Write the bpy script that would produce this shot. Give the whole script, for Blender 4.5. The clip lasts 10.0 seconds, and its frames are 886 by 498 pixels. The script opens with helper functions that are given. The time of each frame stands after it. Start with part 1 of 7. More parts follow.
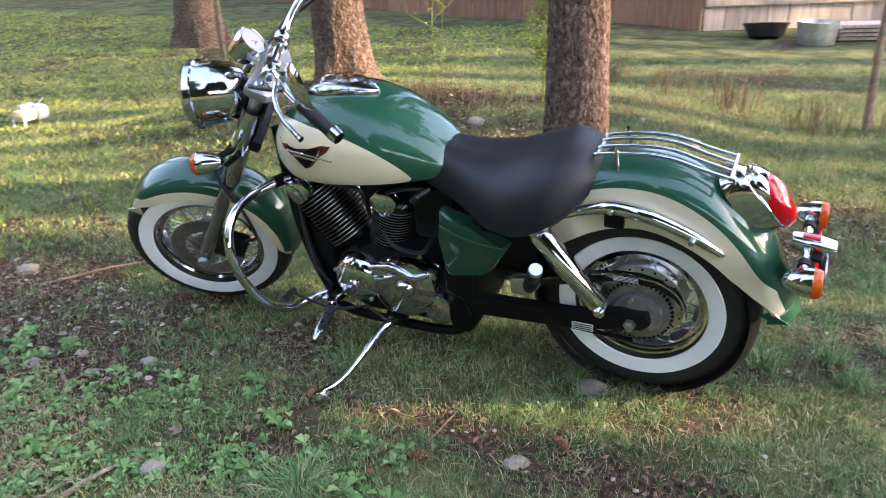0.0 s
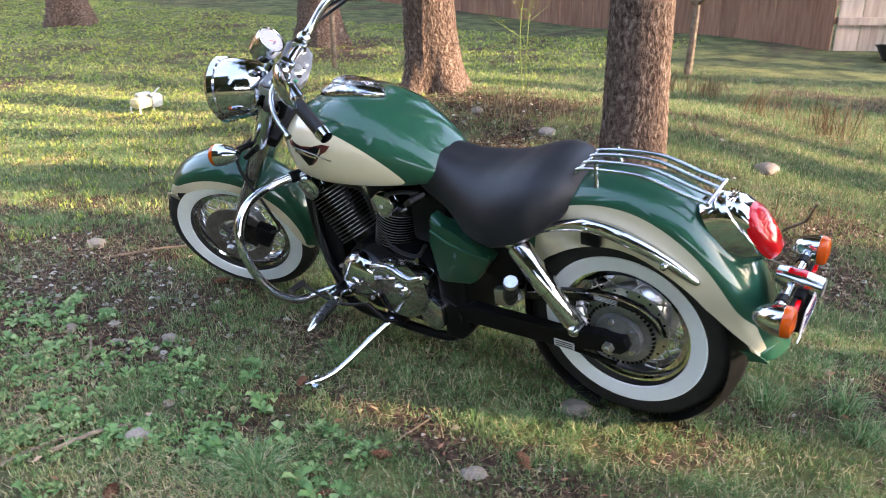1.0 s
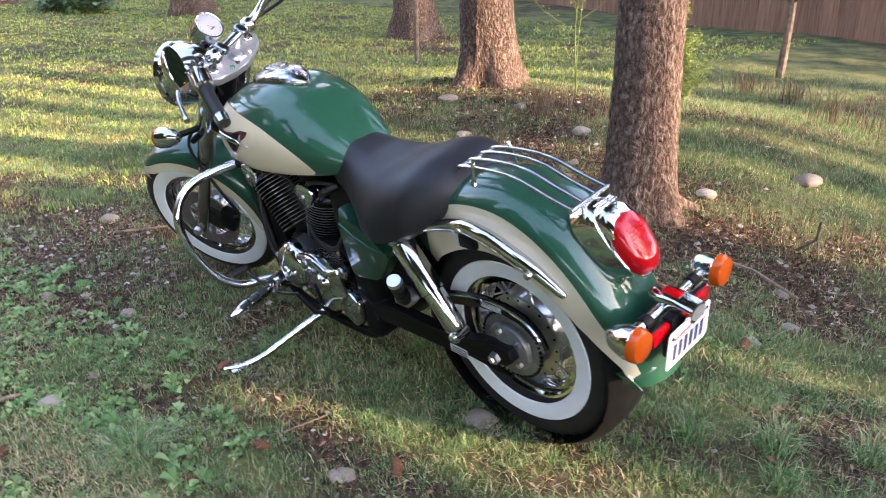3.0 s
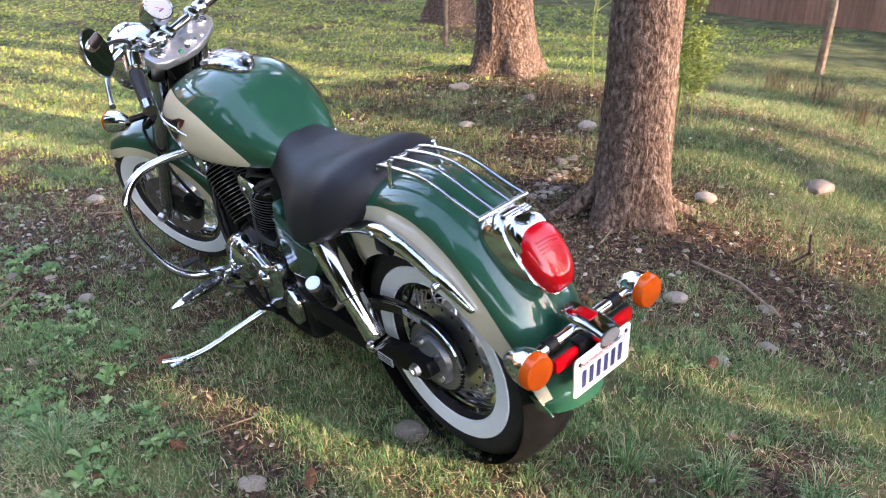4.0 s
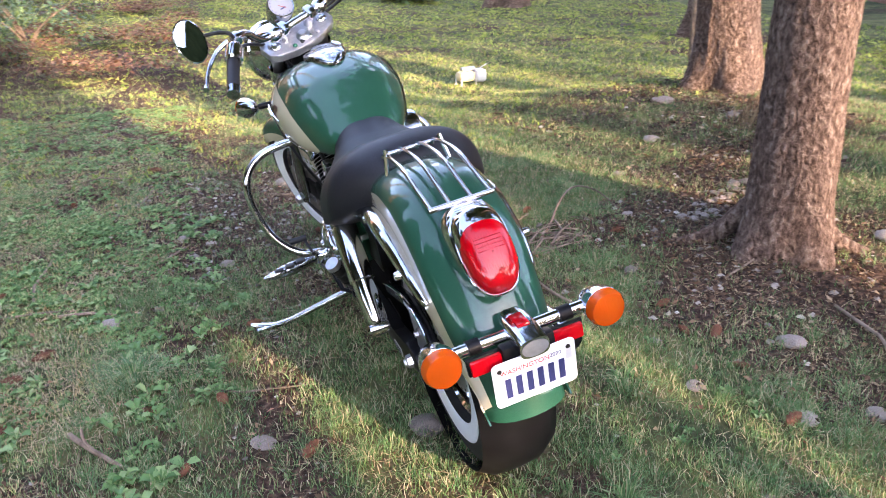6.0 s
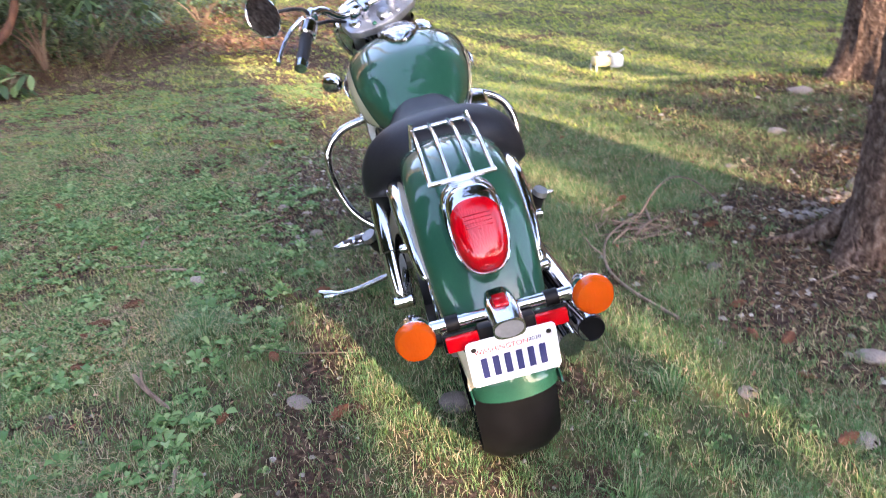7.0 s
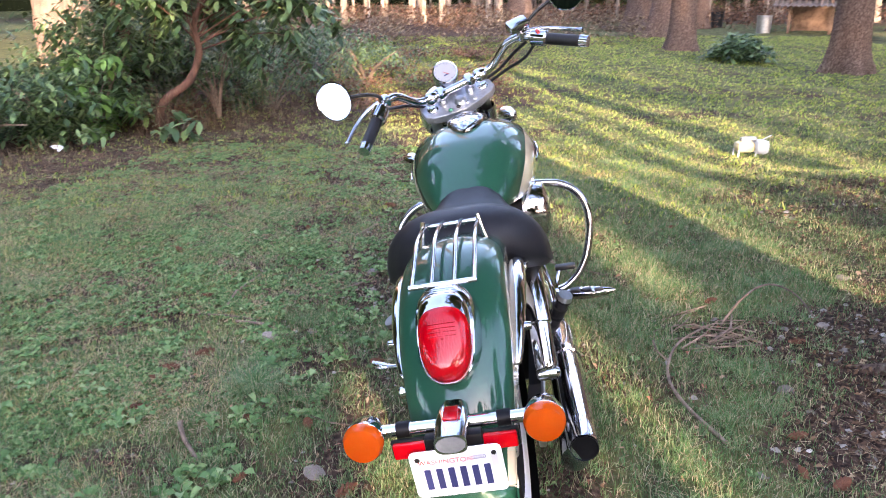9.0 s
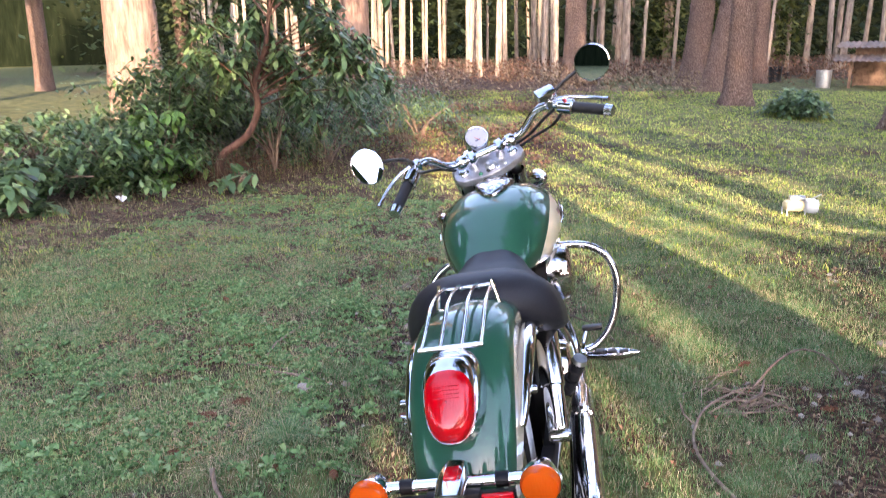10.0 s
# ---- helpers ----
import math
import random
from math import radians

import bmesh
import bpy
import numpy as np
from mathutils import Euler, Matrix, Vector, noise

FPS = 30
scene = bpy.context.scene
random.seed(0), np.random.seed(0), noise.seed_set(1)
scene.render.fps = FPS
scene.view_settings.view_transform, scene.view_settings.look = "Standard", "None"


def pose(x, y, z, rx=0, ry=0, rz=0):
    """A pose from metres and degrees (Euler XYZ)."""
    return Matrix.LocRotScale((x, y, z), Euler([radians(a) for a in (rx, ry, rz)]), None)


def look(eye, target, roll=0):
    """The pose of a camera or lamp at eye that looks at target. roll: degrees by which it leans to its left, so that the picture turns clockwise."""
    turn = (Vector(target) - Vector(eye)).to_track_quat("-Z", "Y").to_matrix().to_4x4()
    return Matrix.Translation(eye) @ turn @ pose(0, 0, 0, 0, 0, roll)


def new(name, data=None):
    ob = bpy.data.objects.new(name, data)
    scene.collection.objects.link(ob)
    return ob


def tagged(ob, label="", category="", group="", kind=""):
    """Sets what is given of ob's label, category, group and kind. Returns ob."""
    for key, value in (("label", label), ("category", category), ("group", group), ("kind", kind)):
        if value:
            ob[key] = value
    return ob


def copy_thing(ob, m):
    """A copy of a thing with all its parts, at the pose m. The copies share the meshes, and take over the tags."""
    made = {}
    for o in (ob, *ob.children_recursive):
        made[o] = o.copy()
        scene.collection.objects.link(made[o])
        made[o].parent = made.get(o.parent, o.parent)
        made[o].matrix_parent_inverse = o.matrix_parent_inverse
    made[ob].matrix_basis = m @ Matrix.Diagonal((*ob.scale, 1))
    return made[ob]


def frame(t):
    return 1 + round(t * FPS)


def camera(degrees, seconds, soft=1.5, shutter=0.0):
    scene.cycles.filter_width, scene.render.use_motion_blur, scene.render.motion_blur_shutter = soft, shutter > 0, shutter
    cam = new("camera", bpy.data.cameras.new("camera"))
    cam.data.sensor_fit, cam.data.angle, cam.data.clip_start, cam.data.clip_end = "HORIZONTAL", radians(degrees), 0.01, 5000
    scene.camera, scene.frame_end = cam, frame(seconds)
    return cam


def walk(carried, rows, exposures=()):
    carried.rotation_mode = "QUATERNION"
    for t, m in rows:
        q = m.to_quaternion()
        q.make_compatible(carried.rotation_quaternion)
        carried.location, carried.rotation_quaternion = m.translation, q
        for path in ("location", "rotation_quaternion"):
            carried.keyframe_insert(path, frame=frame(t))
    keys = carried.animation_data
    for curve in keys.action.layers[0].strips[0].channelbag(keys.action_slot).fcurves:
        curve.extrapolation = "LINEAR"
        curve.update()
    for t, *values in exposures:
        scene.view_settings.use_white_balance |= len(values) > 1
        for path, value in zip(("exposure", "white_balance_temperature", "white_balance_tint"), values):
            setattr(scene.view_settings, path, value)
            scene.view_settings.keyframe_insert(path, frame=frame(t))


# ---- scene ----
cam = camera(59.3, 10.0, soft=1.0, shutter=0.5)
PATH = [
    (0, (-0.453, 2.21, 1.426), (0.404, 0.581, 0.644), -1.6),
    (0.5, (-0.592, 2.109, 1.431), (0.417, 0.569, 0.649), -1.4),
    (1, (-0.816, 2.0, 1.421), (0.314, 0.534, 0.66), -0.7),
    (1.5, (-0.939, 1.88, 1.41), (0.253, 0.456, 0.667), 0.2),
    (2, (-0.997, 1.71, 1.396), (0.26, 0.341, 0.657), 0.7),
    (2.5, (-1.068, 1.605, 1.395), (0.248, 0.302, 0.638), -0.5),
    (3, (-1.255, 1.494, 1.383), (0.109, 0.248, 0.617), -0.8),
    (3.2, (-1.287, 1.453, 1.373), (0.088, 0.219, 0.608), -0.5),
    (4.3, (-1.421, 1.057, 1.376), (0.07, -0.002, 0.566), -0.4),
    (4.5, (-1.482, 1.008, 1.357), (0.068, 0.035, 0.551), -1.2),
    (5, (-1.653, 0.874, 1.37), (0.012, 0.095, 0.582), -1.9),
    (5.2, (-1.672, 0.812, 1.361), (0.016, 0.076, 0.581), -1.7),
    (6.3, (-1.691, 0.478, 1.301), (0.105, 0.037, 0.539), -1.8),
    (6.5, (-1.71, 0.41, 1.293), (0.097, 0.047, 0.518), -1.9),
    (7, (-1.758, 0.257, 1.285), (0.08, 0.106, 0.51), -2.5),
    (7.5, (-1.694, 0.148, 1.307), (0.198, 0.118, 0.66), -1.0),
    (8, (-1.68, 0.094, 1.319), (0.253, 0.145, 0.806), -0.5),
    (8.5, (-1.699, 0.003, 1.329), (0.225, 0.141, 0.8), -0.6),
    (9, (-1.741, -0.117, 1.381), (0.141, 0.13, 0.751), -0.6),
    (9.5, (-1.784, -0.171, 1.44), (0.092, 0.164, 0.832), -0.9),
    (10, (-1.803, -0.227, 1.443), (0.092, 0.163, 0.936), -0.7),
]
walk(cam, [(t, look(eye, target, roll)) for t, eye, target, roll in PATH], exposures=[(0, 3.84, 7400, 21), (3, 3.8, 7350, 25), (6.5, 3.72, 7000, 30), (10, 3.64, 6950, 30)])

# ---- light ----
SUN_AZ = 199.0          # direction towards the sun, degrees from +x
SUN_EL = 17.0
world = bpy.data.worlds.new("sky")
scene.world = world
world.use_nodes = True
wn = world.node_tree
sky = wn.nodes.new("ShaderNodeTexSky")
sky.sky_type = "NISHITA"
sky.sun_disc = False
sky.sun_elevation = radians(SUN_EL)
sky.sun_rotation = radians(90.0 - SUN_AZ)
wn.nodes["Background"].inputs[1].default_value = 0.14
wn.links.new(sky.outputs[0], wn.nodes["Background"].inputs[0])
sun = new("sun", bpy.data.lights.new("sun", "SUN"))
sun.data.energy = 1.5
sun.data.angle = radians(0.55)
sun.data.color = (1.0, 0.84, 0.60)
sd = Vector((math.cos(radians(SUN_AZ)) * math.cos(radians(SUN_EL)), math.sin(radians(SUN_AZ)) * math.cos(radians(SUN_EL)), math.sin(radians(SUN_EL))))
sun.matrix_world = look(sd * 30, (0, 0, 0))


# ---- materials ----
def material(name, base, rough=0.5, metal=0.0, coat=0.0, spec=0.5):
    m = bpy.data.materials.new(name)
    m.use_nodes = True
    b = m.node_tree.nodes["Principled BSDF"]
    b.inputs["Base Color"].default_value = (*base, 1)
    b.inputs["Roughness"].default_value = rough
    b.inputs["Metallic"].default_value = metal
    b.inputs["Coat Weight"].default_value = coat
    b.inputs["Coat Roughness"].default_value = 0.04
    b.inputs["Specular IOR Level"].default_value = spec
    return m


def nd(m, kind, **values):
    n = m.node_tree.nodes.new(kind)
    for key, v in values.items():
        n.inputs[key.replace("_", " ")].default_value = v
    return n


def wire(m, a, b):
    m.node_tree.links.new(a, b)


def noise_tex(m, scale, detail=4.0, rough=0.6, stretch=(1, 1, 1), random_shift=False):
    co = m.node_tree.nodes.new("ShaderNodeTexCoord")
    mp = m.node_tree.nodes.new("ShaderNodeMapping")
    mp.inputs["Scale"].default_value = stretch
    wire(m, co.outputs["Object"], mp.inputs["Vector"])
    if random_shift:
        oi = m.node_tree.nodes.new("ShaderNodeObjectInfo")
        mul = m.node_tree.nodes.new("ShaderNodeMath")
        mul.operation = "MULTIPLY"
        mul.inputs[1].default_value = 37.0
        wire(m, oi.outputs["Random"], mul.inputs[0])
        wire(m, mul.outputs[0], mp.inputs["Location"])
    n = nd(m, "ShaderNodeTexNoise", Scale=scale, Detail=detail, Roughness=rough)
    wire(m, mp.outputs[0], n.inputs["Vector"])
    return n


def ramp(m, src, stops):
    r = m.node_tree.nodes.new("ShaderNodeValToRGB")
    while len(r.color_ramp.elements) < len(stops):
        r.color_ramp.elements.new(0.5)
    for e, (p, c) in zip(r.color_ramp.elements, stops):
        e.position, e.color = p, (*c, 1)
    wire(m, src, r.inputs[0])
    return r


def mixc(m, fac, a, b, mode="MIX"):
    x = m.node_tree.nodes.new("ShaderNodeMix")
    x.data_type, x.blend_type = "RGBA", mode
    if isinstance(fac, float):
        x.inputs[0].default_value = fac
    else:
        wire(m, fac, x.inputs[0])
    wire(m, a, x.inputs[6])
    wire(m, b, x.inputs[7])
    return x.outputs[2]


def bsdf(m):
    return m.node_tree.nodes["Principled BSDF"]


def bump(m, src, strength=0.3, dist=0.01):
    b = nd(m, "ShaderNodeBump", Strength=strength, Distance=dist)
    wire(m, src, b.inputs["Height"])
    wire(m, b.outputs[0], bsdf(m).inputs["Normal"])


def varied(name, stops, scale, rough=0.6, detail=5.0, bump_s=0.2, bump_d=0.004, stretch=(1, 1, 1), metal=0.0, coat=0.0, per_object=0.0, spec=0.4):
    """A surface whose colour runs over the stops with noise, with relief of the same grain."""
    m = material(name, stops[0][1], rough, metal, coat, spec)
    n = noise_tex(m, scale, detail, 0.62, stretch, True)
    r = ramp(m, n.outputs[0], stops)
    out = r.outputs[0]
    if per_object:
        oi = m.node_tree.nodes.new("ShaderNodeObjectInfo")
        hs = nd(m, "ShaderNodeHueSaturation")
        mr = nd(m, "ShaderNodeMapRange")
        mr.inputs["To Min"].default_value, mr.inputs["To Max"].default_value = 1 - per_object, 1 + per_object
        wire(m, oi.outputs["Random"], mr.inputs["Value"])
        wire(m, mr.outputs[0], hs.inputs["Value"])
        wire(m, out, hs.inputs["Color"])
        out = hs.outputs[0]
    wire(m, out, bsdf(m).inputs["Base Color"])
    if bump_s:
        bump(m, n.outputs[0], bump_s, bump_d)
    return m


def island(m, lo, hi):
    """Lets the brightness of each loose piece in a joined mesh vary."""
    geo = m.node_tree.nodes.new("ShaderNodeNewGeometry")
    mr = nd(m, "ShaderNodeMapRange")
    mr.inputs["To Min"].default_value, mr.inputs["To Max"].default_value = lo, hi
    wire(m, geo.outputs["Random Per Island"], mr.inputs["Value"])
    hs = nd(m, "ShaderNodeHueSaturation")
    wire(m, mr.outputs[0], hs.inputs["Value"])
    link = bsdf(m).inputs["Base Color"].links
    if link:
        wire(m, link[0].from_socket, hs.inputs["Color"])
    else:
        hs.inputs["Color"].default_value = bsdf(m).inputs["Base Color"].default_value
    wire(m, hs.outputs[0], bsdf(m).inputs["Base Color"])
    return m


def leafy(name, stops, lo=0.6, hi=1.5, rough=0.5, trans=0.25):
    """Leaves and blades: a colour for each piece, some light through them."""
    m = material(name, stops[0][1], rough, 0, 0, 0.3)
    geo = m.node_tree.nodes.new("ShaderNodeNewGeometry")
    r = ramp(m, geo.outputs["Random Per Island"], stops)
    wire(m, r.outputs[0], bsdf(m).inputs["Base Color"])
    if trans:
        t = m.node_tree.nodes.new("ShaderNodeBsdfTranslucent")
        wire(m, r.outputs[0], t.inputs[0])
        mx = m.node_tree.nodes.new("ShaderNodeMixShader")
        mx.inputs[0].default_value = trans
        wire(m, bsdf(m).outputs[0], mx.inputs[1])
        wire(m, t.outputs[0], mx.inputs[2])
        wire(m, mx.outputs[0], m.node_tree.nodes["Material Output"].inputs[0])
    return m


def bark_material(name, stops):
    """Furrowed bark: long plates between dark cracks."""
    m = material(name, stops[1][1], 0.9, 0, 0, 0.15)
    co = m.node_tree.nodes.new("ShaderNodeTexCoord")
    warp = noise_tex(m, 6.0, 4, 0.6)
    sub = m.node_tree.nodes.new("ShaderNodeVectorMath")
    sub.operation = "MULTIPLY_ADD"
    sub.inputs[1].default_value = (0.16, 0.16, 0.35)
    wire(m, warp.outputs["Color"], sub.inputs[0])
    wire(m, co.outputs["Object"], sub.inputs[2])
    mp = m.node_tree.nodes.new("ShaderNodeMapping")
    mp.inputs["Scale"].default_value = (1, 1, 0.33)
    wire(m, sub.outputs[0], mp.inputs["Vector"])
    vo = m.node_tree.nodes.new("ShaderNodeTexVoronoi")
    vo.feature = "DISTANCE_TO_EDGE"
    vo.inputs["Scale"].default_value = 27.0
    wire(m, mp.outputs[0], vo.inputs["Vector"])
    fine = noise_tex(m, 55.0, 5, 0.65, (1, 1, 0.6), True)
    mr = nd(m, "ShaderNodeMapRange")
    mr.inputs["From Max"].default_value = 0.32
    wire(m, vo.outputs["Distance"], mr.inputs["Value"])
    mul = m.node_tree.nodes.new("ShaderNodeMath")
    mul.operation = "MULTIPLY_ADD"
    mul.inputs[1].default_value = 0.30
    wire(m, mr.outputs[0], mul.inputs[0])
    half = m.node_tree.nodes.new("ShaderNodeMath")
    half.operation = "MULTIPLY_ADD"
    half.inputs[1].default_value, half.inputs[2].default_value = 1.7, -0.46
    wire(m, fine.outputs[0], half.inputs[0])
    wire(m, half.outputs[0], mul.inputs[2])
    r = ramp(m, mul.outputs[0], stops)
    wire(m, r.outputs[0], bsdf(m).inputs["Base Color"])
    bump(m, mul.outputs[0], 1.0, 0.035)
    return m


def ground_material():
    m = material("turf", (0.1, 0.1, 0.04), 0.95, 0, 0, 0.15)
    mid = noise_tex(m, 3.2, 6, 0.65)
    fine = noise_tex(m, 42.0, 4, 0.7)
    green = ramp(m, mid.outputs[0], [(0.3, (0.028, 0.036, 0.017)), (0.45, (0.072, 0.086, 0.038)), (0.6, (0.145, 0.152, 0.062)), (0.74, (0.17, 0.125, 0.082))])
    soil = ramp(m, fine.outputs[0], [(0.3, (0.014, 0.008, 0.006)), (0.5, (0.062, 0.037, 0.027)), (0.75, (0.19, 0.13, 0.095))])
    at = m.node_tree.nodes.new("ShaderNodeAttribute")
    at.attribute_name = "bare"
    add = m.node_tree.nodes.new("ShaderNodeMath")
    add.operation = "MULTIPLY_ADD"
    add.inputs[1].default_value = 0.8
    wire(m, fine.outputs[0], add.inputs[0])
    patch = noise_tex(m, 12.0, 5, 0.7)
    add2 = m.node_tree.nodes.new("ShaderNodeMath")
    add2.operation = "MULTIPLY_ADD"
    add2.inputs[1].default_value, add2.inputs[2].default_value = 1.1, -0.55
    wire(m, patch.outputs[0], add2.inputs[0])
    add3 = m.node_tree.nodes.new("ShaderNodeMath")
    wire(m, add2.outputs[0], add3.inputs[0])
    wire(m, at.outputs["Fac"], add3.inputs[1])
    wire(m, add3.outputs[0], add.inputs[2])
    mask = ramp(m, add.outputs[0], [(0.62, (0, 0, 0)), (0.95, (1, 1, 1))])
    col = mixc(m, mask.outputs[0], green.outputs[0], soil.outputs[0])
    fr = ramp(m, fine.outputs[0], [(0.3, (0.55, 0.55, 0.55)), (0.7, (1.25, 1.2, 1.15))])
    col = mixc(m, 0.8, col, fr.outputs[0], "MULTIPLY")
    wire(m, col, bsdf(m).inputs["Base Color"])
    bump(m, fine.outputs[0], 0.9, 0.02)
    return m


M_GROUND = ground_material()
M_GRASS = leafy("grass_blade", [(0.0, (0.075, 0.165, 0.064)), (0.42, (0.18, 0.285, 0.115)), (0.62, (0.34, 0.39, 0.18)), (0.78, (0.42, 0.33, 0.20)), (1.0, (0.66, 0.56, 0.40))])
hue = noise_tex(M_GRASS, 2.6, 6, 0.7)
tint = ramp(M_GRASS, hue.outputs[0], [(0.33, (0.42, 0.70, 0.52)), (0.45, (1.0, 1.15, 0.92)), (0.55, (1.25, 1.08, 0.80)), (0.64, (0.95, 0.62, 0.45))])
old = bsdf(M_GRASS).inputs["Base Color"].links[0].from_socket
toned = mixc(M_GRASS, 0.9, old, tint.outputs[0], "MULTIPLY")
wire(M_GRASS, toned, bsdf(M_GRASS).inputs["Base Color"])
# grass near the motorcycle: the shade round it is put into this darker green
M_SHADEGRASS = leafy("shade_grass_blade", [(0.0, (0.040, 0.105, 0.032)), (0.45, (0.095, 0.19, 0.062)), (0.66, (0.19, 0.27, 0.105)), (0.82, (0.29, 0.24, 0.14)), (1.0, (0.50, 0.42, 0.29))])
# farther lawn: yellower grass copy, its sunlit tone put into the colour
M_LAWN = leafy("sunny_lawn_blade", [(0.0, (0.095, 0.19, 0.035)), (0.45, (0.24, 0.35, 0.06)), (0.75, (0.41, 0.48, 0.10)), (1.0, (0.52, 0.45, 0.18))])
M_WEED = leafy("weed_leaf", [(0.0, (0.065, 0.165, 0.05)), (0.6, (0.15, 0.28, 0.095)), (1.0, (0.29, 0.40, 0.18))])
M_TUFT = leafy("long_grass", [(0.0, (0.055, 0.145, 0.05)), (0.5, (0.115, 0.24, 0.088)), (0.8, (0.24, 0.31, 0.15)), (1.0, (0.44, 0.37, 0.25))], trans=0.2)
M_STRAW = leafy("dry_stalk", [(0.0, (0.20, 0.13, 0.07)), (0.5, (0.38, 0.28, 0.16)), (1.0, (0.5, 0.4, 0.25))], trans=0.15)
M_LITTER = leafy("dead_leaf", [(0.0, (0.025, 0.015, 0.010)), (0.6, (0.085, 0.048, 0.028)), (0.9, (0.17, 0.10, 0.055)), (1.0, (0.33, 0.25, 0.16))], trans=0.05, rough=0.8)
M_LAUREL = leafy("shrub_leaf", [(0.0, (0.030, 0.062, 0.026)), (0.6, (0.080, 0.15, 0.055)), (1.0, (0.20, 0.29, 0.115))], rough=0.4, trans=0.2)
M_IVY = leafy("round_leaf", [(0.0, (0.06, 0.14, 0.035)), (0.6, (0.14, 0.28, 0.07)), (1.0, (0.24, 0.40, 0.12))], rough=0.4, trans=0.25)
M_NEEDLE = leafy("conifer_spray", [(0.0, (0.02, 0.035, 0.012)), (0.7, (0.045, 0.07, 0.022)), (1.0, (0.09, 0.11, 0.035))], rough=0.7, trans=0.15)
# lighter, yellower conifer copy: sun on the boughs is put into the colour
M_SUNFIR = leafy("sunlit_conifer_spray", [(0.0, (0.03, 0.05, 0.014)), (0.6, (0.09, 0.12, 0.03)), (1.0, (0.2, 0.2, 0.06))], rough=0.7, trans=0.2)
M_BRACKEN = leafy("bracken", [(0.0, (0.08, 0.04, 0.022)), (0.6, (0.19, 0.095, 0.055)), (1.0, (0.30, 0.18, 0.11))], rough=0.8, trans=0.2)
M_REDLEAF = leafy("red_dead_leaf", [(0.0, (0.16, 0.06, 0.035)), (0.6, (0.34, 0.16, 0.10)), (1.0, (0.55, 0.38, 0.28))], trans=0.1, rough=0.7)
M_DRYWEED = leafy("dry_weed", [(0.0, (0.10, 0.065, 0.04)), (0.6, (0.22, 0.15, 0.09)), (1.0, (0.36, 0.28, 0.17))], trans=0.15, rough=0.8)
M_SHOOT = leafy("green_shoot", [(0.0, (0.11, 0.16, 0.04)), (1.0, (0.21, 0.26, 0.07))], trans=0.3)
M_BARK = bark_material("bark", [(0.0, (0.022, 0.013, 0.010)), (0.26, (0.085, 0.054, 0.042)), (0.6, (0.20, 0.137, 0.108)), (1.0, (0.38, 0.30, 0.25))])
# near-black: the shade inside the distant woods is put into the colour
M_FARWOODS = varied("shaded_woods", [(0.3, (0.004, 0.006, 0.003)), (0.55, (0.010, 0.014, 0.007)), (0.75, (0.022, 0.026, 0.013))], 1.2, 1.0, 8, 0.0, stretch=(3, 3, 0.5), spec=0.0)
M_PALEBARK = varied("pale_bark", [(0.3, (0.13, 0.10, 0.08)), (0.6, (0.33, 0.27, 0.21)), (0.8, (0.48, 0.41, 0.33))], 5.0, 0.9, 5, 0.6, 0.02, (2, 2, 0.5), per_object=0.3, spec=0.15)
# the peach warmth of sun on the trunks is put into this bark colour
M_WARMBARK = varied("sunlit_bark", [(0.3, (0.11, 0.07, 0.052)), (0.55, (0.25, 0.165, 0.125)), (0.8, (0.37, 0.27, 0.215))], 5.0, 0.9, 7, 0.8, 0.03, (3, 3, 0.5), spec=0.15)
M_TWIG = varied("twig", [(0.3, (0.10, 0.07, 0.05)), (0.7, (0.27, 0.20, 0.15))], 20.0, 0.85, 4, 0.5, 0.004, per_object=0.25)
M_STONE = varied("stone", [(0.3, (0.11, 0.085, 0.07)), (0.5, (0.22, 0.18, 0.155)), (0.75, (0.36, 0.32, 0.28))], 16.0, 0.8, 6, 0.5, 0.006, per_object=0.35)
M_PEBBLE = leafy("pebble", [(0.0, (0.10, 0.08, 0.07)), (0.5, (0.21, 0.185, 0.16)), (0.85, (0.33, 0.30, 0.265)), (1.0, (0.5, 0.46, 0.41))], trans=0.0, rough=0.8)
M_CONE = varied("cone_scale", [(0.3, (0.09, 0.035, 0.02)), (0.7, (0.27, 0.11, 0.06))], 60.0, 0.8, 3, 0.6, 0.004)
M_CEDAR = varied("cedar_board", [(0.25, (0.17, 0.075, 0.045)), (0.5, (0.30, 0.15, 0.095)), (0.8, (0.42, 0.25, 0.17))], 3.0, 0.8, 7, 0.4, 0.006, (9, 9, 0.6), per_object=0.16)
M_PALEWOOD = varied("weathered_board", [(0.25, (0.30, 0.22, 0.18)), (0.6, (0.50, 0.40, 0.34)), (0.85, (0.62, 0.52, 0.46))], 3.0, 0.85, 7, 0.4, 0.006, (9, 9, 0.6), per_object=0.1)
M_GALV = varied("galvanised_steel", [(0.3, (0.42, 0.44, 0.45)), (0.7, (0.62, 0.64, 0.65))], 14.0, 0.42, 4, 0.05, 0.002, metal=0.85)
M_RUSTROOF = varied("roof_sheet", [(0.3, (0.09, 0.06, 0.045)), (0.7, (0.2, 0.15, 0.115))], 4.0, 0.8, 5, 0.2, 0.004)
M_SHEDWOOD = varied("shed_wood", [(0.3, (0.10, 0.06, 0.04)), (0.7, (0.26, 0.17, 0.12))], 5.0, 0.85, 5, 0.3, 0.006)
M_BLACKTUB = material("black_plastic", (0.018, 0.018, 0.02), 0.45)
M_CREAMPLASTIC = varied("cream_plastic", [(0.35, (0.56, 0.44, 0.22)), (0.7, (0.68, 0.58, 0.36))], 9.0, 0.5, 3, 0.05, 0.002)
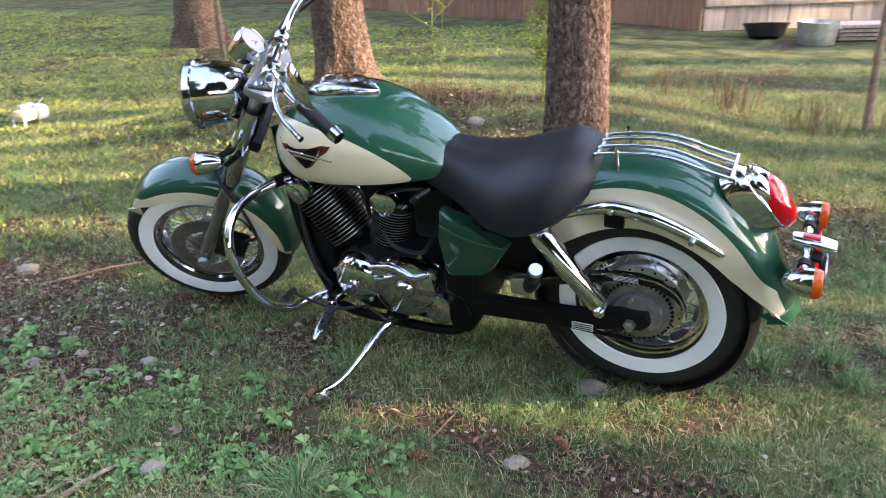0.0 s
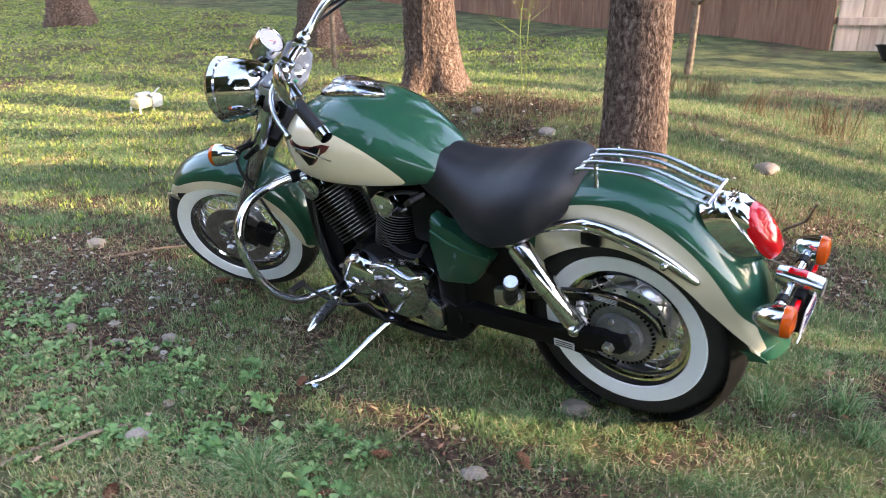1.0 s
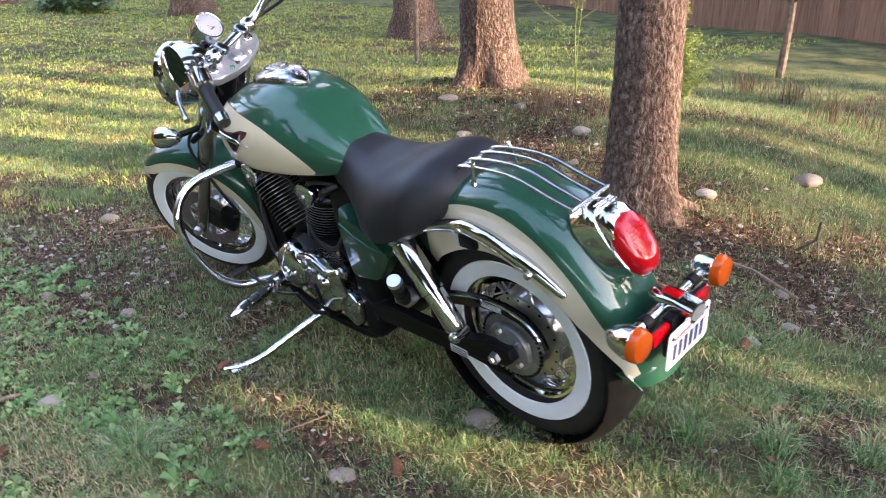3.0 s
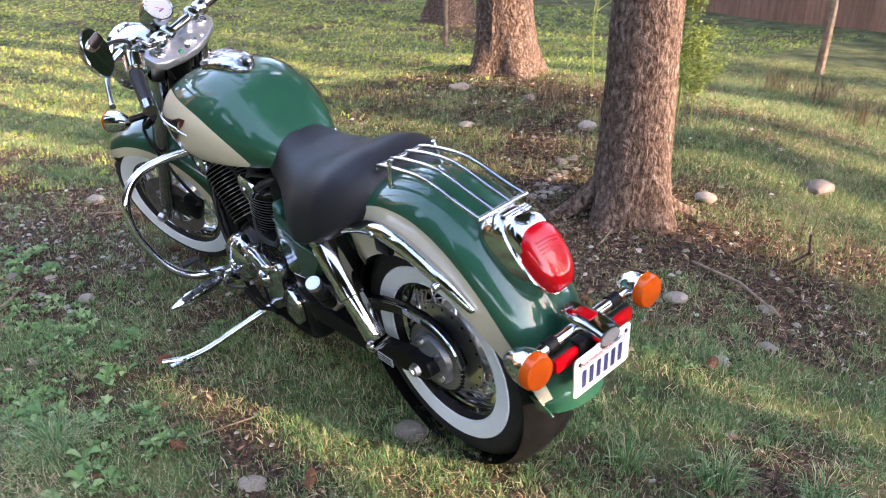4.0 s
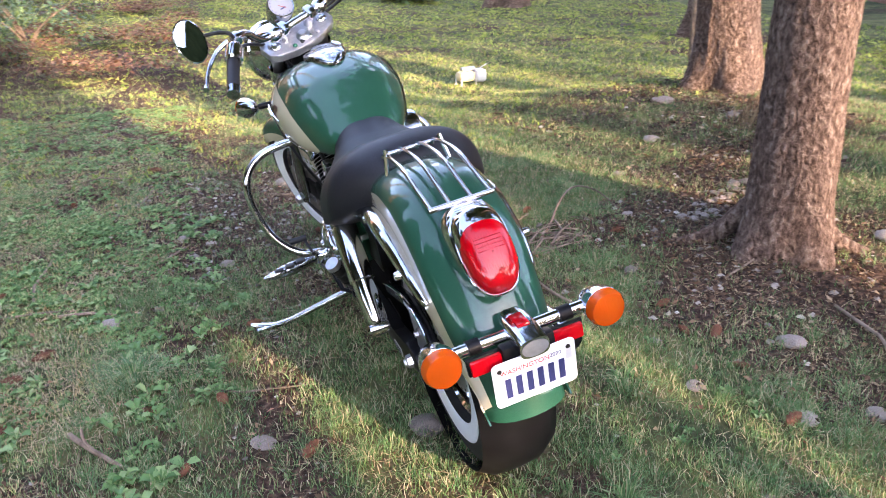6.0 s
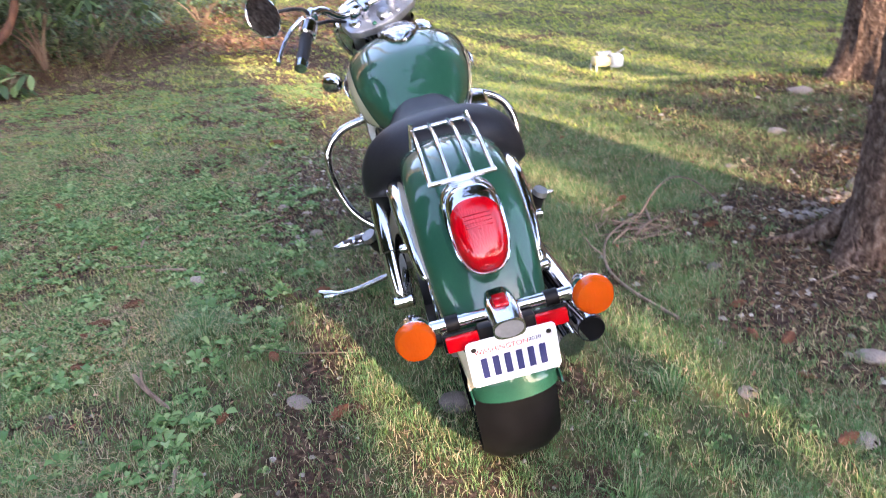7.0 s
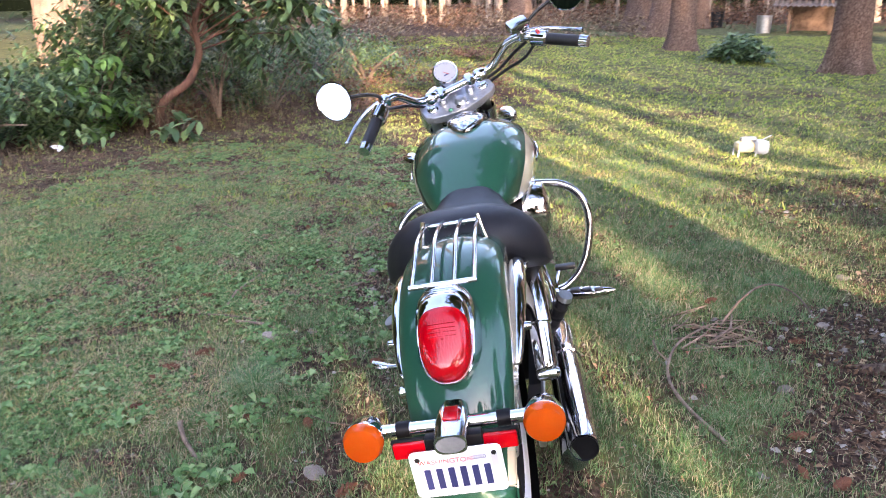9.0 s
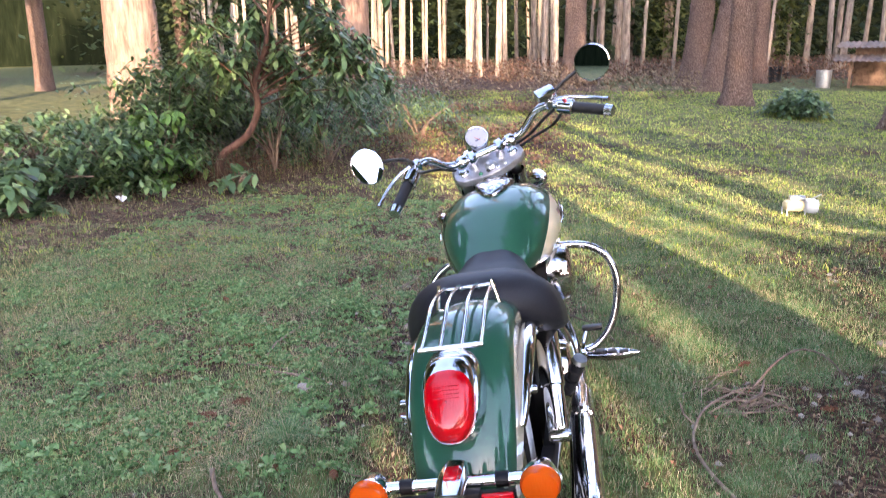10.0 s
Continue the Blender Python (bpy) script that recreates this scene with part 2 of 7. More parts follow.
M_WHITEPLASTIC = varied("white_plastic", [(0.35, (0.72, 0.72, 0.70)), (0.7, (0.85, 0.85, 0.83))], 9.0, 0.45, 3, 0.05, 0.002)


# ---- mesh helpers ----
def mesh_from(bm, name, mat, smooth=True):
    me = bpy.data.meshes.new(name)
    bmesh.ops.recalc_face_normals(bm, faces=bm.faces[:])
    bm.to_mesh(me)
    bm.free()
    if mat:
        me.materials.append(mat)
    if smooth and len(me.polygons):
        me.polygons.foreach_set("use_smooth", [True] * len(me.polygons))
        me.set_sharp_from_angle(angle=radians(38))
    return me


def part(name, bm, mat, parent=None, label="", smooth=True):
    ob = new(name, mesh_from(bm, name, mat, smooth))
    if parent:
        ob.parent = parent
    if label:
        ob["label"] = label
    return ob


def raw(name, verts, faces, mat, parent=None, smooth=False):
    me = bpy.data.meshes.new(name)
    me.from_pydata(verts, [], faces)
    me.materials.append(mat)
    if smooth:
        me.polygons.foreach_set("use_smooth", [True] * len(me.polygons))
    ob = new(name, me)
    if parent:
        ob.parent = parent
    return ob


def empty(name, m=None):
    ob = new(name)
    if m is not None:
        ob.matrix_world = m
    return ob


def ring_faces(bm, rings, closed=True, cap=True):
    vs = [[bm.verts.new(p) for p in r] for r in rings]
    n = len(vs[0])
    for a, b in zip(vs, vs[1:]):
        for i in range(n if closed else n - 1):
            j = (i + 1) % n
            bm.faces.new((a[i], a[j], b[j], b[i]))
    if cap and closed:
        bm.faces.new(vs[0][::-1])
        bm.faces.new(vs[-1])
    return bm


def smooth_path(pts, steps=6):
    """A Catmull-Rom curve through the points."""
    p = [Vector(q) for q in pts]
    p = [p[0] * 2 - p[1]] + p + [p[-1] * 2 - p[-2]]
    out = []
    for i in range(1, len(p) - 2):
        a, b, c, d = p[i - 1:i + 3]
        for s in range(steps):
            t = s / steps
            out.append(0.5 * ((2 * b) + (c - a) * t + (2 * a - 5 * b + 4 * c - d) * t * t + (3 * b - a - 3 * c + d) * t ** 3))
    return out + [p[-2]]


def tube(pts, r, seg=12, bm=None, steps=0, closed=False):
    """A round bar along the points; r is one radius or one for each point."""
    bm = bm or bmesh.new()
    if steps:
        n0 = len(pts)
        rr = list(r) if isinstance(r, (list, tuple)) else [r] * n0
        pts = smooth_path(pts, steps)
        r = [rr[min(int(i / steps), n0 - 2)] * (1 - (i % steps) / steps) + rr[min(int(i / steps), n0 - 2) + 1] * ((i % steps) / steps) for i in range(len(pts) - 1)] + [rr[-1]]
    pts = [Vector(p) for p in pts]
    rs = r if isinstance(r, (list, tuple)) else [r] * len(pts)
    rings, side = [], None
    for i, p in enumerate(pts):
        d = (pts[min(i + 1, len(pts) - 1)] - pts[max(i - 1, 0)]).normalized()
        if side is None:
            side = d.orthogonal().normalized()
        side = (side - d * side.dot(d)).normalized()
        up = d.cross(side)
        rings.append([p + (side * math.cos(2 * math.pi * k / seg) + up * math.sin(2 * math.pi * k / seg)) * rs[i] for k in range(seg)])
    return ring_faces(bm, rings)


def lathe(profile, m=None, seg=32, bm=None, cap=False):
    """Turns (radius, height) points round z; m places the result."""
    bm = bm or bmesh.new()
    m = m or Matrix()
    rings = [[m @ Vector((max(r, 1e-4) * math.cos(2 * math.pi * k / seg), max(r, 1e-4) * math.sin(2 * math.pi * k / seg), h)) for k in range(seg)] for r, h in profile]
    return ring_faces(bm, rings, True, cap)


def block(c, size, bevel=0.0, m=None, bm=None, seg=2):
    bm2 = bmesh.new()
    bmesh.ops.create_cube(bm2, size=1.0)
    bmesh.ops.scale(bm2, vec=size, verts=bm2.verts[:])
    if bevel:
        bmesh.ops.bevel(bm2, geom=bm2.edges[:], offset=bevel, segments=seg, affect="EDGES", profile=0.5)
    bmesh.ops.translate(bm2, vec=c, verts=bm2.verts[:])
    if m is not None:
        bmesh.ops.transform(bm2, matrix=m, verts=bm2.verts[:])
    if bm is None:
        return bm2
    me = bpy.data.meshes.new("tmp")
    bm2.to_mesh(me)
    bm2.free()
    bm.from_mesh(me)
    bpy.data.meshes.remove(me)
    return bm


def plate_shape(outline, y0, y1, bm=None, bevel=0.0):
    """A slab from an (x, z) outline, between y0 and y1."""
    bm = bm or bmesh.new()
    a = [bm.verts.new((x, y0, z)) for x, z in outline]
    b = [bm.verts.new((x, y1, z)) for x, z in outline]
    n = len(a)
    bm.faces.new(a)
    bm.faces.new(b[::-1])
    for i in range(n):
        bm.faces.new((a[i], b[i], b[(i + 1) % n], a[(i + 1) % n]))
    if bevel:
        bmesh.ops.bevel(bm, geom=bm.edges[:], offset=bevel, segments=2, affect="EDGES", profile=0.5)
    return bm


def lerp(x, table):
    """A smooth curve through the table that never overshoots."""
    if x <= table[0][0]:
        return table[0][1]
    if x >= table[-1][0]:
        return table[-1][1]
    n = len(table)
    i = 0
    while x > table[i + 1][0]:
        i += 1

    def secant(k):
        return (table[k + 1][1] - table[k][1]) / (table[k + 1][0] - table[k][0])

    def slope(k):
        if k == 0 or k == n - 1:
            return secant(0 if k == 0 else n - 2)
        a, b = secant(k - 1), secant(k)
        return 0.0 if a * b <= 0 else 2 * a * b / (a + b)

    h = table[i + 1][0] - table[i][0]
    t = (x - table[i][0]) / h
    return (table[i][1] * (1 + 2 * t) * (1 - t) ** 2 + slope(i) * h * t * (1 - t) ** 2 + table[i + 1][1] * t * t * (3 - 2 * t) + slope(i + 1) * h * t * t * (t - 1))


# ---- ground ----
def sstep(a, b, x):
    t = min(max((x - a) / (b - a), 0.0), 1.0)
    return t * t * (3 - 2 * t)


def ground_z(x, y):
    z = 0.2 * math.exp(-((y + 2.9) / 1.25) ** 2) * sstep(-0.3, 1.1, x) * (1 - sstep(3.6, 5.2, x))
    z -= 0.12 * sstep(3.0, 6.0, x) * (1 - sstep(9, 30, x))
    z -= 0.012 * max(0.0, -y - 5.0) * sstep(-40, -12, y)
    far = sstep(0.8, 3.0, math.hypot(x - 0.8, y))
    z += far * (0.035 * noise.noise(Vector((x * 0.45, y * 0.45, 3.1))) + 0.012 * noise.noise(Vector((x * 1.9, y * 1.9, 0.4))))
    z -= 0.03 * sstep(1.0, 1.7, x) * math.exp(-(y / 0.8) ** 2)
    return z


def axis_steps(lo, hi, near_lo, near_hi, fine):
    out, v, step = [], near_lo, fine
    while v < near_hi:
        out.append(v)
        v += fine
    while v < hi:
        out.append(v)
        step *= 1.16
        v += step
    out.append(hi)
    v, step = near_lo, fine
    while v > lo:
        step *= 1.16
        v -= step
        out.insert(0, max(v, lo))
    return out


def bare_amount(x, y):
    """How much the turf is worn to soil and duff."""
    b = 0.52 * math.exp(-(((x - 0.4) / 1.15) ** 2 + ((y + 1.55) / 0.52) ** 2))
    b += 0.28 * math.exp(-(((x - 1.0) / 0.7) ** 2 + ((y + 1.15) / 0.35) ** 2))
    b += 0.40 * math.exp(-(((x - 8.0) / 4.0) ** 2 + ((y - 1.0) / 0.9) ** 2))
    # soil here, partly to put the shade beside the motorcycle into the turf's colour
    b += 0.16 * math.exp(-(((x - 0.5) / 0.6) ** 2 + ((y - 0.55) / 0.3) ** 2))
    b += 0.28 * math.exp(-(((x - 3.2) / 1.3) ** 2 + ((y + 0.3) / 0.5) ** 2))
    b += 0.22 * math.exp(-(((x - 2.6) / 1.6) ** 2 + ((y + 2.3) / 0.8) ** 2))
    b += 0.35 * math.exp(-(((x - 3.0) / 1.4) ** 2 + ((y + 3.2) / 0.6) ** 2))
    b += 0.50 * math.exp(-(((x - 2.4) / 1.6) ** 2 + ((y - 0.55) / 0.6) ** 2))
    b += 0.30 * math.exp(-(((x - 4.5) / 1.8) ** 2 + ((y - 1.2) / 0.7) ** 2))
    b += 0.22 * math.exp(-(((x - 0.5) / 0.9) ** 2 + ((y + 0.25) / 0.35) ** 2))
    b += 0.15 * math.exp(-(((x - 0.1) / 0.5) ** 2 + ((y - 0.45) / 0.12) ** 2))
    b += 0.50 * sstep(1.5, 3.2, y) * sstep(2.6, 5.0, x) * (1 - sstep(9, 14, x))
    b += 0.35 * math.exp(-(((x - 7.4) / 1.0) ** 2 + ((y + 5.9) / 0.7) ** 2))
    b += 0.35 * sstep(14, 26, x) * sstep(-1, 1, y) * (1 - sstep(7, 10, y))
    b += 0.3 * sstep(30, 38, x) * (1 - sstep(7, 12, y))
    b -= 0.14 * math.exp(-(((x - 5.5) / 3.0) ** 2 + ((y + 1.0) / 2.5) ** 2))
    return b


def soilness(x, y):
    n = noise.noise(Vector((x * 0.8, y * 0.8, 1.0))) * 0.30 + noise.noise(Vector((x * 2.6, y * 2.6, 5.0))) * 0.28 + noise.noise(Vector((x * 7.0, y * 7.0, 2.0))) * 0.14
    return sstep(0.12, 0.72, 0.23 + n + 0.82 * bare_amount(x, y))


gx = axis_steps(-120, 260, -3.0, 7.0, 0.09)
gy = axis_steps(-200, 200, -5.0, 4.5, 0.09)
gv = [(x, y, ground_z(x, y)) for x in gx for y in gy]
ny = len(gy)
gf = [(i * ny + j, (i + 1) * ny + j, (i + 1) * ny + j + 1, i * ny + j + 1) for i in range(len(gx) - 1) for j in range(ny - 1)]
ground = raw("ground", gv, gf, M_GROUND, None, True)
layer = ground.data.attributes.new("bare", "FLOAT", "POINT")
layer.data.foreach_set("value", [soilness(x, y) for x, y, z in gv])
tagged(ground, "uneven mossy grass with bare soil and duff patches", "ground", kind="structure")

rng = random.Random(7)


def scatter(count, x0, x1, y0, y1, keep):
    out = []
    while len(out) < count:
        x, y = rng.uniform(x0, x1), rng.uniform(y0, y1)
        if rng.random() < keep(x, y):
            out.append((x, y))
    return out


def blades(name, spots, h0, h1, w, mat, lean=0.6, per=1):
    v, f = [], []
    for x, y in spots:
        for _ in range(per):
            px, py = x + rng.gauss(0, 0.012), y + rng.gauss(0, 0.012)
            z = ground_z(px, py) - 0.004
            a, h = rng.uniform(0, 6.283), rng.uniform(h0, h1)
            ca, sa = math.cos(a) * w * rng.uniform(0.6, 1.3), math.sin(a) * w
            b = rng.uniform(0, 6.283)
            l = h * rng.uniform(0.1, lean)
            i = len(v)
            mx, my, mz = px + math.cos(b) * l * 0.4, py + math.sin(b) * l * 0.4, z + h * 0.6
            v += [(px - ca, py - sa, z), (px + ca, py + sa, z), (mx + ca * 0.7, my + sa * 0.7, mz), (mx - ca * 0.7, my - sa * 0.7, mz), (px + math.cos(b) * l, py + math.sin(b) * l, z + h * (1 - 0.3 * l / h))]
            f += [(i, i + 1, i + 2, i + 3), (i + 3, i + 2, i + 4)]
    return tagged(raw(name, v, f, mat), kind="stuff")


near = lambda x, y: math.exp(-max(0.0, math.hypot(x - 0.3, y - 0.4) - 2.2) * 0.33)
turf = scatter(190000, -2.4, 9.0, -6.5, 5.0, lambda x, y: (1 - soilness(x, y) * 0.9) * near(x, y))
# picks the turf beside the motorcycle that takes the shade colour
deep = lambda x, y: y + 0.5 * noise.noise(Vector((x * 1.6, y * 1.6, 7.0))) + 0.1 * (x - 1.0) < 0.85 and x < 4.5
g0 = blades("grass", [p for p in turf if deep(*p)], 0.014, 0.05, 0.0013, M_SHADEGRASS, 1.1, 3)
tagged(g0, "darker green grass round the motorcycle, shade put into its colour", "grass")
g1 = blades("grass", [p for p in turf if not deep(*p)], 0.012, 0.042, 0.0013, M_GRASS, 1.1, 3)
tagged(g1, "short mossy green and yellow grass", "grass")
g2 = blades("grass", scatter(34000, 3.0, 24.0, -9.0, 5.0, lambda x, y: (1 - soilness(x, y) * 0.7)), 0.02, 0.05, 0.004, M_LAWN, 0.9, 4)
tagged(g2, "short grass of the farther lawn, sunlight put into its colour", "grass")


def tuft(x, y, n, r, h):
    v, f = [], []
    for _ in range(n):
        a, q = rng.uniform(0, 6.283), r * 0.55 * rng.random()
        px, py = math.cos(a) * q, math.sin(a) * q
        a += rng.gauss(0, 0.6)
        hh, l = h * rng.uniform(0.35, 1.0), r * rng.uniform(0.25, 1.1)
        s, w = rng.uniform(0, 6.283), rng.uniform(0.0008, 0.0017)
        cx, cy = math.cos(s) * w, math.sin(s) * w
        c, e = math.cos(a) * l, math.sin(a) * l
        i = len(v)
        v += [(px - cx, py - cy, 0), (px + cx, py + cy, 0), (px + c * 0.3 + cx, py + e * 0.3 + cy, hh * 0.7), (px + c * 0.3 - cx, py + e * 0.3 - cy, hh * 0.7), (px + c, py + e, hh * rng.uniform(0.55, 1.0))]
        f += [(i, i + 1, i + 2, i + 3), (i + 3, i + 2, i + 4)]
    ob = raw("grass_tuft", v, f, M_TUFT)
    ob.location = (x, y, ground_z(x, y) - 0.005)
    ob.rotation_euler = (0, 0, x * 7)
    return tagged(ob, "loose tuft of longer green grass in the turf", "grass", kind="stuff")


for x, y, n, r, h in ((0.70, 0.90, 420, 0.13, 0.085), (0.93, 0.30, 200, 0.10, 0.09), (-0.55, -0.42, 200, 0.10, 0.11), (-0.62, -0.28, 160, 0.08, 0.09), (-0.35, -0.28, 130, 0.08, 0.11), (-0.75, -0.55, 150, 0.09, 0.10), (0.2, 0.05, 110, 0.07, 0.07), (1.25, 0.0, 110, 0.08, 0.06), (0.95, -0.9, 110, 0.10, 0.08), (2.3, -0.8, 110, 0.1, 0.07), (1.6, -0.65, 110, 0.1, 0.06), (0.1, -0.55, 140, 0.09, 0.10)):
    tuft(x, y, n, r, h)


def tuft_field(spots):
    """Many small clumps of finer, longer blades that give the turf its uneven nap."""
    v, f = [], []
    for x, y in spots:
        r, h = rng.uniform(0.025, 0.075), rng.uniform(0.025, 0.06)
        for _ in range(rng.randint(14, 40)):
            a, q = rng.uniform(0, 6.283), r * 0.6 * rng.random()
            px, py = x + math.cos(a) * q, y + math.sin(a) * q
            z = ground_z(px, py) - 0.003
            a += rng.gauss(0, 0.6)
            hh, l = h * rng.uniform(0.4, 1.0), r * rng.uniform(0.2, 0.9)
            s, w = rng.uniform(0, 6.283), rng.uniform(0.0005, 0.0011)
            cx, cy, c, e = math.cos(s) * w, math.sin(s) * w, math.cos(a) * l, math.sin(a) * l
            i = len(v)
            v += [(px - cx, py - cy, z), (px + cx, py + cy, z), (px + c * 0.35 + cx, py + e * 0.35 + cy, z + hh * 0.7), (px + c * 0.35 - cx, py + e * 0.35 - cy, z + hh * 0.7), (px + c, py + e, z + hh * rng.uniform(0.6, 1.0))]
            f += [(i, i + 1, i + 2, i + 3), (i + 3, i + 2, i + 4)]
    return tagged(raw("grass_tufts", v, f, M_TUFT), "small uneven clumps of green grass in the turf", "grass", kind="stuff")


tuft_field(scatter(6500, -1.6, 6.5, -1.4, 3.6, lambda x, y: near(x, y) * (1 - 0.8 * soilness(x, y)) * max(0.08, 0.35 + 1.3 * noise.noise(Vector((x * 2.9, y * 2.9, 4.0))))))


def weeds(name, spots, r0, r1, label):
    v, f = [], []
    for x, y in spots:
        z0, r = ground_z(x, y), rng.uniform(r0, r1)
        for k in range(rng.randint(4, 8)):
            a = k * 2.4 + rng.uniform(-0.3, 0.3)
            l = r * rng.uniform(0.5, 1.1)
            w = l * rng.uniform(0.2, 0.34)
            c, s = math.cos(a), math.sin(a)
            i = len(v)
            up = rng.uniform(0.25, 0.8)
            for t, ww in ((0.08, 0.15), (0.45, 0.9), (0.75, 1.0), (1.0, 0.1)):
                z = z0 + l * up * math.sin(t * 2.2) * 0.7 + 0.006
                v += [(x + c * l * t - s * w * ww, y + s * l * t + c * w * ww, z + 0.006 * ww), (x + c * l * t, y + s * l * t, z - 0.002), (x + c * l * t + s * w * ww, y + s * l * t - c * w * ww, z + 0.006 * ww)]
            for q in range(3):
                b = i + q * 3
                f += [(b, b + 1, b + 4, b + 3), (b + 1, b + 2, b + 5, b + 4)]
    return tagged(raw(name, v, f, M_WEED, None, True), label, "weeds", kind="stuff")


weeds("weeds", scatter(4200, -1.4, 2.8, -0.9, 2.4, lambda x, y: (0.03 + 0.97 * sstep(0.6, 1.2, y)) * max(0, 0.2 + noise.noise(Vector((x * 2.4, y * 2.4, 8.0)))) * 1.5), 0.007, 0.026, "low broad-leaved green weeds in thin grass")
weeds("weeds", scatter(4200, 1.0, 6.0, 0.7, 3.6, lambda x, y: max(0.06, 0.2 + noise.noise(Vector((x * 3.2, y * 3.2, 8.0))))), 0.010, 0.036, "low green weeds in the shaded lawn")
weeds("weeds", [(cx + rng.gauss(0, 0.035), cy + rng.gauss(0, 0.035)) for cx, cy in scatter(150, -0.9, 2.6, 0.55, 2.1, lambda x, y: 1 - 0.7 * soilness(x, y)) for _ in range(4)], 0.024, 0.05, "rosettes of bright green broad-leaved weeds")


def litter(name, spots, s0, s1, mat, label, cat):
    v, f = [], []
    for x, y in spots:
        z = ground_z(x, y) + rng.uniform(0.002, 0.012)
        a, l = rng.uniform(0, 6.283), rng.uniform(s0, s1)
        w = l * rng.uniform(0.25, 0.6)
        c, s = math.cos(a), math.sin(a)
        i = len(v)
        v += [(x - c * l, y - s * l, z), (x + s * w, y - c * w, z + rng.uniform(-0.002, 0.012)), (x + c * l, y + s * l, z + rng.uniform(0, 0.012)), (x - s * w, y + c * w, z + rng.uniform(0, 0.014))]
        f.append((i, i + 1, i + 2, i + 3))
    return tagged(raw(name, v, f, mat), label, cat, kind="stuff")


litter("leaf_litter", scatter(14000, -1.6, 6.0, -4.2, 2.2, lambda x, y: soilness(x, y) ** 2 * near(x, y)), 0.004, 0.013, M_LITTER, "brown dead leaves and needle litter on soil", "leaf litter")
litter("leaf_litter", scatter(2500, 1.8, 4.6, -3.2, -1.4, lambda x, y: 0.4 + 0.6 * soilness(x, y)), 0.01, 0.028, M_LITTER, "curled brown dead leaves under the trees", "leaf litter")
litter("bark_chips", scatter(4500, -0.9, 1.9, -2.2, -0.75, lambda x, y: soilness(x, y)), 0.005, 0.018, M_LITTER, "reddish bark chips and duff round a trunk", "bark chips")


def needles(name, spots, l0, l1, mat, label):
    v, f = [], []
    for x, y in spots:
        z = ground_z(x, y) + rng.uniform(0.004, 0.02)
        a, l = rng.uniform(0, 6.283), rng.uniform(l0, l1)
        c, s, w = math.cos(a), math.sin(a), rng.uniform(0.0006, 0.0014)
        i = len(v)
        v += [(x - s * w, y + c * w, z), (x + s * w, y - c * w, z), (x + c * l, y + s * l, z + rng.uniform(-0.004, 0.02))]
        f.append((i, i + 1, i + 2))
    return tagged(raw(name, v, f, mat), label, "dry grass", kind="stuff")


litter("leaf_litter", scatter(5000, -0.8, 7.5, 0.3, 4.2, lambda x, y: max(0.0, noise.noise(Vector((x * 1.9, y * 1.9, 21.0)))) * 2), 0.006, 0.02, M_LITTER, "dark brown leaf fragments in patches of the shaded lawn", "leaf litter")
litter("leaf_litter", scatter(900, -1.5, 5.5, -1.2, 3.6, lambda x, y: near(x, y)), 0.006, 0.016, M_REDLEAF, "pinkish-brown dead leaves scattered on the grass", "leaf litter")
needles("dry_stalks", scatter(75000, -1.8, 6.0, -2.5, 3.6, lambda x, y: max(0.08, 0.5 + 1.5 * noise.noise(Vector((x * 2.1, y * 2.1, 11.0)))) * near(x, y) * (0.22 + 0.78 * sstep(0.5, 1.1, y))), 0.015, 0.07, M_STRAW, "scattered straw-coloured dead grass stalks")


needles("dry_stalks", scatter(38000, 2.8, 10.0, 1.4, 5.6, lambda x, y: (0.25 + 0.75 * sstep(1.8, 3.2, y)) * max(0.15, 0.55 + noise.noise(Vector((x * 1.3, y * 1.3, 3.0))))), 0.03, 0.17, M_DRYWEED, "grey-brown dead stems strewn along the thicket edge")


def lump_mesh(name, mat, seed, squash=0.6, sub=2, rough=0.25):
    bm = bmesh.new()
    bmesh.ops.create_icosphere(bm, subdivisions=sub, radius=1.0)
    for q in bm.verts:
        n = noise.noise(q.co * 1.1 + Vector((seed * 7.3, 0, 0))) * rough + noise.noise(q.co * 2.7 + Vector((0, seed, 0))) * rough * 0.3
        q.co *= 1 + n
        q.co.z *= squash
    return mesh_from(bm, name, mat)


stone_meshes = [lump_mesh("stone", M_STONE, k, 0.55 + 0.1 * (k % 3)) for k in range(5)]


def stone(x, y, r, k, label="grey-brown weathered stone lying in the grass", group="stones"):
    ob = new("stone", stone_meshes[k % 5])
    ob.location = (x, y, ground_z(x, y) + r * 0.12)
    ob.scale = (r * rng.uniform(0.9, 1.35), r, r * 0.8)
    ob.rotation_euler = (0, 0, rng.uniform(0, 6.28))
    return tagged(ob, label, "stone", group=group)


stone(0.13, 0.085, 0.05, 0, "flat pinkish-grey stone beside the rear tyre")
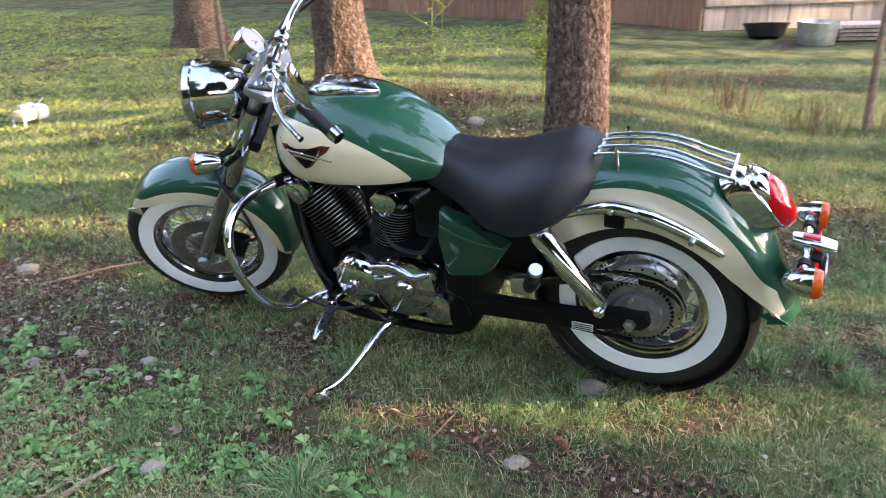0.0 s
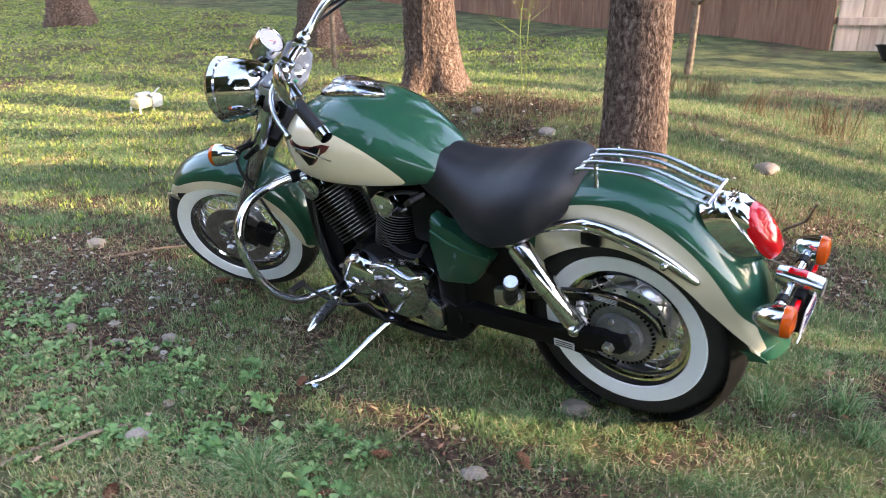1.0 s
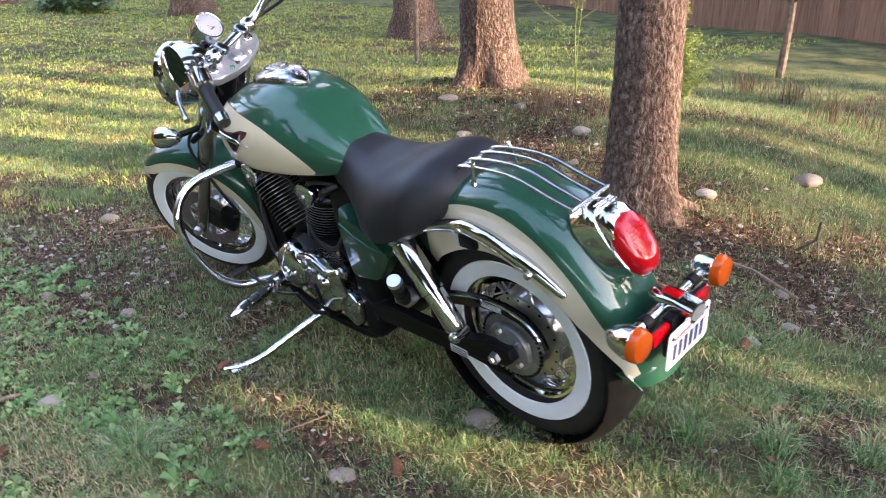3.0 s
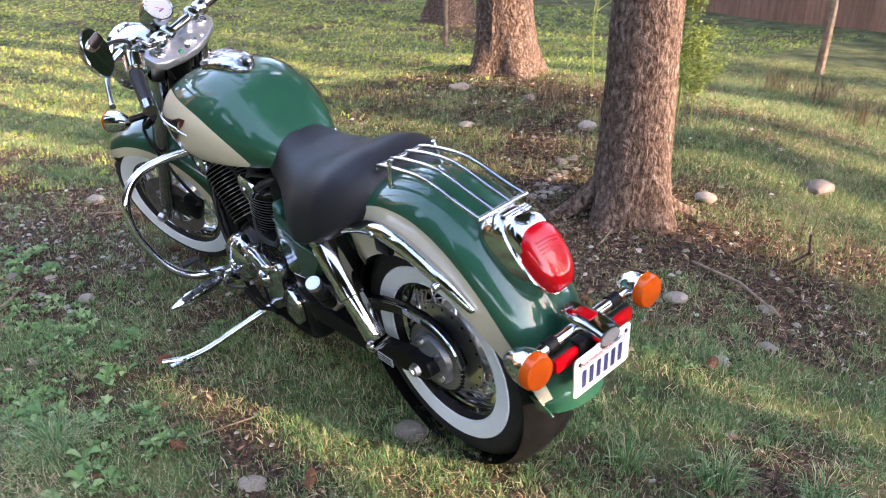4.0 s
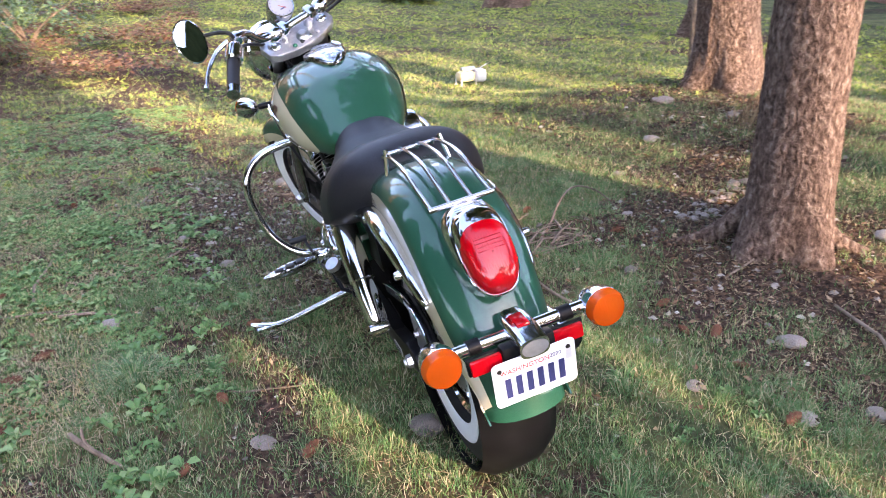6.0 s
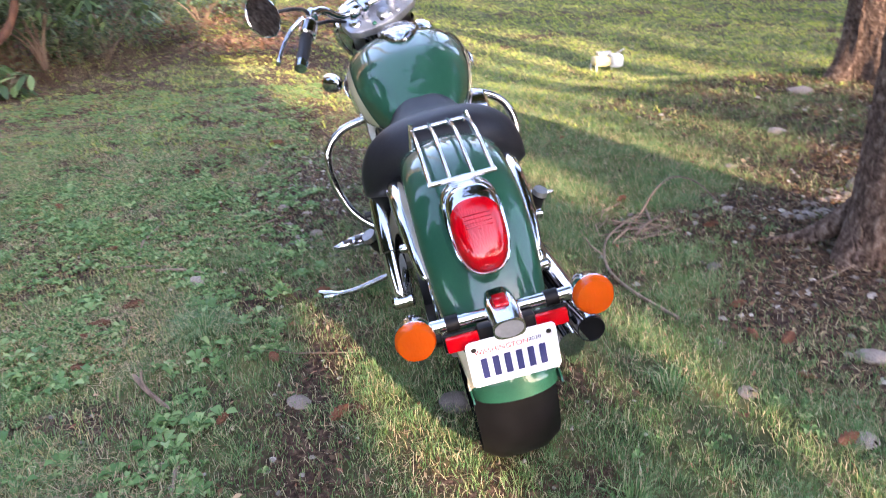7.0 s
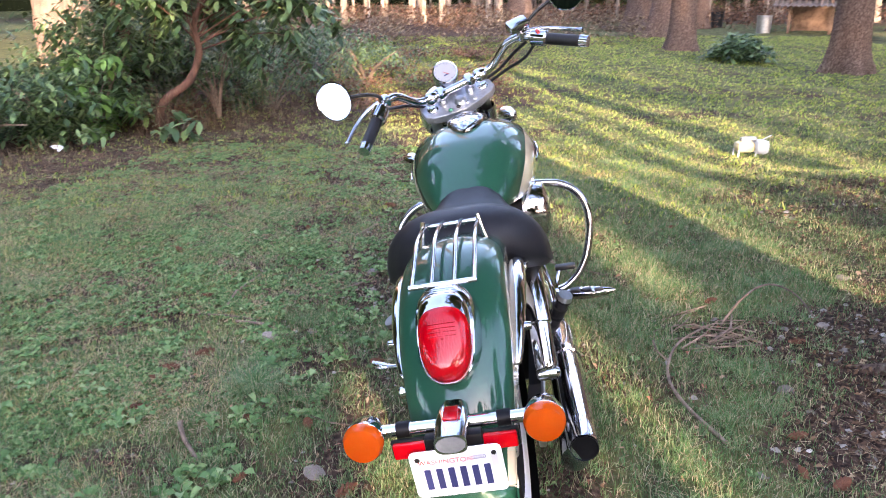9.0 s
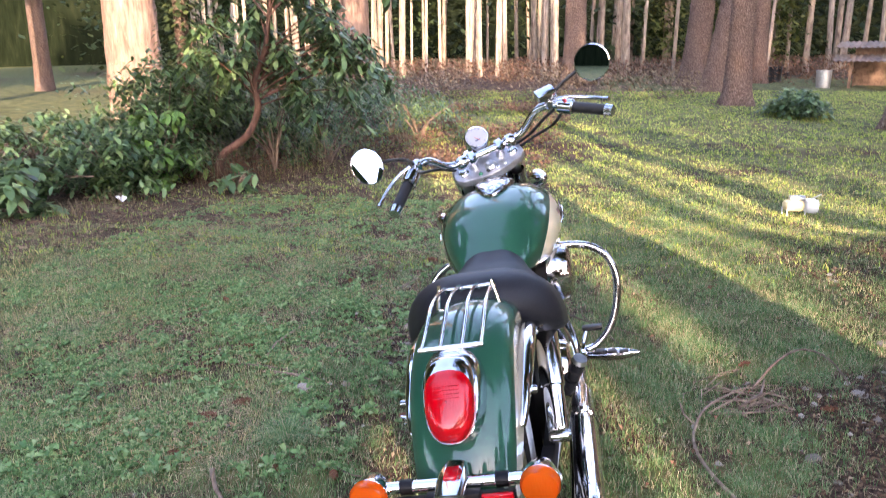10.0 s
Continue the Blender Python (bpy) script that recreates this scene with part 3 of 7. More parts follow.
for k, (x, y, r) in enumerate(((1.62, 0.56, 0.035), (2.79, 0.18, 0.045), (3.04, -2.5, 0.07), (0.164, -1.2, 0.045), (-0.2, -0.95, 0.034), (0.86, -1.0, 0.03), (-0.45, -0.62, 0.02), (0.05, -0.75, 0.028), (1.13, 1.0, 0.04), (0.21, 0.54, 0.03), (1.22, 0.84, 0.022), (2.0, 0.75, 0.03), (1.9, 0.62, 0.028), (1.75, 0.7, 0.022), (2.35, -2.0, 0.05), (1.7, -2.4, 0.06), (2.4, -2.6, 0.05), (0.62, -2.05, 0.055), (0.35, -2.6, 0.07), (1.4, -1.3, 0.03), (-0.1, -1.4, 0.035), (-0.25, -1.15, 0.03), (1.95, -1.55, 0.03))):
    stone(x, y, r, k + 1)
for k in range(34):
    q = rng.random()
    stone(1.22 + 0.2 * q + rng.gauss(0, 0.035), -1.50 - 0.46 * q + rng.gauss(0, 0.05), rng.uniform(0.014, 0.032), k, "small grey stone in a heap at the foot of a trunk", "stone heap")


def pebbles(spots, s0, s1):
    v, f = [], []
    base = [(1, 0, 0), (0.5, 0.87, 0.1), (-0.5, 0.8, 0), (-1, 0, 0.1), (-0.45, -0.87, 0), (0.5, -0.8, 0), (0.35, 0.3, 0.7), (-0.4, 0.25, 0.65), (0, -0.4, 0.7)]
    tri = [(0, 1, 6), (1, 2, 7, 6), (2, 3, 7), (3, 4, 8, 7), (4, 5, 8), (5, 0, 6, 8), (6, 7, 8)]
    for x, y in spots:
        r, a = rng.uniform(s0, s1), rng.uniform(0, 6.283)
        z, c, s, e = ground_z(x, y), math.cos(a), math.sin(a), rng.uniform(0.6, 1)
        i = len(v)
        v += [(x + (p * c - q * e * s) * r, y + (p * s + q * e * c) * r, z + h * r * 0.8 - 0.002) for p, q, h in base]
        f += [tuple(i + k for k in t) for t in tri]
    return tagged(raw("pebbles", v, f, M_PEBBLE, None, True), "pale and grey pebbles in bare soil", "pebbles", kind="stuff")


pebbles(scatter(520, -1.0, 3.2, -3.0, -0.6, lambda x, y: soilness(x, y) ** 2), 0.006, 0.022)
pebbles(scatter(500, 1.2, 3.2, 0.1, 1.1, lambda x, y: soilness(x, y)), 0.005, 0.02)
pebbles(scatter(350, -1.2, 1.5, -0.5, 1.8, lambda x, y: soilness(x, y)), 0.004, 0.014)


def cone_mesh():
    bm = bmesh.new()
    for k in range(46):
        t = (k + 0.5) / 46
        a, r = k * 2.4, 0.42 * math.sin(math.pi * min(t * 0.9 + 0.12, 1.0)) + 0.06
        z = t * 2.0 - 1.0
        c, s = math.cos(a), math.sin(a)
        w = 0.2
        q = [(c * r * 0.4 - s * w, s * r * 0.4 + c * w, z), (c * r * 0.4 + s * w, s * r * 0.4 - c * w, z), (c * r + s * w * 0.7, s * r - c * w * 0.7, z + 0.16), (c * r * 1.12, s * r * 1.12, z + 0.26), (c * r - s * w * 0.7, s * r + c * w * 0.7, z + 0.16)]
        bm.faces.new([bm.verts.new(p) for p in q])
    lathe([(0.05, -1), (0.28, -0.6), (0.32, 0.1), (0.1, 1.0)], None, 8, bm, True)
    bmesh.ops.rotate(bm, matrix=Matrix.Rotation(radians(90), 3, "X"), verts=bm.verts[:])
    return mesh_from(bm, "pine_cone", M_CONE)


pine = cone_mesh()


def pine_cone(x, y, r=0.035):
    ob = new("pine_cone", pine)
    ob.location = (x, y, ground_z(x, y) + r * 0.4)
    ob.scale = (r, r, r)
    ob.rotation_euler = (rng.uniform(-0.2, 0.2), rng.uniform(0, 6), rng.uniform(0, 6.28))
    return tagged(ob, "reddish-brown open cone lying in short grass", "pine cone", group="fallen cones")


for x, y in ((0.47, 0.635), (0.95, 0.5), (1.237, -1.15), (0.48, 0.85), (0.81, 1.28), (0.35, -0.91), (0.12, 0.42), (0.5, 1.25), (0.72, 1.3), (0.15, 0.75), (0.95, 1.2), (0.3, -1.0), (0.55, -0.95), (1.9, 0.1), (0.1, -0.95), (-0.2, -0.9), (1.55, 1.45), (2.2, 1.9), (2.7, 1.3), (1.7, -0.9), (2.9, -0.9), (3.3, 0.9)):
    pine_cone(x, y, rng.uniform(0.026, 0.04))


def stick(pts, r, label="grey fallen twig lying on the ground", side=0.0):
    p = [(x, y, ground_z(x, y) + r + h) for x, y, h in pts]
    bm = tube(p, [r * (1 - 0.5 * i / len(p)) for i in range(len(p))], 7, steps=0)
    if side:
        q = Vector(p[len(p) // 2])
        tube([q, q + Vector((side * 0.5, side * 0.4, 0.02)), q + Vector((side, side * 0.5, 0.04))], r * 0.5, 6, bm)
    return tagged(part("fallen_twig", bm, M_TWIG), label, "twig", group="fallen twigs")


stick([(1.27, 1.2, 0), (1.24, 1.08, 0.01), (1.2, 0.98, 0)], 0.008)
stick([(1.9, 0.72, 0), (1.75, 0.8, 0.01), (1.6, 0.95, 0)], 0.006)
stick([(2.6, 0.3, 0.0), (2.4, 0.05, 0.03), (2.2, -0.2, 0.02), (1.95, -0.35, 0)], 0.006, side=0.1)
stick([(1.9, 1.3, 0), (1.6, 1.33, 0.01), (1.35, 1.3, 0)], 0.007)
stick([(2.9, 0.9, 0), (2.6, 0.95, 0.01)], 0.008)
stick(smooth_path([(0.5, -0.72, 0), (0.72, -0.63, 0.005), (0.92, -0.60, 0.01), (1.13, -0.65, 0.02), (1.28, -0.74, 0.02), (1.42, -0.86, 0.01)], 4), 0.0075, "long curved bare branch lying in the grass", 0.1)
stick(smooth_path([(1.40, -0.88, 0.01), (1.53, -1.0, 0.09), (1.62, -1.12, 0.11), (1.58, -1.22, 0.08), (1.46, -1.28, 0.01)], 4), 0.006, "arched bare branch rising out of the grass")
stick([(0.41, 1.06, 0.01), (0.3, 0.99, 0.02), (0.22, 0.91, 0)], 0.009, "broken reddish twig lying in the grass", 0.05)
stick([(-0.01, 0.82, 0.0), (-0.08, 0.83, 0.01), (-0.18, 0.82, 0)], 0.006)
stick([(1.33, 1.42, 0), (1.31, 1.25, 0.01), (1.30, 1.1, 0)], 0.006)
stick([(1.2, -0.8, 0.02), (1.3, -0.9, 0.04), (1.5, -0.95, 0.02)], 0.006)
stick([(0.05, -1.85, 0.0), (-0.1, -1.65, 0.16), (-0.16, -1.5, 0.3)], 0.008, "thin pale broken branch leaning by the trunk")
stick([(0.3, -1.5, 0.0), (0.05, -1.45, 0.03), (-0.2, -1.3, 0.05)], 0.007)
for k in range(26):
    x, y, a, l = 1.32 + rng.gauss(0, 0.13), -0.84 + rng.gauss(0, 0.08), rng.uniform(0, 6.28), rng.uniform(0.12, 0.34)
    stick([(x - math.cos(a) * l * 0.5, y - math.sin(a) * l * 0.5, 0), (x, y, rng.uniform(0.01, 0.04)), (x + math.cos(a + 0.4) * l * 0.5, y + math.sin(a + 0.4) * l * 0.5, rng.uniform(0, 0.04))], rng.uniform(0.002, 0.0045), "thin grey twig in a loose heap of dead twigs")
for k in range(16):
    x, y = rng.uniform(0.3, 4.5), rng.uniform(-3.2, 3.4)
    a, l = rng.uniform(0, 6.28), rng.uniform(0.15, 0.4)
    stick([(x, y, 0), (x + math.cos(a) * l * 0.5, y + math.sin(a) * l * 0.5, 0.015), (x + math.cos(a + 0.3) * l, y + math.sin(a + 0.3) * l, 0)], rng.uniform(0.003, 0.006))


# ---- trees ----
def trunk_bm(r, h, seed, lean=(0, 0), flare=1.7, seg=56, rings=90, furrow=0.10, top=0.55):
    bm = bmesh.new()
    rr = []
    for i in range(rings):
        t = (i / (rings - 1)) ** 1.7
        z = t * h - 0.12
        base = r * (1 - (1 - top) * t) * (1 + (flare - 1) * math.exp(-max(z, 0) / (r * 1.4)))
        row = []
        for k in range(seg):
            a = 2 * math.pi * k / seg
            root = 1 + 0.22 * math.exp(-max(z, 0) / (r * 1.0)) * math.sin(a * 4 + seed)
            p = Vector((math.cos(a) * 3.2, math.sin(a) * 3.2, z * 1.3 + seed * 5))
            n = noise.noise(Vector((p.x * 1.8, p.y * 1.8, p.z * 2.2)))
            n2 = noise.noise(Vector((p.x * 4.5, p.y * 4.5, p.z * 7.0)))
            q = base * root * (1 + furrow * (abs(n) * 1.3 - 0.25) + furrow * 0.6 * n2)
            row.append((math.cos(a) * q + lean[0] * z, math.sin(a) * q + lean[1] * z, z))
        rr.append(row)
    return ring_faces(bm, rr)


def spray_mesh(name, h0, h1, rad, count, seed, mat=None, droop=0.35, size=0.22):
    """A conifer crown: limbs that droop, each with flat sprays of small leaves."""
    r2 = random.Random(seed)
    v, f = [], []
    for _ in range(count):
        t = r2.random()
        z0 = h0 + (h1 - h0) * t
        a, q = r2.uniform(0, 6.283), rad * (1 - 0.85 * t) * math.sqrt(r2.uniform(0.04, 1))
        cx, cy, cz = math.cos(a) * q, math.sin(a) * q, z0 - droop * q + r2.gauss(0, 0.12)
        for _k in range(5):
            l, b = size * r2.uniform(0.5, 1.3), a + r2.uniform(-1.1, 1.1)
            px, py, pz = cx + r2.gauss(0, size * 0.5), cy + r2.gauss(0, size * 0.5), cz + r2.gauss(0, size * 0.25)
            w = l * 0.3
            c, s = math.cos(b), math.sin(b)
            d = -l * r2.uniform(0.1, 0.7)
            i = len(v)
            v += [(px, py, pz), (px + c * l * 0.5 - s * w, py + s * l * 0.5 + c * w, pz + d * 0.4), (px + c * l, py + s * l, pz + d), (px + c * l * 0.5 + s * w, py + s * l * 0.5 - c * w, pz + d * 0.4)]
            f.append((i, i + 1, i + 2, i + 3))
    me = bpy.data.meshes.new(name)
    me.from_pydata(v, [], f)
    me.materials.append(mat or M_NEEDLE)
    return me


def limb_bm(h0, h1, rad, count, seed):
    r2 = random.Random(seed)
    bm = bmesh.new()
    for _ in range(count):
        t = r2.random()
        z, a, l = h0 + (h1 - h0) * t, r2.uniform(0, 6.283), rad * (1 - 0.8 * t) * r2.uniform(0.6, 1)
        c, s = math.cos(a), math.sin(a)
        tube([(0, 0, z), (c * l * 0.5, s * l * 0.5, z - 0.1 * l), (c * l, s * l, z - 0.4 * l)], [0.045, 0.03, 0.01], 5, bm)
    return bm


def tree(x, y, r, h, seed, label, lean=(0, 0), crown=None, mat=None, seg=56, rings=90, flare=1.45, furrow=0.10, count=700, size=0.3):
    root = empty("tree", pose(x, y, ground_z(x, y)))
    part("trunk", trunk_bm(r, h, seed, lean, flare, seg, rings, furrow), mat or M_BARK, root)
    if crown:
        h0, h1, rad = crown
        part("limbs", limb_bm(h0, h1, rad, 26, seed), M_TWIG, root)
        cr = new("crown", spray_mesh("crown", h0, h1, rad, count, seed, None, 0.35, size))
        cr.parent = root
    return tagged(root, label, "tree")


fir = tree(0.775, -1.66, 0.158, 9.5, 1.3, "fir trunk with deeply furrowed reddish-brown bark and flared roots", (0.01, -0.005), (5.5, 11.0, 2.7), seg=96, rings=150, furrow=0.06, count=1000, flare=1.32)
for k, (ex, ey, rr) in enumerate(((0.25, 0.34, 0.045), (-0.20, 0.02, 0.04), (-0.06, 0.24, 0.04), (-0.2, -0.24, 0.04), (0.24, -0.2, 0.04))):
    zb = ground_z(0.775 + ex, -1.66 + ey) - ground_z(0.775, -1.66)
    part("root", tube([(ex * 0.3, ey * 0.3, 0.17), (ex * 0.52, ey * 0.5, 0.075), (ex * 0.8, ey * 0.75, zb + 0.02), (ex * 1.05, ey * 1.1, zb - 0.02), (ex * 1.3, ey * 1.25, zb - 0.07)], [rr * 1.2, rr, rr * 0.75, rr * 0.5, rr * 0.3], 12, steps=4), M_BARK, fir)
tree(3.2, -3.14, 0.205, 10.0, 2.7, "leaning fir trunk with sunlit furrowed orange-brown bark", (0.05, 0.06), (6.0, 11.0, 2.8), seg=88, rings=130, furrow=0.06, count=1000, flare=1.45)
tree(7.7, -6.2, 0.27, 11.0, 3.9, "shaded fir trunk with a dark duff mound", (0.02, 0), (6.0, 12.0, 2.6), seg=48, rings=60, count=420)


def bare_sapling(x, y, h, r, seed, label, mat=M_TWIG, shoots=7, leaf=None):
    root = empty("sapling", pose(x, y, ground_z(x, y)))
    r2 = random.Random(seed)
    bend = r2.uniform(-0.08, 0.08)
    pts = [(0, 0, -0.02), (bend * 0.4 * h, 0.02, h * 0.35), (bend * h * 0.2, -0.02, h * 0.7), (bend * h, 0, h)]
    part("trunk", tube(pts, [r, r * 0.8, r * 0.5, r * 0.2], 8, steps=4), mat, root)
    v, f = [], []
    for k in range(shoots):
        t = r2.uniform(0.3, 0.95)
        a, l = r2.uniform(0, 6.283), h * 0.45 * (1.1 - t)
        b = Vector((bend * h * t * 0.6, 0, h * t))
        e = b + Vector((math.cos(a) * l, math.sin(a) * l, l * 0.8))
        mid = b * 0.5 + e * 0.5 + Vector((0, 0, -l * 0.1))
        part("branch", tube([b, mid, e], [r * 0.45, r * 0.3, r * 0.1], 6), mat, root)
        if leaf:
            for _ in range(leaf):
                u = r2.random()
                p = b.lerp(e, u) + Vector((r2.gauss(0, 0.02), r2.gauss(0, 0.02), r2.gauss(0, 0.02)))
                s = r2.uniform(0.006, 0.017)
                c, q = math.cos(a + u * 9), math.sin(a + u * 9)
                i = len(v)
                v += [p, p + Vector((c * s, q * s, s * 0.4)), p + Vector((c * s * 1.6, q * s * 1.6, 0)), p + Vector((c * s, q * s, -s * 0.4))]
                f.append((i, i + 1, i + 2, i + 3))
    if v:
        raw("leaves", [tuple(p) for p in v], f, M_SHOOT, root)
    return tagged(root, label, "sapling")


bare_sapling(2.2, -6.2, 1.9, 0.045, 4, "bare young tree with thin spreading branches", shoots=12)
bare_sapling(-0.62, -3.75, 1.7, 0.03, 5, "bare grey sapling standing in dry grass", shoots=9)
bare_sapling(2.45, -3.3, 1.4, 0.005, 6, "slender green-leaved shoot beside a fir trunk", M_SHOOT, 9, 9)
bare_sapling(2.3, -3.1, 1.0, 0.004, 16, "slender green-leaved shoot beside a fir trunk", M_SHOOT, 7, 8)
bare_sapling(1.42, -2.9, 0.72, 0.007, 8, "yellow-green leafy bush behind a trunk", M_SHOOT, 26, 70)
bare_sapling(1.24, -2.78, 0.55, 0.006, 9, "yellow-green leafy bush behind a trunk", M_SHOOT, 22, 60)
tagged(part("stake", tube([(0, 0, -0.1), (0, 0, 1.1)], 0.03, 8), M_TWIG), "thin upright wooden stake", "stake").location = (6.0, -4.75, ground_z(6.0, -4.75))


def dry_clump(x, y, n, h, mat, name, label, cat, spread=0.25):
    v, f = [], []
    for _ in range(n):
        a, q = rng.uniform(0, 6.283), spread * rng.random()
        px, py = math.cos(a) * q, math.sin(a) * q
        hh = h * rng.uniform(0.4, 1)
        l, w = hh * rng.uniform(0.05, 0.6), rng.uniform(0.0012, 0.003)
        b = rng.uniform(0, 6.283)
        i = len(v)
        v += [(px - w, py, 0), (px + w, py, 0), (px + math.cos(b) * l * 0.45 + w, py + math.sin(b) * l * 0.45, hh * 0.6), (px + math.cos(b) * l * 0.45 - w, py + math.sin(b) * l * 0.45, hh * 0.6), (px + math.cos(b) * l, py + math.sin(b) * l, hh)]
        f += [(i, i + 1, i + 2, i + 3), (i + 3, i + 2, i + 4)]
    ob = raw(name, v, f, mat)
    ob.location = (x, y, ground_z(x, y) - 0.01)
    return tagged(ob, label, cat, kind="stuff")


for x, y, n, h in ((2.15, -2.55, 60, 0.32), (1.75, -2.75, 50, 0.24), (2.3, -2.7, 40, 0.28), (0.1, -1.9, 24, 0.24), (-0.05, -2.1, 20, 0.2), (-0.3, -3.6, 90, 0.4), (0.3, -3.9, 90, 0.4), (-0.9, -3.8, 90, 0.4), (0.8, -4.1, 60, 0.35), (4.5, -3.2, 40, 0.25), (5.4, -2.9, 40, 0.2), (1.5, -4.9, 90, 0.3), (2.0, -5.1, 90, 0.3), (2.9, -1.9, 40, 0.2), (3.6, -2.0, 40, 0.2), (4.2, -1.4, 30, 0.18)):
    dry_clump(x, y, n, h * 0.85, M_DRYWEED, "dry_grass_clump", "pale dry weed stalks standing in the grass", "dry grass")


# ---- fence and the things before it ----
def fence_run(name, a, b, height, mat, label, board=0.29):
    a, b = Vector((*a, 0)), Vector((*b, 0))
    d = b - a
    root = tagged(empty(name, pose(a.x, a.y, 0, 0, 0, math.degrees(math.atan2(d.y, d.x)))), label, "fence", kind="structure")
    n = int(d.length / board)
    bm = block((board / 2, 0, height / 2), (board - 0.012, 0.022, height), 0.004)
    me = mesh_from(bm, "board", mat, False)
    for i in range(n):
        p = a + d * (i / n)
        ob = new("board", me)
        ob.parent = root
        ob.location = (i * board, rng.uniform(-0.006, 0.006), ground_z(p.x, p.y) - 0.02 + rng.uniform(-0.015, 0.015))
    part("rail", block((d.length / 2, -0.04, height - 0.25), (d.length, 0.04, 0.09)), mat, root)
    part("rail", block((d.length / 2, -0.04, 0.3), (d.length, 0.04, 0.09)), mat, root)
    return root


fence_run("fence", (1.42, -9.0), (13.0, -13.2), 1.9, M_CEDAR, "tall reddish cedar board fence")
# paler boards than the cedar run: sun on this facing is in the colour
fence_run("fence", (1.40, -9.02), (-1.3, -10.6), 1.9, M_PALEWOOD, "pale weathered board fence, sunlight put into its colour")
tub = empty("washtub", pose(-0.05, -8.1, ground_z(-0.05, -8.1)) @ Matrix.Diagonal((0.8, 0.8, 0.8, 1)))
part("body", lathe([(0.02, 0.0), (0.25, 0.0), (0.255, 0.03), (0.262, 0.10), (0.268, 0.105), (0.272, 0.2), (0.278, 0.205), (0.285, 0.30), (0.295, 0.305), (0.295, 0.32), (0.28, 0.32), (0.265, 0.2), (0.24, 0.03), (0.02, 0.02)], None, 40), M_GALV, tub)
for s in (1, -1):
    part("handle", tube([(s * 0.285, -0.06, 0.25), (s * 0.32, -0.05, 0.22), (s * 0.32, 0.05, 0.22), (s * 0.285, 0.06, 0.25)], 0.008, 8), M_GALV, tub)
tagged(tub, "round ribbed galvanised steel washtub on grass", "washtub")
bt = empty("plastic_tub", pose(0.55, -8.5, ground_z(0.55, -8.5) + 0.02, 10, 0, 20) @ Matrix.Diagonal((0.75, 0.75, 0.75, 1)))
part("body", lathe([(0.02, 0), (0.26, 0), (0.36, 0.2), (0.38, 0.2), (0.38, 0.215), (0.34, 0.21), (0.25, 0.02), (0.02, 0.02)], None, 36), M_BLACKTUB, bt)
tagged(bt, "shallow black plastic tub tipped beside the fence", "tub")
pl = empty("board_stack", pose(-0.9, -8.7, ground_z(-0.9, -8.7), 0, 0, 25))
for k in range(4):
    part("board", block((0.02 * k, 0.03 * k, 0.03 + 0.05 * k), (1.5, 0.34, 0.04), 0.004), M_PALEWOOD, pl)
tagged(pl, "low stack of weathered boards on the grass", "boards")


# ---- small machine on the lawn ----
mc = empty("garden_pump", pose(5.75, -2.05, ground_z(5.75, -2.05), 0, 0, 280) @ Matrix.Diagonal((0.74, 0.74, 0.72, 1)))
part("tank", block((-0.10, 0, 0.125), (0.24, 0.20, 0.14), 0.055), M_CREAMPLASTIC, mc, "cream plastic tank")
part("housing", block((0.12, 0.01, 0.115), (0.17, 0.18, 0.18), 0.05), M_WHITEPLASTIC, mc, "white plastic housing")
for x, y in ((-0.2, -0.08), (-0.2, 0.08), (0.02, -0.08), (0.18, 0.08)):
    part("leg", lathe([(0.009, 0.09), (0.009, 0.012), (0.016, 0.01), (0.016, 0.0)], Matrix.Translation((x, y, 0)), 10, None, True), M_WHITEPLASTIC, mc)
part("motor", lathe([(0.025, -0.10), (0.038, -0.09), (0.038, 0.09), (0.025, 0.10)], pose(-0.06, 0.0, 0.215, 0, 90, 0), 16, None, True), M_GALV, mc, "grey motor")
part("handle", tube([(0.1, 0, 0.2), (0.17, 0, 0.235), (0.24, 0.02, 0.26)], 0.008, 8), M_GALV, mc)
tagged(mc, "small cream and white portable pump standing on grass", "machine")


# ---- far woods, shed, thicket ----
big = "large fir trunk with rough grey-brown bark standing in the lawn"
for x, y, r, s, ln in ((18.64, -3.41, 0.30, 11, (0.0, 0)), (23.5, -3.5, 0.36, 12, (0.0, -0.13)), (26.5, -3.2, 0.42, 13, (0, -0.05)), (13.4, -5.5, 0.30, 14, (-0.03, 0.01)), (27.5, -12.2, 0.36, 15, (0, 0)), (25.0, -12.2, 0.40, 16, (0, 0)), (29.0, 0.9, 0.42, 17, (0, 0.01)), (28.7, -5.6, 0.31, 18, (0, 0)), (21.5, -9.9, 0.28, 19, (0, 0)), (33.0, -17.0, 0.4, 20, (0, 0))):
    tree(x, y, r, 16.0, s, big, ln, None, None, 40, 60, 1.5, 0.08)
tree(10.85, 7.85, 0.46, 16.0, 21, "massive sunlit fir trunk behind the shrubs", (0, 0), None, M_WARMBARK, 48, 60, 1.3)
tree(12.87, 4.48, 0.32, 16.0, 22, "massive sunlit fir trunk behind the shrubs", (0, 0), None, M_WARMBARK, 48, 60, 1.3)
tree(20.0, 13.5, 0.35, 16.0, 23, "shaded fir trunk beyond the shrubs", (0, 0), None, None, 32, 40, 1.3)

thin = empty("tree", pose(41, 0, 0))
part("trunk", trunk_bm(0.14, 15.0, 31, (0, 0), 1.2, 12, 14, 0.05, 0.7), M_PALEBARK, thin)
tagged(thin, "slender pale straight trunk at the edge of the woods", "tree", "trunks at the wood edge")
r3 = random.Random(5)
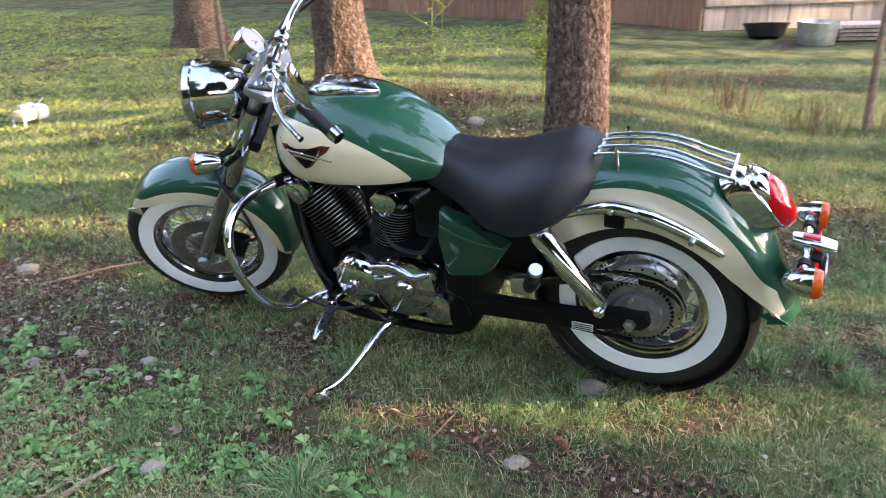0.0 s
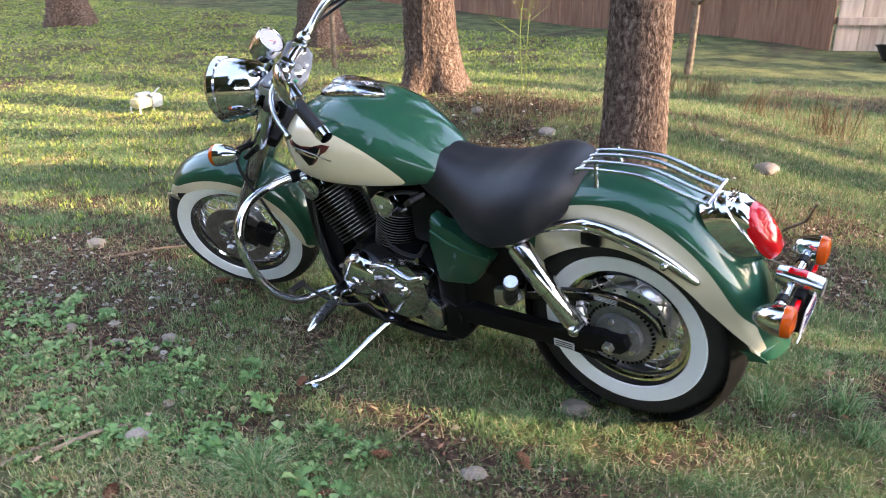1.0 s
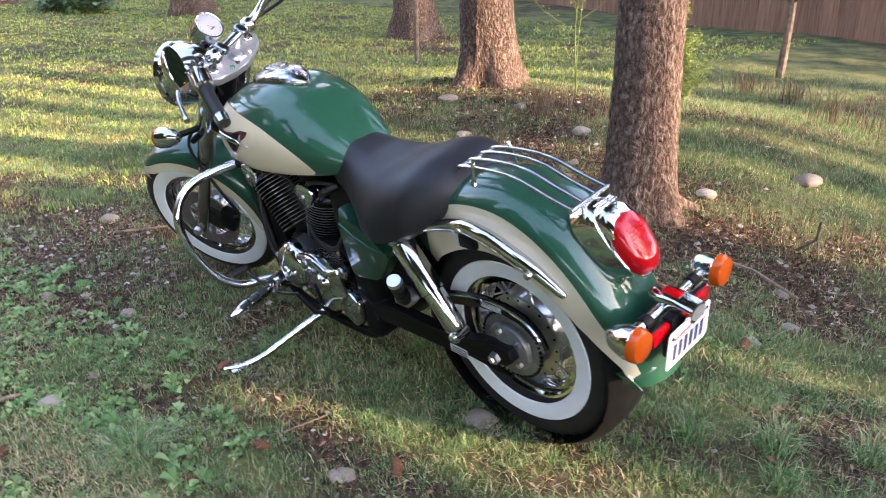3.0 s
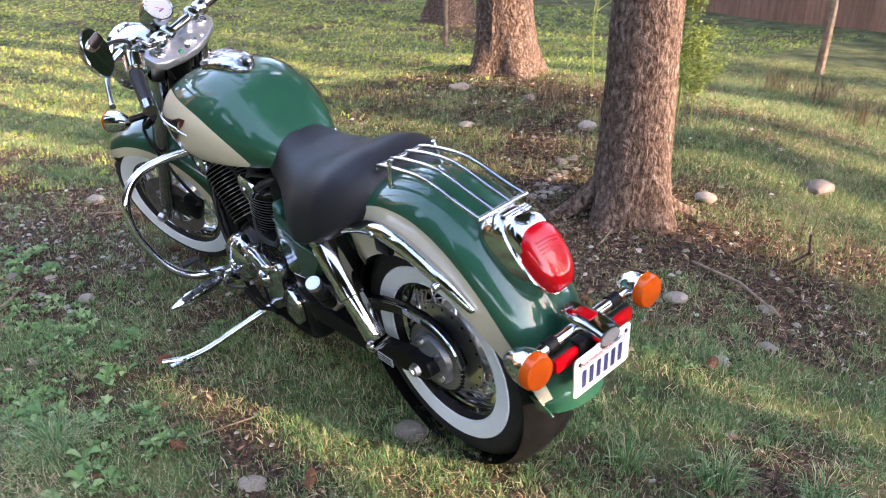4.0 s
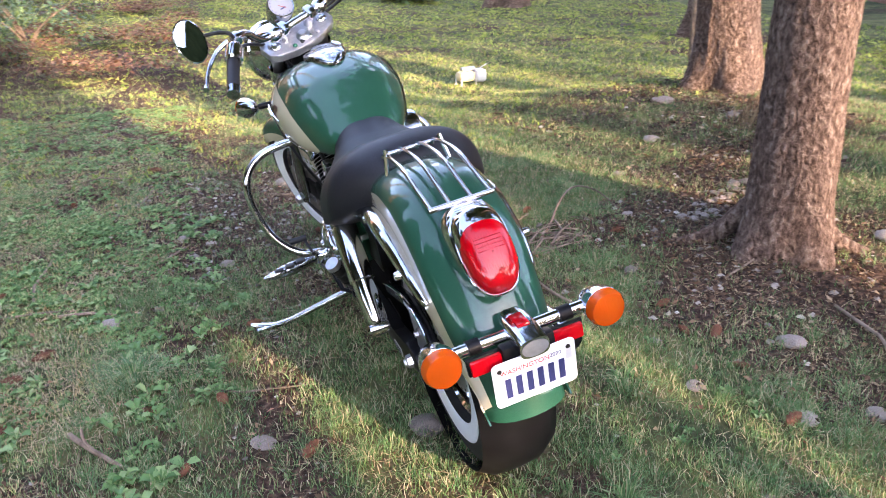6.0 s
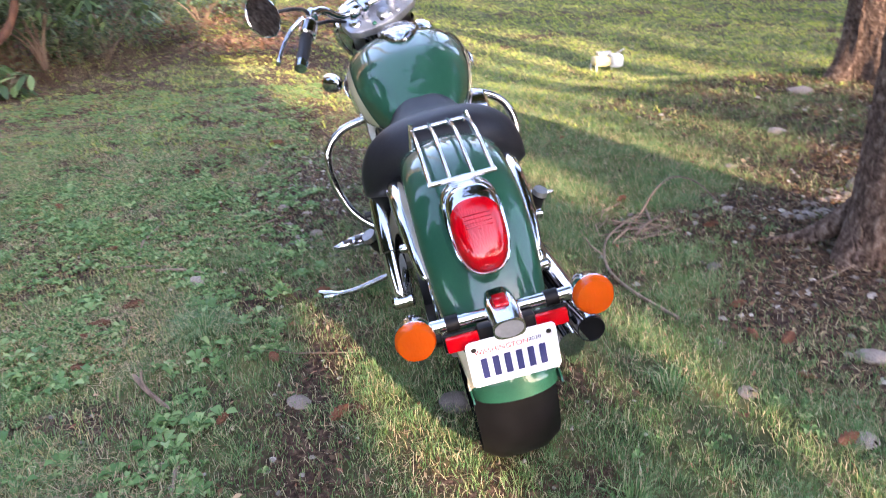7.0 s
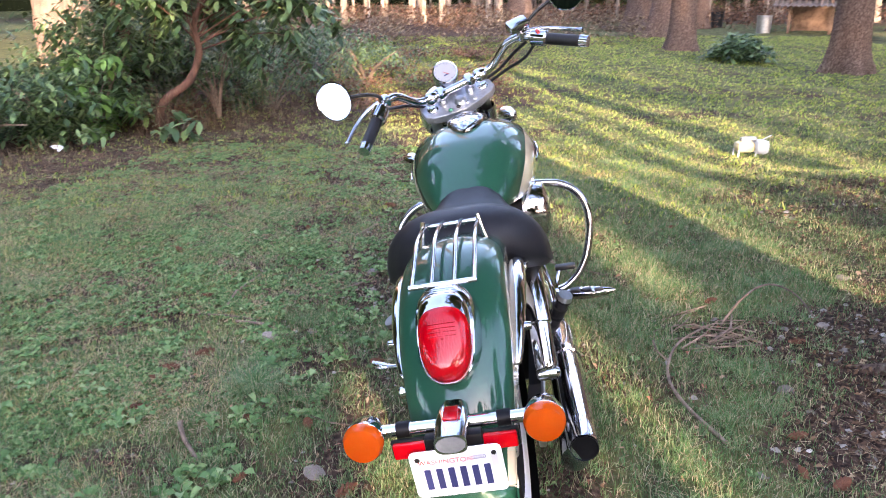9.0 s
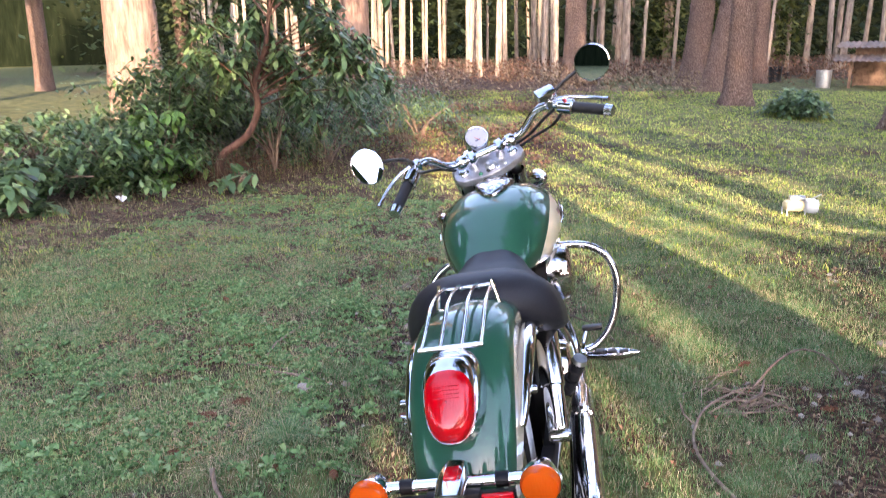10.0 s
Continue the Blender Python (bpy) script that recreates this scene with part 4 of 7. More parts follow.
for k in range(170):
    x, y = r3.uniform(34, 50), r3.uniform(-34, 24)
    w = copy_thing(thin, pose(x, y, ground_z(x, y) - 0.1, r3.uniform(-2, 2), r3.uniform(-2, 2), r3.uniform(0, 360)))
    s = r3.uniform(0.45, 1.2)
    w.scale = (s, s, 1)


def clump_field(name, mat, n, box6, size, seed, label, cat, dens=None):
    r2 = random.Random(seed)
    v, f = [], []
    x0, x1, y0, y1, z0, z1 = box6
    while len(f) < n:
        x, y, z = r2.uniform(x0, x1), r2.uniform(y0, y1), r2.uniform(z0, z1)
        if dens and r2.random() > dens(x, y, z):
            continue
        l, a, b = size * r2.uniform(0.5, 1.4), r2.uniform(0, 6.283), r2.uniform(-0.9, 0.5)
        c, s, w = math.cos(a), math.sin(a), 0.32
        i = len(v)
        v += [(x, y, z), (x + (c * 0.5 - s * w) * l, y + (s * 0.5 + c * w) * l, z + b * l * 0.5), (x + c * l, y + s * l, z + b * l), (x + (c * 0.5 + s * w) * l, y + (s * 0.5 - c * w) * l, z + b * l * 0.5)]
        f.append((i, i + 1, i + 2, i + 3))
    return tagged(raw(name, v, f, mat), label, cat, kind="stuff")


hz = lambda x, y, z: max(0.0, noise.noise(Vector((x * 0.22, y * 0.22, z * 0.18)))) * 2.2 * sstep(0, 6, z + 1) + 0.06
clump_field("far_woods", M_NEEDLE, 60000, (42, 66, -40, 36, 0.0, 15.0), 0.5, 3, "dense dark conifer foliage of the far woods", "woods", hz)
clump_field("far_woods", M_SUNFIR, 9000, (36, 46, -9, -2, 0.6, 9.0), 0.32, 4, "conifer boughs at the wood edge, sunlight put into their colour", "woods", hz)
clump_field("undergrowth", M_BRACKEN, 30000, (27, 46, -14, 14, 0.0, 0.8), 0.11, 8, "rusty bracken and bramble under the far trees", "undergrowth", lambda x, y, z: 0.15 + max(0, noise.noise(Vector((x * 0.4, y * 0.4, 2)))) * (1.2 - z))
clump_field("undergrowth", M_DRYWEED, 16000, (18, 40, -3, 8, 0.0, 0.7), 0.08, 9, "pale dry grass and brush below the trees", "undergrowth", lambda x, y, z: max(0, noise.noise(Vector((x * 0.5, y * 0.5, 6)))) * 2 * (1 - z))
clump_field("fallen_bracken", M_BRACKEN, 9000, (7.5, 17, 0.4, 3.2, 0.0, 0.16), 0.05, 10, "orange dead bracken beside the shrubs", "bracken", lambda x, y, z: max(0, noise.noise(Vector((x * 0.7, y * 0.9, 9)))) * 2 * (1 - 5 * z))
clump_field("brush_pile", M_LAUREL, 1500, (14.6, 17.2, -4.9, -3.5, 0.0, 0.55), 0.13, 12, "low heap of cut leafy branches on the lawn", "brush pile", lambda x, y, z: 1.0 if z < 0.5 * (1 - ((x - 15.9) / 1.3) ** 2 - ((y + 4.2) / 0.7) ** 2) else 0.0)


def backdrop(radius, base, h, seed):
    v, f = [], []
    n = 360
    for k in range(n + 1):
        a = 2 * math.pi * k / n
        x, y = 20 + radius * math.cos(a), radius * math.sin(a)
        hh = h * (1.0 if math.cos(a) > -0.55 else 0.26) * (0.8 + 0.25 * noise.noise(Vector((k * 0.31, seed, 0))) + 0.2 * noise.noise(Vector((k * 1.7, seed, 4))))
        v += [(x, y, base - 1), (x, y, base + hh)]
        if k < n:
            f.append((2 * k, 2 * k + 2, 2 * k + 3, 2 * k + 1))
    return tagged(raw("backdrop", v, f, M_FARWOODS), "near-black sheet for distant conifer woods, their shade in its colour", "woods", kind="structure")


# tall ring, mostly out of view, added to darken low sky and chrome reflections
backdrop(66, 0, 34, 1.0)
shed = empty("shed", pose(26.3, -8.75, ground_z(26.3, -8.75) - 0.02, 0, 0, 160) @ Matrix.Diagonal((0.86, 0.86, 0.9, 1)))
for x, y in ((-1.0, -0.7), (1.0, -0.7), (-1.0, 0.7), (1.0, 0.7)):
    part("post", block((x, y, 0.6), (0.1, 0.1, 1.2)), M_SHEDWOOD, shed)
part("back_wall", block((-0.95, 0, 0.6), (0.05, 1.4, 1.1)), M_SHEDWOOD, shed)
part("loft", block((-0.3, 0, 1.25), (1.2, 1.3, 0.35)), M_SHEDWOOD, shed)
for nm, cx, z, w in (("roof", -0.2, 1.5, 1.9), ("lean_to_roof", 0.9, 1.05, 1.2)):
    bm = bmesh.new()
    edge = [(-1.3 + k * 0.04, 0.022 * math.sin(k * 1.3)) for k in range(66)]
    ring_faces(bm, [[(x, y, zz + c) for y, c in edge] + [(x, y, zz + c - 0.03) for y, c in edge[::-1]] for x, zz in ((cx - w / 2, z + 0.14), (cx + w / 2, z - 0.06))])
    part(nm, bm, M_RUSTROOF, shed, "rusty corrugated sheet roof")
tagged(shed, "small open wooden shed with corrugated roofs", "shed")
for x, y in ((25.8, -7.15), (29.5, -6.4)):
    bn = empty("bin", pose(x, y, ground_z(x, y) - 0.02) @ Matrix.Diagonal((0.8, 0.8, 0.8, 1)))
    part("body", lathe([(0.02, 0), (0.26, 0), (0.3, 0.7), (0.31, 0.7), (0.31, 0.72), (0.28, 0.72), (0.25, 0.03), (0.02, 0.03)], None, 24), M_GALV if x < 28 else M_BLACKTUB, bn)
    tagged(bn, "metal bin beside the shed" if x < 28 else "dark bin beside the trees", "bin")


def shrub(x, y, h, rad, n, seed, label, size=0.11, mat=None, stems=7):
    root = empty("shrub", pose(x, y, ground_z(x, y)))
    r2 = random.Random(seed)
    v, f = [], []
    for _ in range(stems):
        a = r2.uniform(0, 6.283)
        l = rad * r2.uniform(0.4, 0.9)
        e = (math.cos(a) * l, math.sin(a) * l, h * r2.uniform(0.6, 0.95))
        part("stem", tube([(0, 0, -0.03), (e[0] * 0.3, e[1] * 0.3, e[2] * 0.5), e], [0.02, 0.014, 0.006], 6, steps=3), M_TWIG, root)
    centres = [(r2.gauss(0, rad * 0.5), r2.gauss(0, rad * 0.5), h * r2.uniform(0.1, 1.0)) for _ in range(max(8, n // 40))]
    for _ in range(n):
        c0 = r2.choice(centres)
        p = Vector((c0[0] + r2.gauss(0, rad * 0.16), c0[1] + r2.gauss(0, rad * 0.16), max(0.03, c0[2] + r2.gauss(0, h * 0.07))))
        a, l, b = r2.uniform(0, 6.283), size * r2.uniform(0.6, 1.3), r2.uniform(-0.8, 0.35)
        c, s, w = math.cos(a), math.sin(a), l * 0.26
        i = len(v)
        for t, ww in ((0, 0.1), (0.35, 0.95), (0.7, 0.85), (1, 0.05)):
            z = b * l * t - 0.25 * l * t * t
            v += [(p.x + c * l * t - s * w * ww, p.y + s * l * t + c * w * ww, p.z + z + 0.12 * w * ww), (p.x + c * l * t + s * w * ww, p.y + s * l * t - c * w * ww, p.z + z + 0.12 * w * ww)]
        f += [(i, i + 1, i + 3, i + 2), (i + 2, i + 3, i + 5, i + 4), (i + 4, i + 5, i + 7, i + 6)]
    raw("foliage", v, f, mat or M_LAUREL, root, True)
    return tagged(root, label, "shrub", group="shrubs of the thicket")


def ivy_leaves(n, rad, h, seed):
    """Leaves that clothe an upright trunk."""
    r2 = random.Random(seed)
    v, f = [], []
    for _ in range(n):
        a, z = r2.uniform(0, 6.283), r2.uniform(0.0, h)
        q = rad * (1.15 - 0.2 * z / h) * r2.uniform(0.35, 1.0)
        c, s = math.cos(a), math.sin(a)
        l, t = r2.uniform(0.05, 0.11), r2.uniform(-0.9, 0.2)
        w = l * 0.4
        i = len(v)
        v += [(c * q, s * q, z), (c * (q + l * 0.5) - s * w, s * (q + l * 0.5) + c * w, z + t * l * 0.5), (c * (q + l), s * (q + l), z + t * l), (c * (q + l * 0.5) + s * w, s * (q + l * 0.5) - c * w, z + t * l * 0.5)]
        f.append((i, i + 1, i + 2, i + 3))
    return v, f


for x, y, h, rad, n, sz in ((6.3, 5.4, 0.75, 0.7, 2200, 0.085), (5.7, 4.95, 0.7, 0.5, 2200, 0.085), (7.2, 5.2, 1.3, 0.7, 3000, 0.085), (5.0, 5.5, 0.5, 0.5, 900, 0.10), (8.4, 4.3, 1.0, 0.6, 1700, 0.07), (8.6, 5.9, 1.0, 0.9, 2200, 0.09), (9.7, 3.4, 1.0, 0.8, 1300, 0.06), (11.0, 2.8, 0.8, 0.9, 1100, 0.06), (7.8, 7.6, 0.7, 0.9, 1000, 0.11), (11.7, 5.0, 0.9, 1.2, 2200, 0.07), (8.5, 3.5, 0.5, 0.5, 600, 0.06), (7.8, 4.0, 0.9, 0.5, 500, 0.07), (5.6, 6.5, 0.5, 0.6, 1200, 0.09), (6.1, 7.2, 0.7, 0.7, 1400, 0.10)):
    shrub(x, y, h, rad, n, int(x * 10 + y), "evergreen shrub in a shady thicket", sz)
for x, y, h, rad, n, sz in ((9.2, 5.0, 1.5, 0.7, 2400, 0.08), (9.6, 6.4, 1.1, 0.8, 2000, 0.09), (8.3, 5.2, 1.5, 0.5, 1700, 0.08), (10.4, 4.3, 1.2, 0.8, 2000, 0.07), (12.2, 3.6, 0.9, 0.9, 1500, 0.07), (8.4, 4.6, 1.7, 0.35, 900, 0.08), (9.0, 4.2, 1.3, 0.4, 900, 0.07)):
    shrub(x, y, h, rad, n, int(x * 10 + y), "dark evergreen shrub deep in the thicket", sz)
shrub(6.15, 4.75, 0.6, 0.36, 420, 80, "low shrub with round bright green leaves in the thicket", 0.14, M_IVY)
shrub(6.7, 4.95, 0.8, 0.4, 420, 81, "low shrub with round bright green leaves in the thicket", 0.14, M_IVY)
shrub(4.3, 4.95, 0.42, 0.26, 130, 82, "young evergreen shrub with long blue-green leaves", 0.19)
shrub(6.1, 3.75, 0.28, 0.25, 90, 77, "young evergreen shrub with long blue-green leaves", 0.13)
M_REDBARK = varied("red_bark", [(0.3, (0.06, 0.03, 0.02)), (0.6, (0.15, 0.075, 0.05)), (0.8, (0.24, 0.14, 0.10))], 9.0, 0.85, 5, 0.6, 0.008, (2, 2, 0.6))


def shrub_tree(x, y):
    """A crooked reddish trunk with drooping leafy boughs."""
    root = empty("shrub_tree", pose(x, y, ground_z(x, y)))
    r2 = random.Random(91)
    way = [(0, 0, -0.05), (0.03, -0.07, 0.28), (0.19, -0.35, 0.52), (0.26, -0.48, 0.85), (0.24, -0.46, 1.15), (0.34, -0.60, 1.6), (0.42, -0.72, 2.5)]
    part("trunk", tube(way, [0.055, 0.05, 0.045, 0.042, 0.036, 0.03, 0.016], 10, steps=5), M_REDBARK, root, "crooked reddish-brown trunk")
    v, f = [], []
    for k in range(44):
        b = Vector(way[4 + k % 3]).lerp(Vector(way[3 + k % 3]), r2.random())
        side = Vector((0.45, -0.89, 0)) * r2.uniform(-0.75, 1.35) + Vector((0.89, 0.45, 0)) * r2.uniform(-0.5, 0.5)
        e = b + side + Vector((0, 0, r2.uniform(0.1, 0.6)))
        tip = e + side * 0.25 + Vector((0, 0, -r2.uniform(0.15, 0.6)))
        pts = smooth_path([b, b.lerp(e, 0.55) + Vector((0, 0, 0.08)), e, tip], 5)
        part("bough", tube(pts, [0.012 - 0.009 * i / len(pts) for i in range(len(pts))], 6), M_REDBARK, root)
        for p in pts[6:]:
            for _ in range(r2.randint(6, 11)):
                q = p + Vector((r2.gauss(0, 0.05), r2.gauss(0, 0.05), r2.gauss(0, 0.04)))
                a, l, dr = r2.uniform(0, 6.283), r2.uniform(0.09, 0.18), r2.uniform(-1.1, -0.1)
                c, s_, w = math.cos(a), math.sin(a), l * 0.2
                i = len(v)
                for t, ww in ((0, 0.1), (0.35, 0.95), (0.7, 0.85), (1, 0.05)):
                    z = dr * l * t
                    v += [(q.x + c * l * t - s_ * w * ww, q.y + s_ * l * t + c * w * ww, q.z + z + 0.15 * w), (q.x + c * l * t + s_ * w * ww, q.y + s_ * l * t - c * w * ww, q.z + z)]
                f += [(i, i + 1, i + 3, i + 2), (i + 2, i + 3, i + 5, i + 4), (i + 4, i + 5, i + 7, i + 6)]
    raw("foliage", v, f, M_LAUREL, root, True)
    return tagged(root, "crooked reddish evergreen shrub tree with drooping leaves", "tree")


shrub_tree(7.0, 4.42)
dk = tree(7.75, 5.15, 0.10, 8.0, 41, "dark ivy-clad trunk in the thicket", (0, 0), None, None, 24, 30, 1.2)
raw("ivy", *ivy_leaves(2600, 0.3, 3.4, 5), M_NEEDLE, dk)
for x, y, n in ((7.0, 3.4, 160), (7.9, 3.3, 200), (8.6, 3.2, 200), (9.4, 2.6, 200), (6.6, 4.1, 120)):
    dry_clump(x, y, n // 2, 0.75, M_DRYWEED, "dead_stems", "tall grey-brown dead stems tangled between shrubs", "dead stems", 0.45)
for x, y, n in ((6.75, 4.0, 220), (6.95, 3.75, 120), (6.5, 4.2, 80)):
    dry_clump(x, y, n, 0.55, M_BRACKEN, "bracken_clump", "rusty dead bracken stalks hanging in a clump", "bracken", 0.25)
for x, y, n, hh in ((4.4, 4.5, 90, 0.35), (5.2, 4.6, 90, 0.4), (6.8, 3.7, 120, 0.5), (7.6, 3.0, 120, 0.4), (8.8, 2.7, 120, 0.5), (4.9, 4.1, 60, 0.2), (9.8, 2.2, 140, 0.5), (11.0, 1.6, 140, 0.45), (12.5, 1.2, 140, 0.5), (13.5, 2.2, 140, 0.5)):
    dry_clump(x, y, n, hh * 0.6, M_DRYWEED if int(x * 10) % 3 else M_BRACKEN, "dry_brush_clump", "tangle of brown dead stalks at the thicket edge", "dry brush", 0.4)
litter("thicket_litter", scatter(4000, 3.2, 9.5, 2.6, 7.0, lambda x, y: 1.0), 0.02, 0.06, M_LITTER, "brown dead leaves and twigs under shrubs", "leaf litter")
pp = tagged(raw("paper_scrap", [(0, 0, 0.02), (0.12, 0.01, 0.05), (0.14, 0.1, 0.03), (0.05, 0.12, 0.07), (0.07, 0.05, 0.08)], [(0, 1, 4), (1, 2, 4), (2, 3, 4), (3, 0, 4)], M_WHITEPLASTIC), "crumpled white paper scrap on dead leaves", "paper")
pp.location = (5.2, 4.55, ground_z(5.2, 4.55))
stick([(5.3, 5.3, 0.25), (5.15, 5.0, 0.28), (5.0, 4.7, 0.3)], 0.012, "pale dead branch caught in the shrubs")


# ---- unseen trees added behind the walk to shade the place ----
su = Vector((math.cos(radians(SUN_AZ)), math.sin(radians(SUN_AZ)), 0))
sp = Vector((su.y, -su.x, 0))
back = "unseen fir added beyond the camera to shade the lawn"
for d, s, r, h, sd2, crown, cnt in ((19, -2.8, 0.24, 14, 53, None, 0), (22, -4.95, 0.3, 14, 54, None, 0), (14.5, -0.10, 0.19, 9.0, 58, None, 0), (15, 0.64, 0.44, 10, 55, (6.3, 10.5, 0.7), 1300), (14, 2.7, 0.4, 9, 56, (1.0, 8.0, 2.3), 900), (18, 1.7, 0.3, 9, 68, (3.0, 8.5, 1.1), 350), (17, 4.7, 0.4, 9, 57, (0.6, 8.0, 2.2), 800), (20, -6.3, 0.3, 14, 59, None, 0), (26, -8.5, 0.3, 14, 60, None, 0), (26, -3.3, 0.16, 14, 61, None, 0), (30, -2.3, 0.14, 15, 70, None, 0), (31, -5.2, 0.3, 14, 62, (11.5, 17, 1.3), 160), (34, -7.4, 0.4, 14, 63, (12, 18, 1.6), 200), (28, -9.6, 0.3, 14, 64, None, 0), (36, -11.5, 0.4, 14, 65, (5, 14, 2.0), 250), (24, -13.5, 0.4, 14, 66, None, 0), (40, 1.6, 0.4, 12, 67, (9, 14, 2.0), 160), (18, -1.57, 0.20, 14, 69, None, 0)):
    p = su * d + sp * s
    tree(p.x, p.y, r, h, sd2, back, (0, 0), crown, None, 20, 16, 1.2, 0.04, cnt, 0.5)
# short unseen snags, added where a band of shade ends early
for d, s, r, h in ((13, -0.52, 0.16, 4.75), (16, -0.97, 0.38, 6.1), (15.5, -1.33, 0.26, 5.25), (13.5, -0.31, 0.12, 4.9)):
    p = su * d + sp * s
    tree(p.x, p.y, r, h, 51, "unseen snag added beyond the camera to shape the shade", (0, 0), None, None, 24, 16, 1.1, 0.04)
# thin unseen tree whose crown is added to block one strip of sun
p = su * 13.5 - sp * 0.12
tree(p.x, p.y, 0.05, 9.0, 50, back, (0, 0), (4.85, 8.8, 0.42), None, 12, 12, 1.2, 0.04, 2000, 0.2)
# firs added round the lawn, mostly out of view, to darken sky and reflections
side = tree(-14, 15, 0.3, 22.0, 71, "tall fir added round the lawn to cut sky and reflections", (0, 0), (8.5, 24, 4.2), None, 16, 12, 1.2, 0.04, 1100, 0.8)
for k, (x, y) in enumerate(((-11, 17), (-5, 24), (3, 26), (9, 22), (16, 17), (-18, 14), (-20, 20), (-12, -19), (9, -18), (24, 20), (19, -21), (28, -25), (-22, -20), (6, 20), (-8, 21))):
    copy_thing(side, pose(x, y, ground_z(x, y), 0, 0, k * 67))


# ---- motorcycle ----
K = 0.947
M_GREEN = material("green_paint", (0.010, 0.072, 0.042), 0.4, 0.1, 1.0, 0.12)
_n = noise_tex(M_GREEN, 900.0, 2, 0.5)
_r = ramp(M_GREEN, _n.outputs[0], [(0.35, (0.007, 0.056, 0.032)), (0.65, (0.013, 0.082, 0.048))])
wire(M_GREEN, _r.outputs[0], bsdf(M_GREEN).inputs["Base Color"])
M_CREAM = varied("cream_paint", [(0.3, (0.66, 0.58, 0.42)), (0.7, (0.71, 0.63, 0.47))], 6.0, 0.25, 3, 0.0, coat=1.0)
M_CHROME = varied("chrome", [(0.3, (0.56, 0.57, 0.60)), (0.7, (0.66, 0.67, 0.70))], 30.0, 0.09, 3, 0.03, 0.001, metal=1.0)
M_STEEL = varied("satin_alloy", [(0.3, (0.50, 0.50, 0.51)), (0.7, (0.66, 0.66, 0.67))], 40.0, 0.28, 3, 0.08, 0.001, metal=1.0)
M_SILVER = varied("silver_cast_alloy", [(0.3, (0.36, 0.37, 0.39)), (0.7, (0.46, 0.47, 0.49))], 70.0, 0.36, 3, 0.1, 0.001, metal=0.7)
M_DARKMETAL = varied("dark_metal", [(0.3, (0.02, 0.019, 0.019)), (0.7, (0.06, 0.058, 0.055))], 30.0, 0.4, 4, 0.1, 0.002, metal=0.8)
M_BLACK = varied("black_enamel", [(0.3, (0.0035, 0.0035, 0.004)), (0.7, (0.006, 0.006, 0.007))], 20.0, 0.42, 4, 0.05, 0.002, spec=0.16)
M_GLOSSBLACK = varied("gloss_black", [(0.3, (0.004, 0.004, 0.005)), (0.7, (0.009, 0.009, 0.010))], 20.0, 0.2, 4, 0.03, 0.001, spec=0.4)
M_FIN = varied("fin_edge", [(0.3, (0.22, 0.22, 0.22)), (0.7, (0.45, 0.45, 0.45))], 40.0, 0.3, 3, 0.0, metal=0.8)
M_RUBBER = varied("tyre_rubber", [(0.3, (0.010, 0.010, 0.011)), (0.7, (0.022, 0.021, 0.020))], 25.0, 0.75, 5, 0.3, 0.002)
M_WALL = varied("whitewall", [(0.3, (0.78, 0.81, 0.83)), (0.7, (0.86, 0.88, 0.88))], 12.0, 0.55, 4, 0.1, 0.001)
M_SEAT = varied("seat_vinyl", [(0.3, (0.007, 0.0075, 0.010)), (0.7, (0.012, 0.0125, 0.016))], 160.0, 0.5, 4, 0.25, 0.001, spec=0.35)
M_GUARD = varied("grey_enamel", [(0.3, (0.17, 0.17, 0.175)), (0.7, (0.26, 0.26, 0.265))], 30.0, 0.32, 3, 0.05, 0.001, metal=0.6)
M_GRIP = material("grip_rubber", (0.006, 0.006, 0.007), 0.5)
M_WHITEDIAL = material("dial_face", (0.34, 0.35, 0.36), 0.4)
M_GREENLAMP = material("green_lamp", (0.02, 0.16, 0.09), 0.2)
M_INK = material("ink", (0.03, 0.035, 0.12), 0.5)
M_REDINK = material("red_ink", (0.45, 0.04, 0.04), 0.5)
M_MIRROR = material("mirror_glass", (0.9, 0.9, 0.9), 0.01, 1.0)
M_PLATE = varied("plate_paint", [(0.35, (0.80, 0.84, 0.90)), (0.7, (0.86, 0.88, 0.92))], 14.0, 0.35, 3, 0.0)
M_STICKER = material("sticker", (0.55, 0.56, 0.56), 0.5)
M_EMBLEM = material("emblem_dark_red", (0.10, 0.012, 0.014), 0.3, 0.2, 0.6)


def lens_material(name, colour, rough=0.12):
    m = material(name, colour, rough, 0.0, 0.35, 0.35)
    n = noise_tex(m, 260.0, 1, 0.4, (0.3, 1, 0.3))
    bump(m, n.outputs[0], 0.35, 0.002)
    bsdf(m).inputs["Transmission Weight"].default_value = 0.0
    bsdf(m).inputs["Subsurface Weight"].default_value = 0.25
    bsdf(m).inputs["Subsurface Radius"].default_value = (0.02, 0.005, 0.002)
    return m


M_RED = lens_material("red_lens", (0.44, 0.002, 0.006), 0.1)
M_AMBER = lens_material("amber_lens", (0.50, 0.070, 0.004))
M_GLASS = material("clear_glass", (1, 1, 1), 0.02)
bsdf(M_GLASS).inputs["Transmission Weight"].default_value = 1.0

bike = empty("motorcycle", pose(0, -0.053, 0.014, -10.5, 0, 1.9))
tagged(bike, "green and cream cruiser motorcycle on its side stand", "motorcycle")

CW = Vector((1.787, 0.043, 0.306))
RAKE, STEER = radians(33), radians(24)
kd = Vector((-math.sin(RAKE), 0, math.cos(RAKE)))
nd0 = Vector((math.cos(RAKE), 0, math.sin(RAKE)))
yd0 = Vector((0, 1, 0))
nd1 = nd0 * math.cos(STEER) + yd0 * math.sin(STEER)
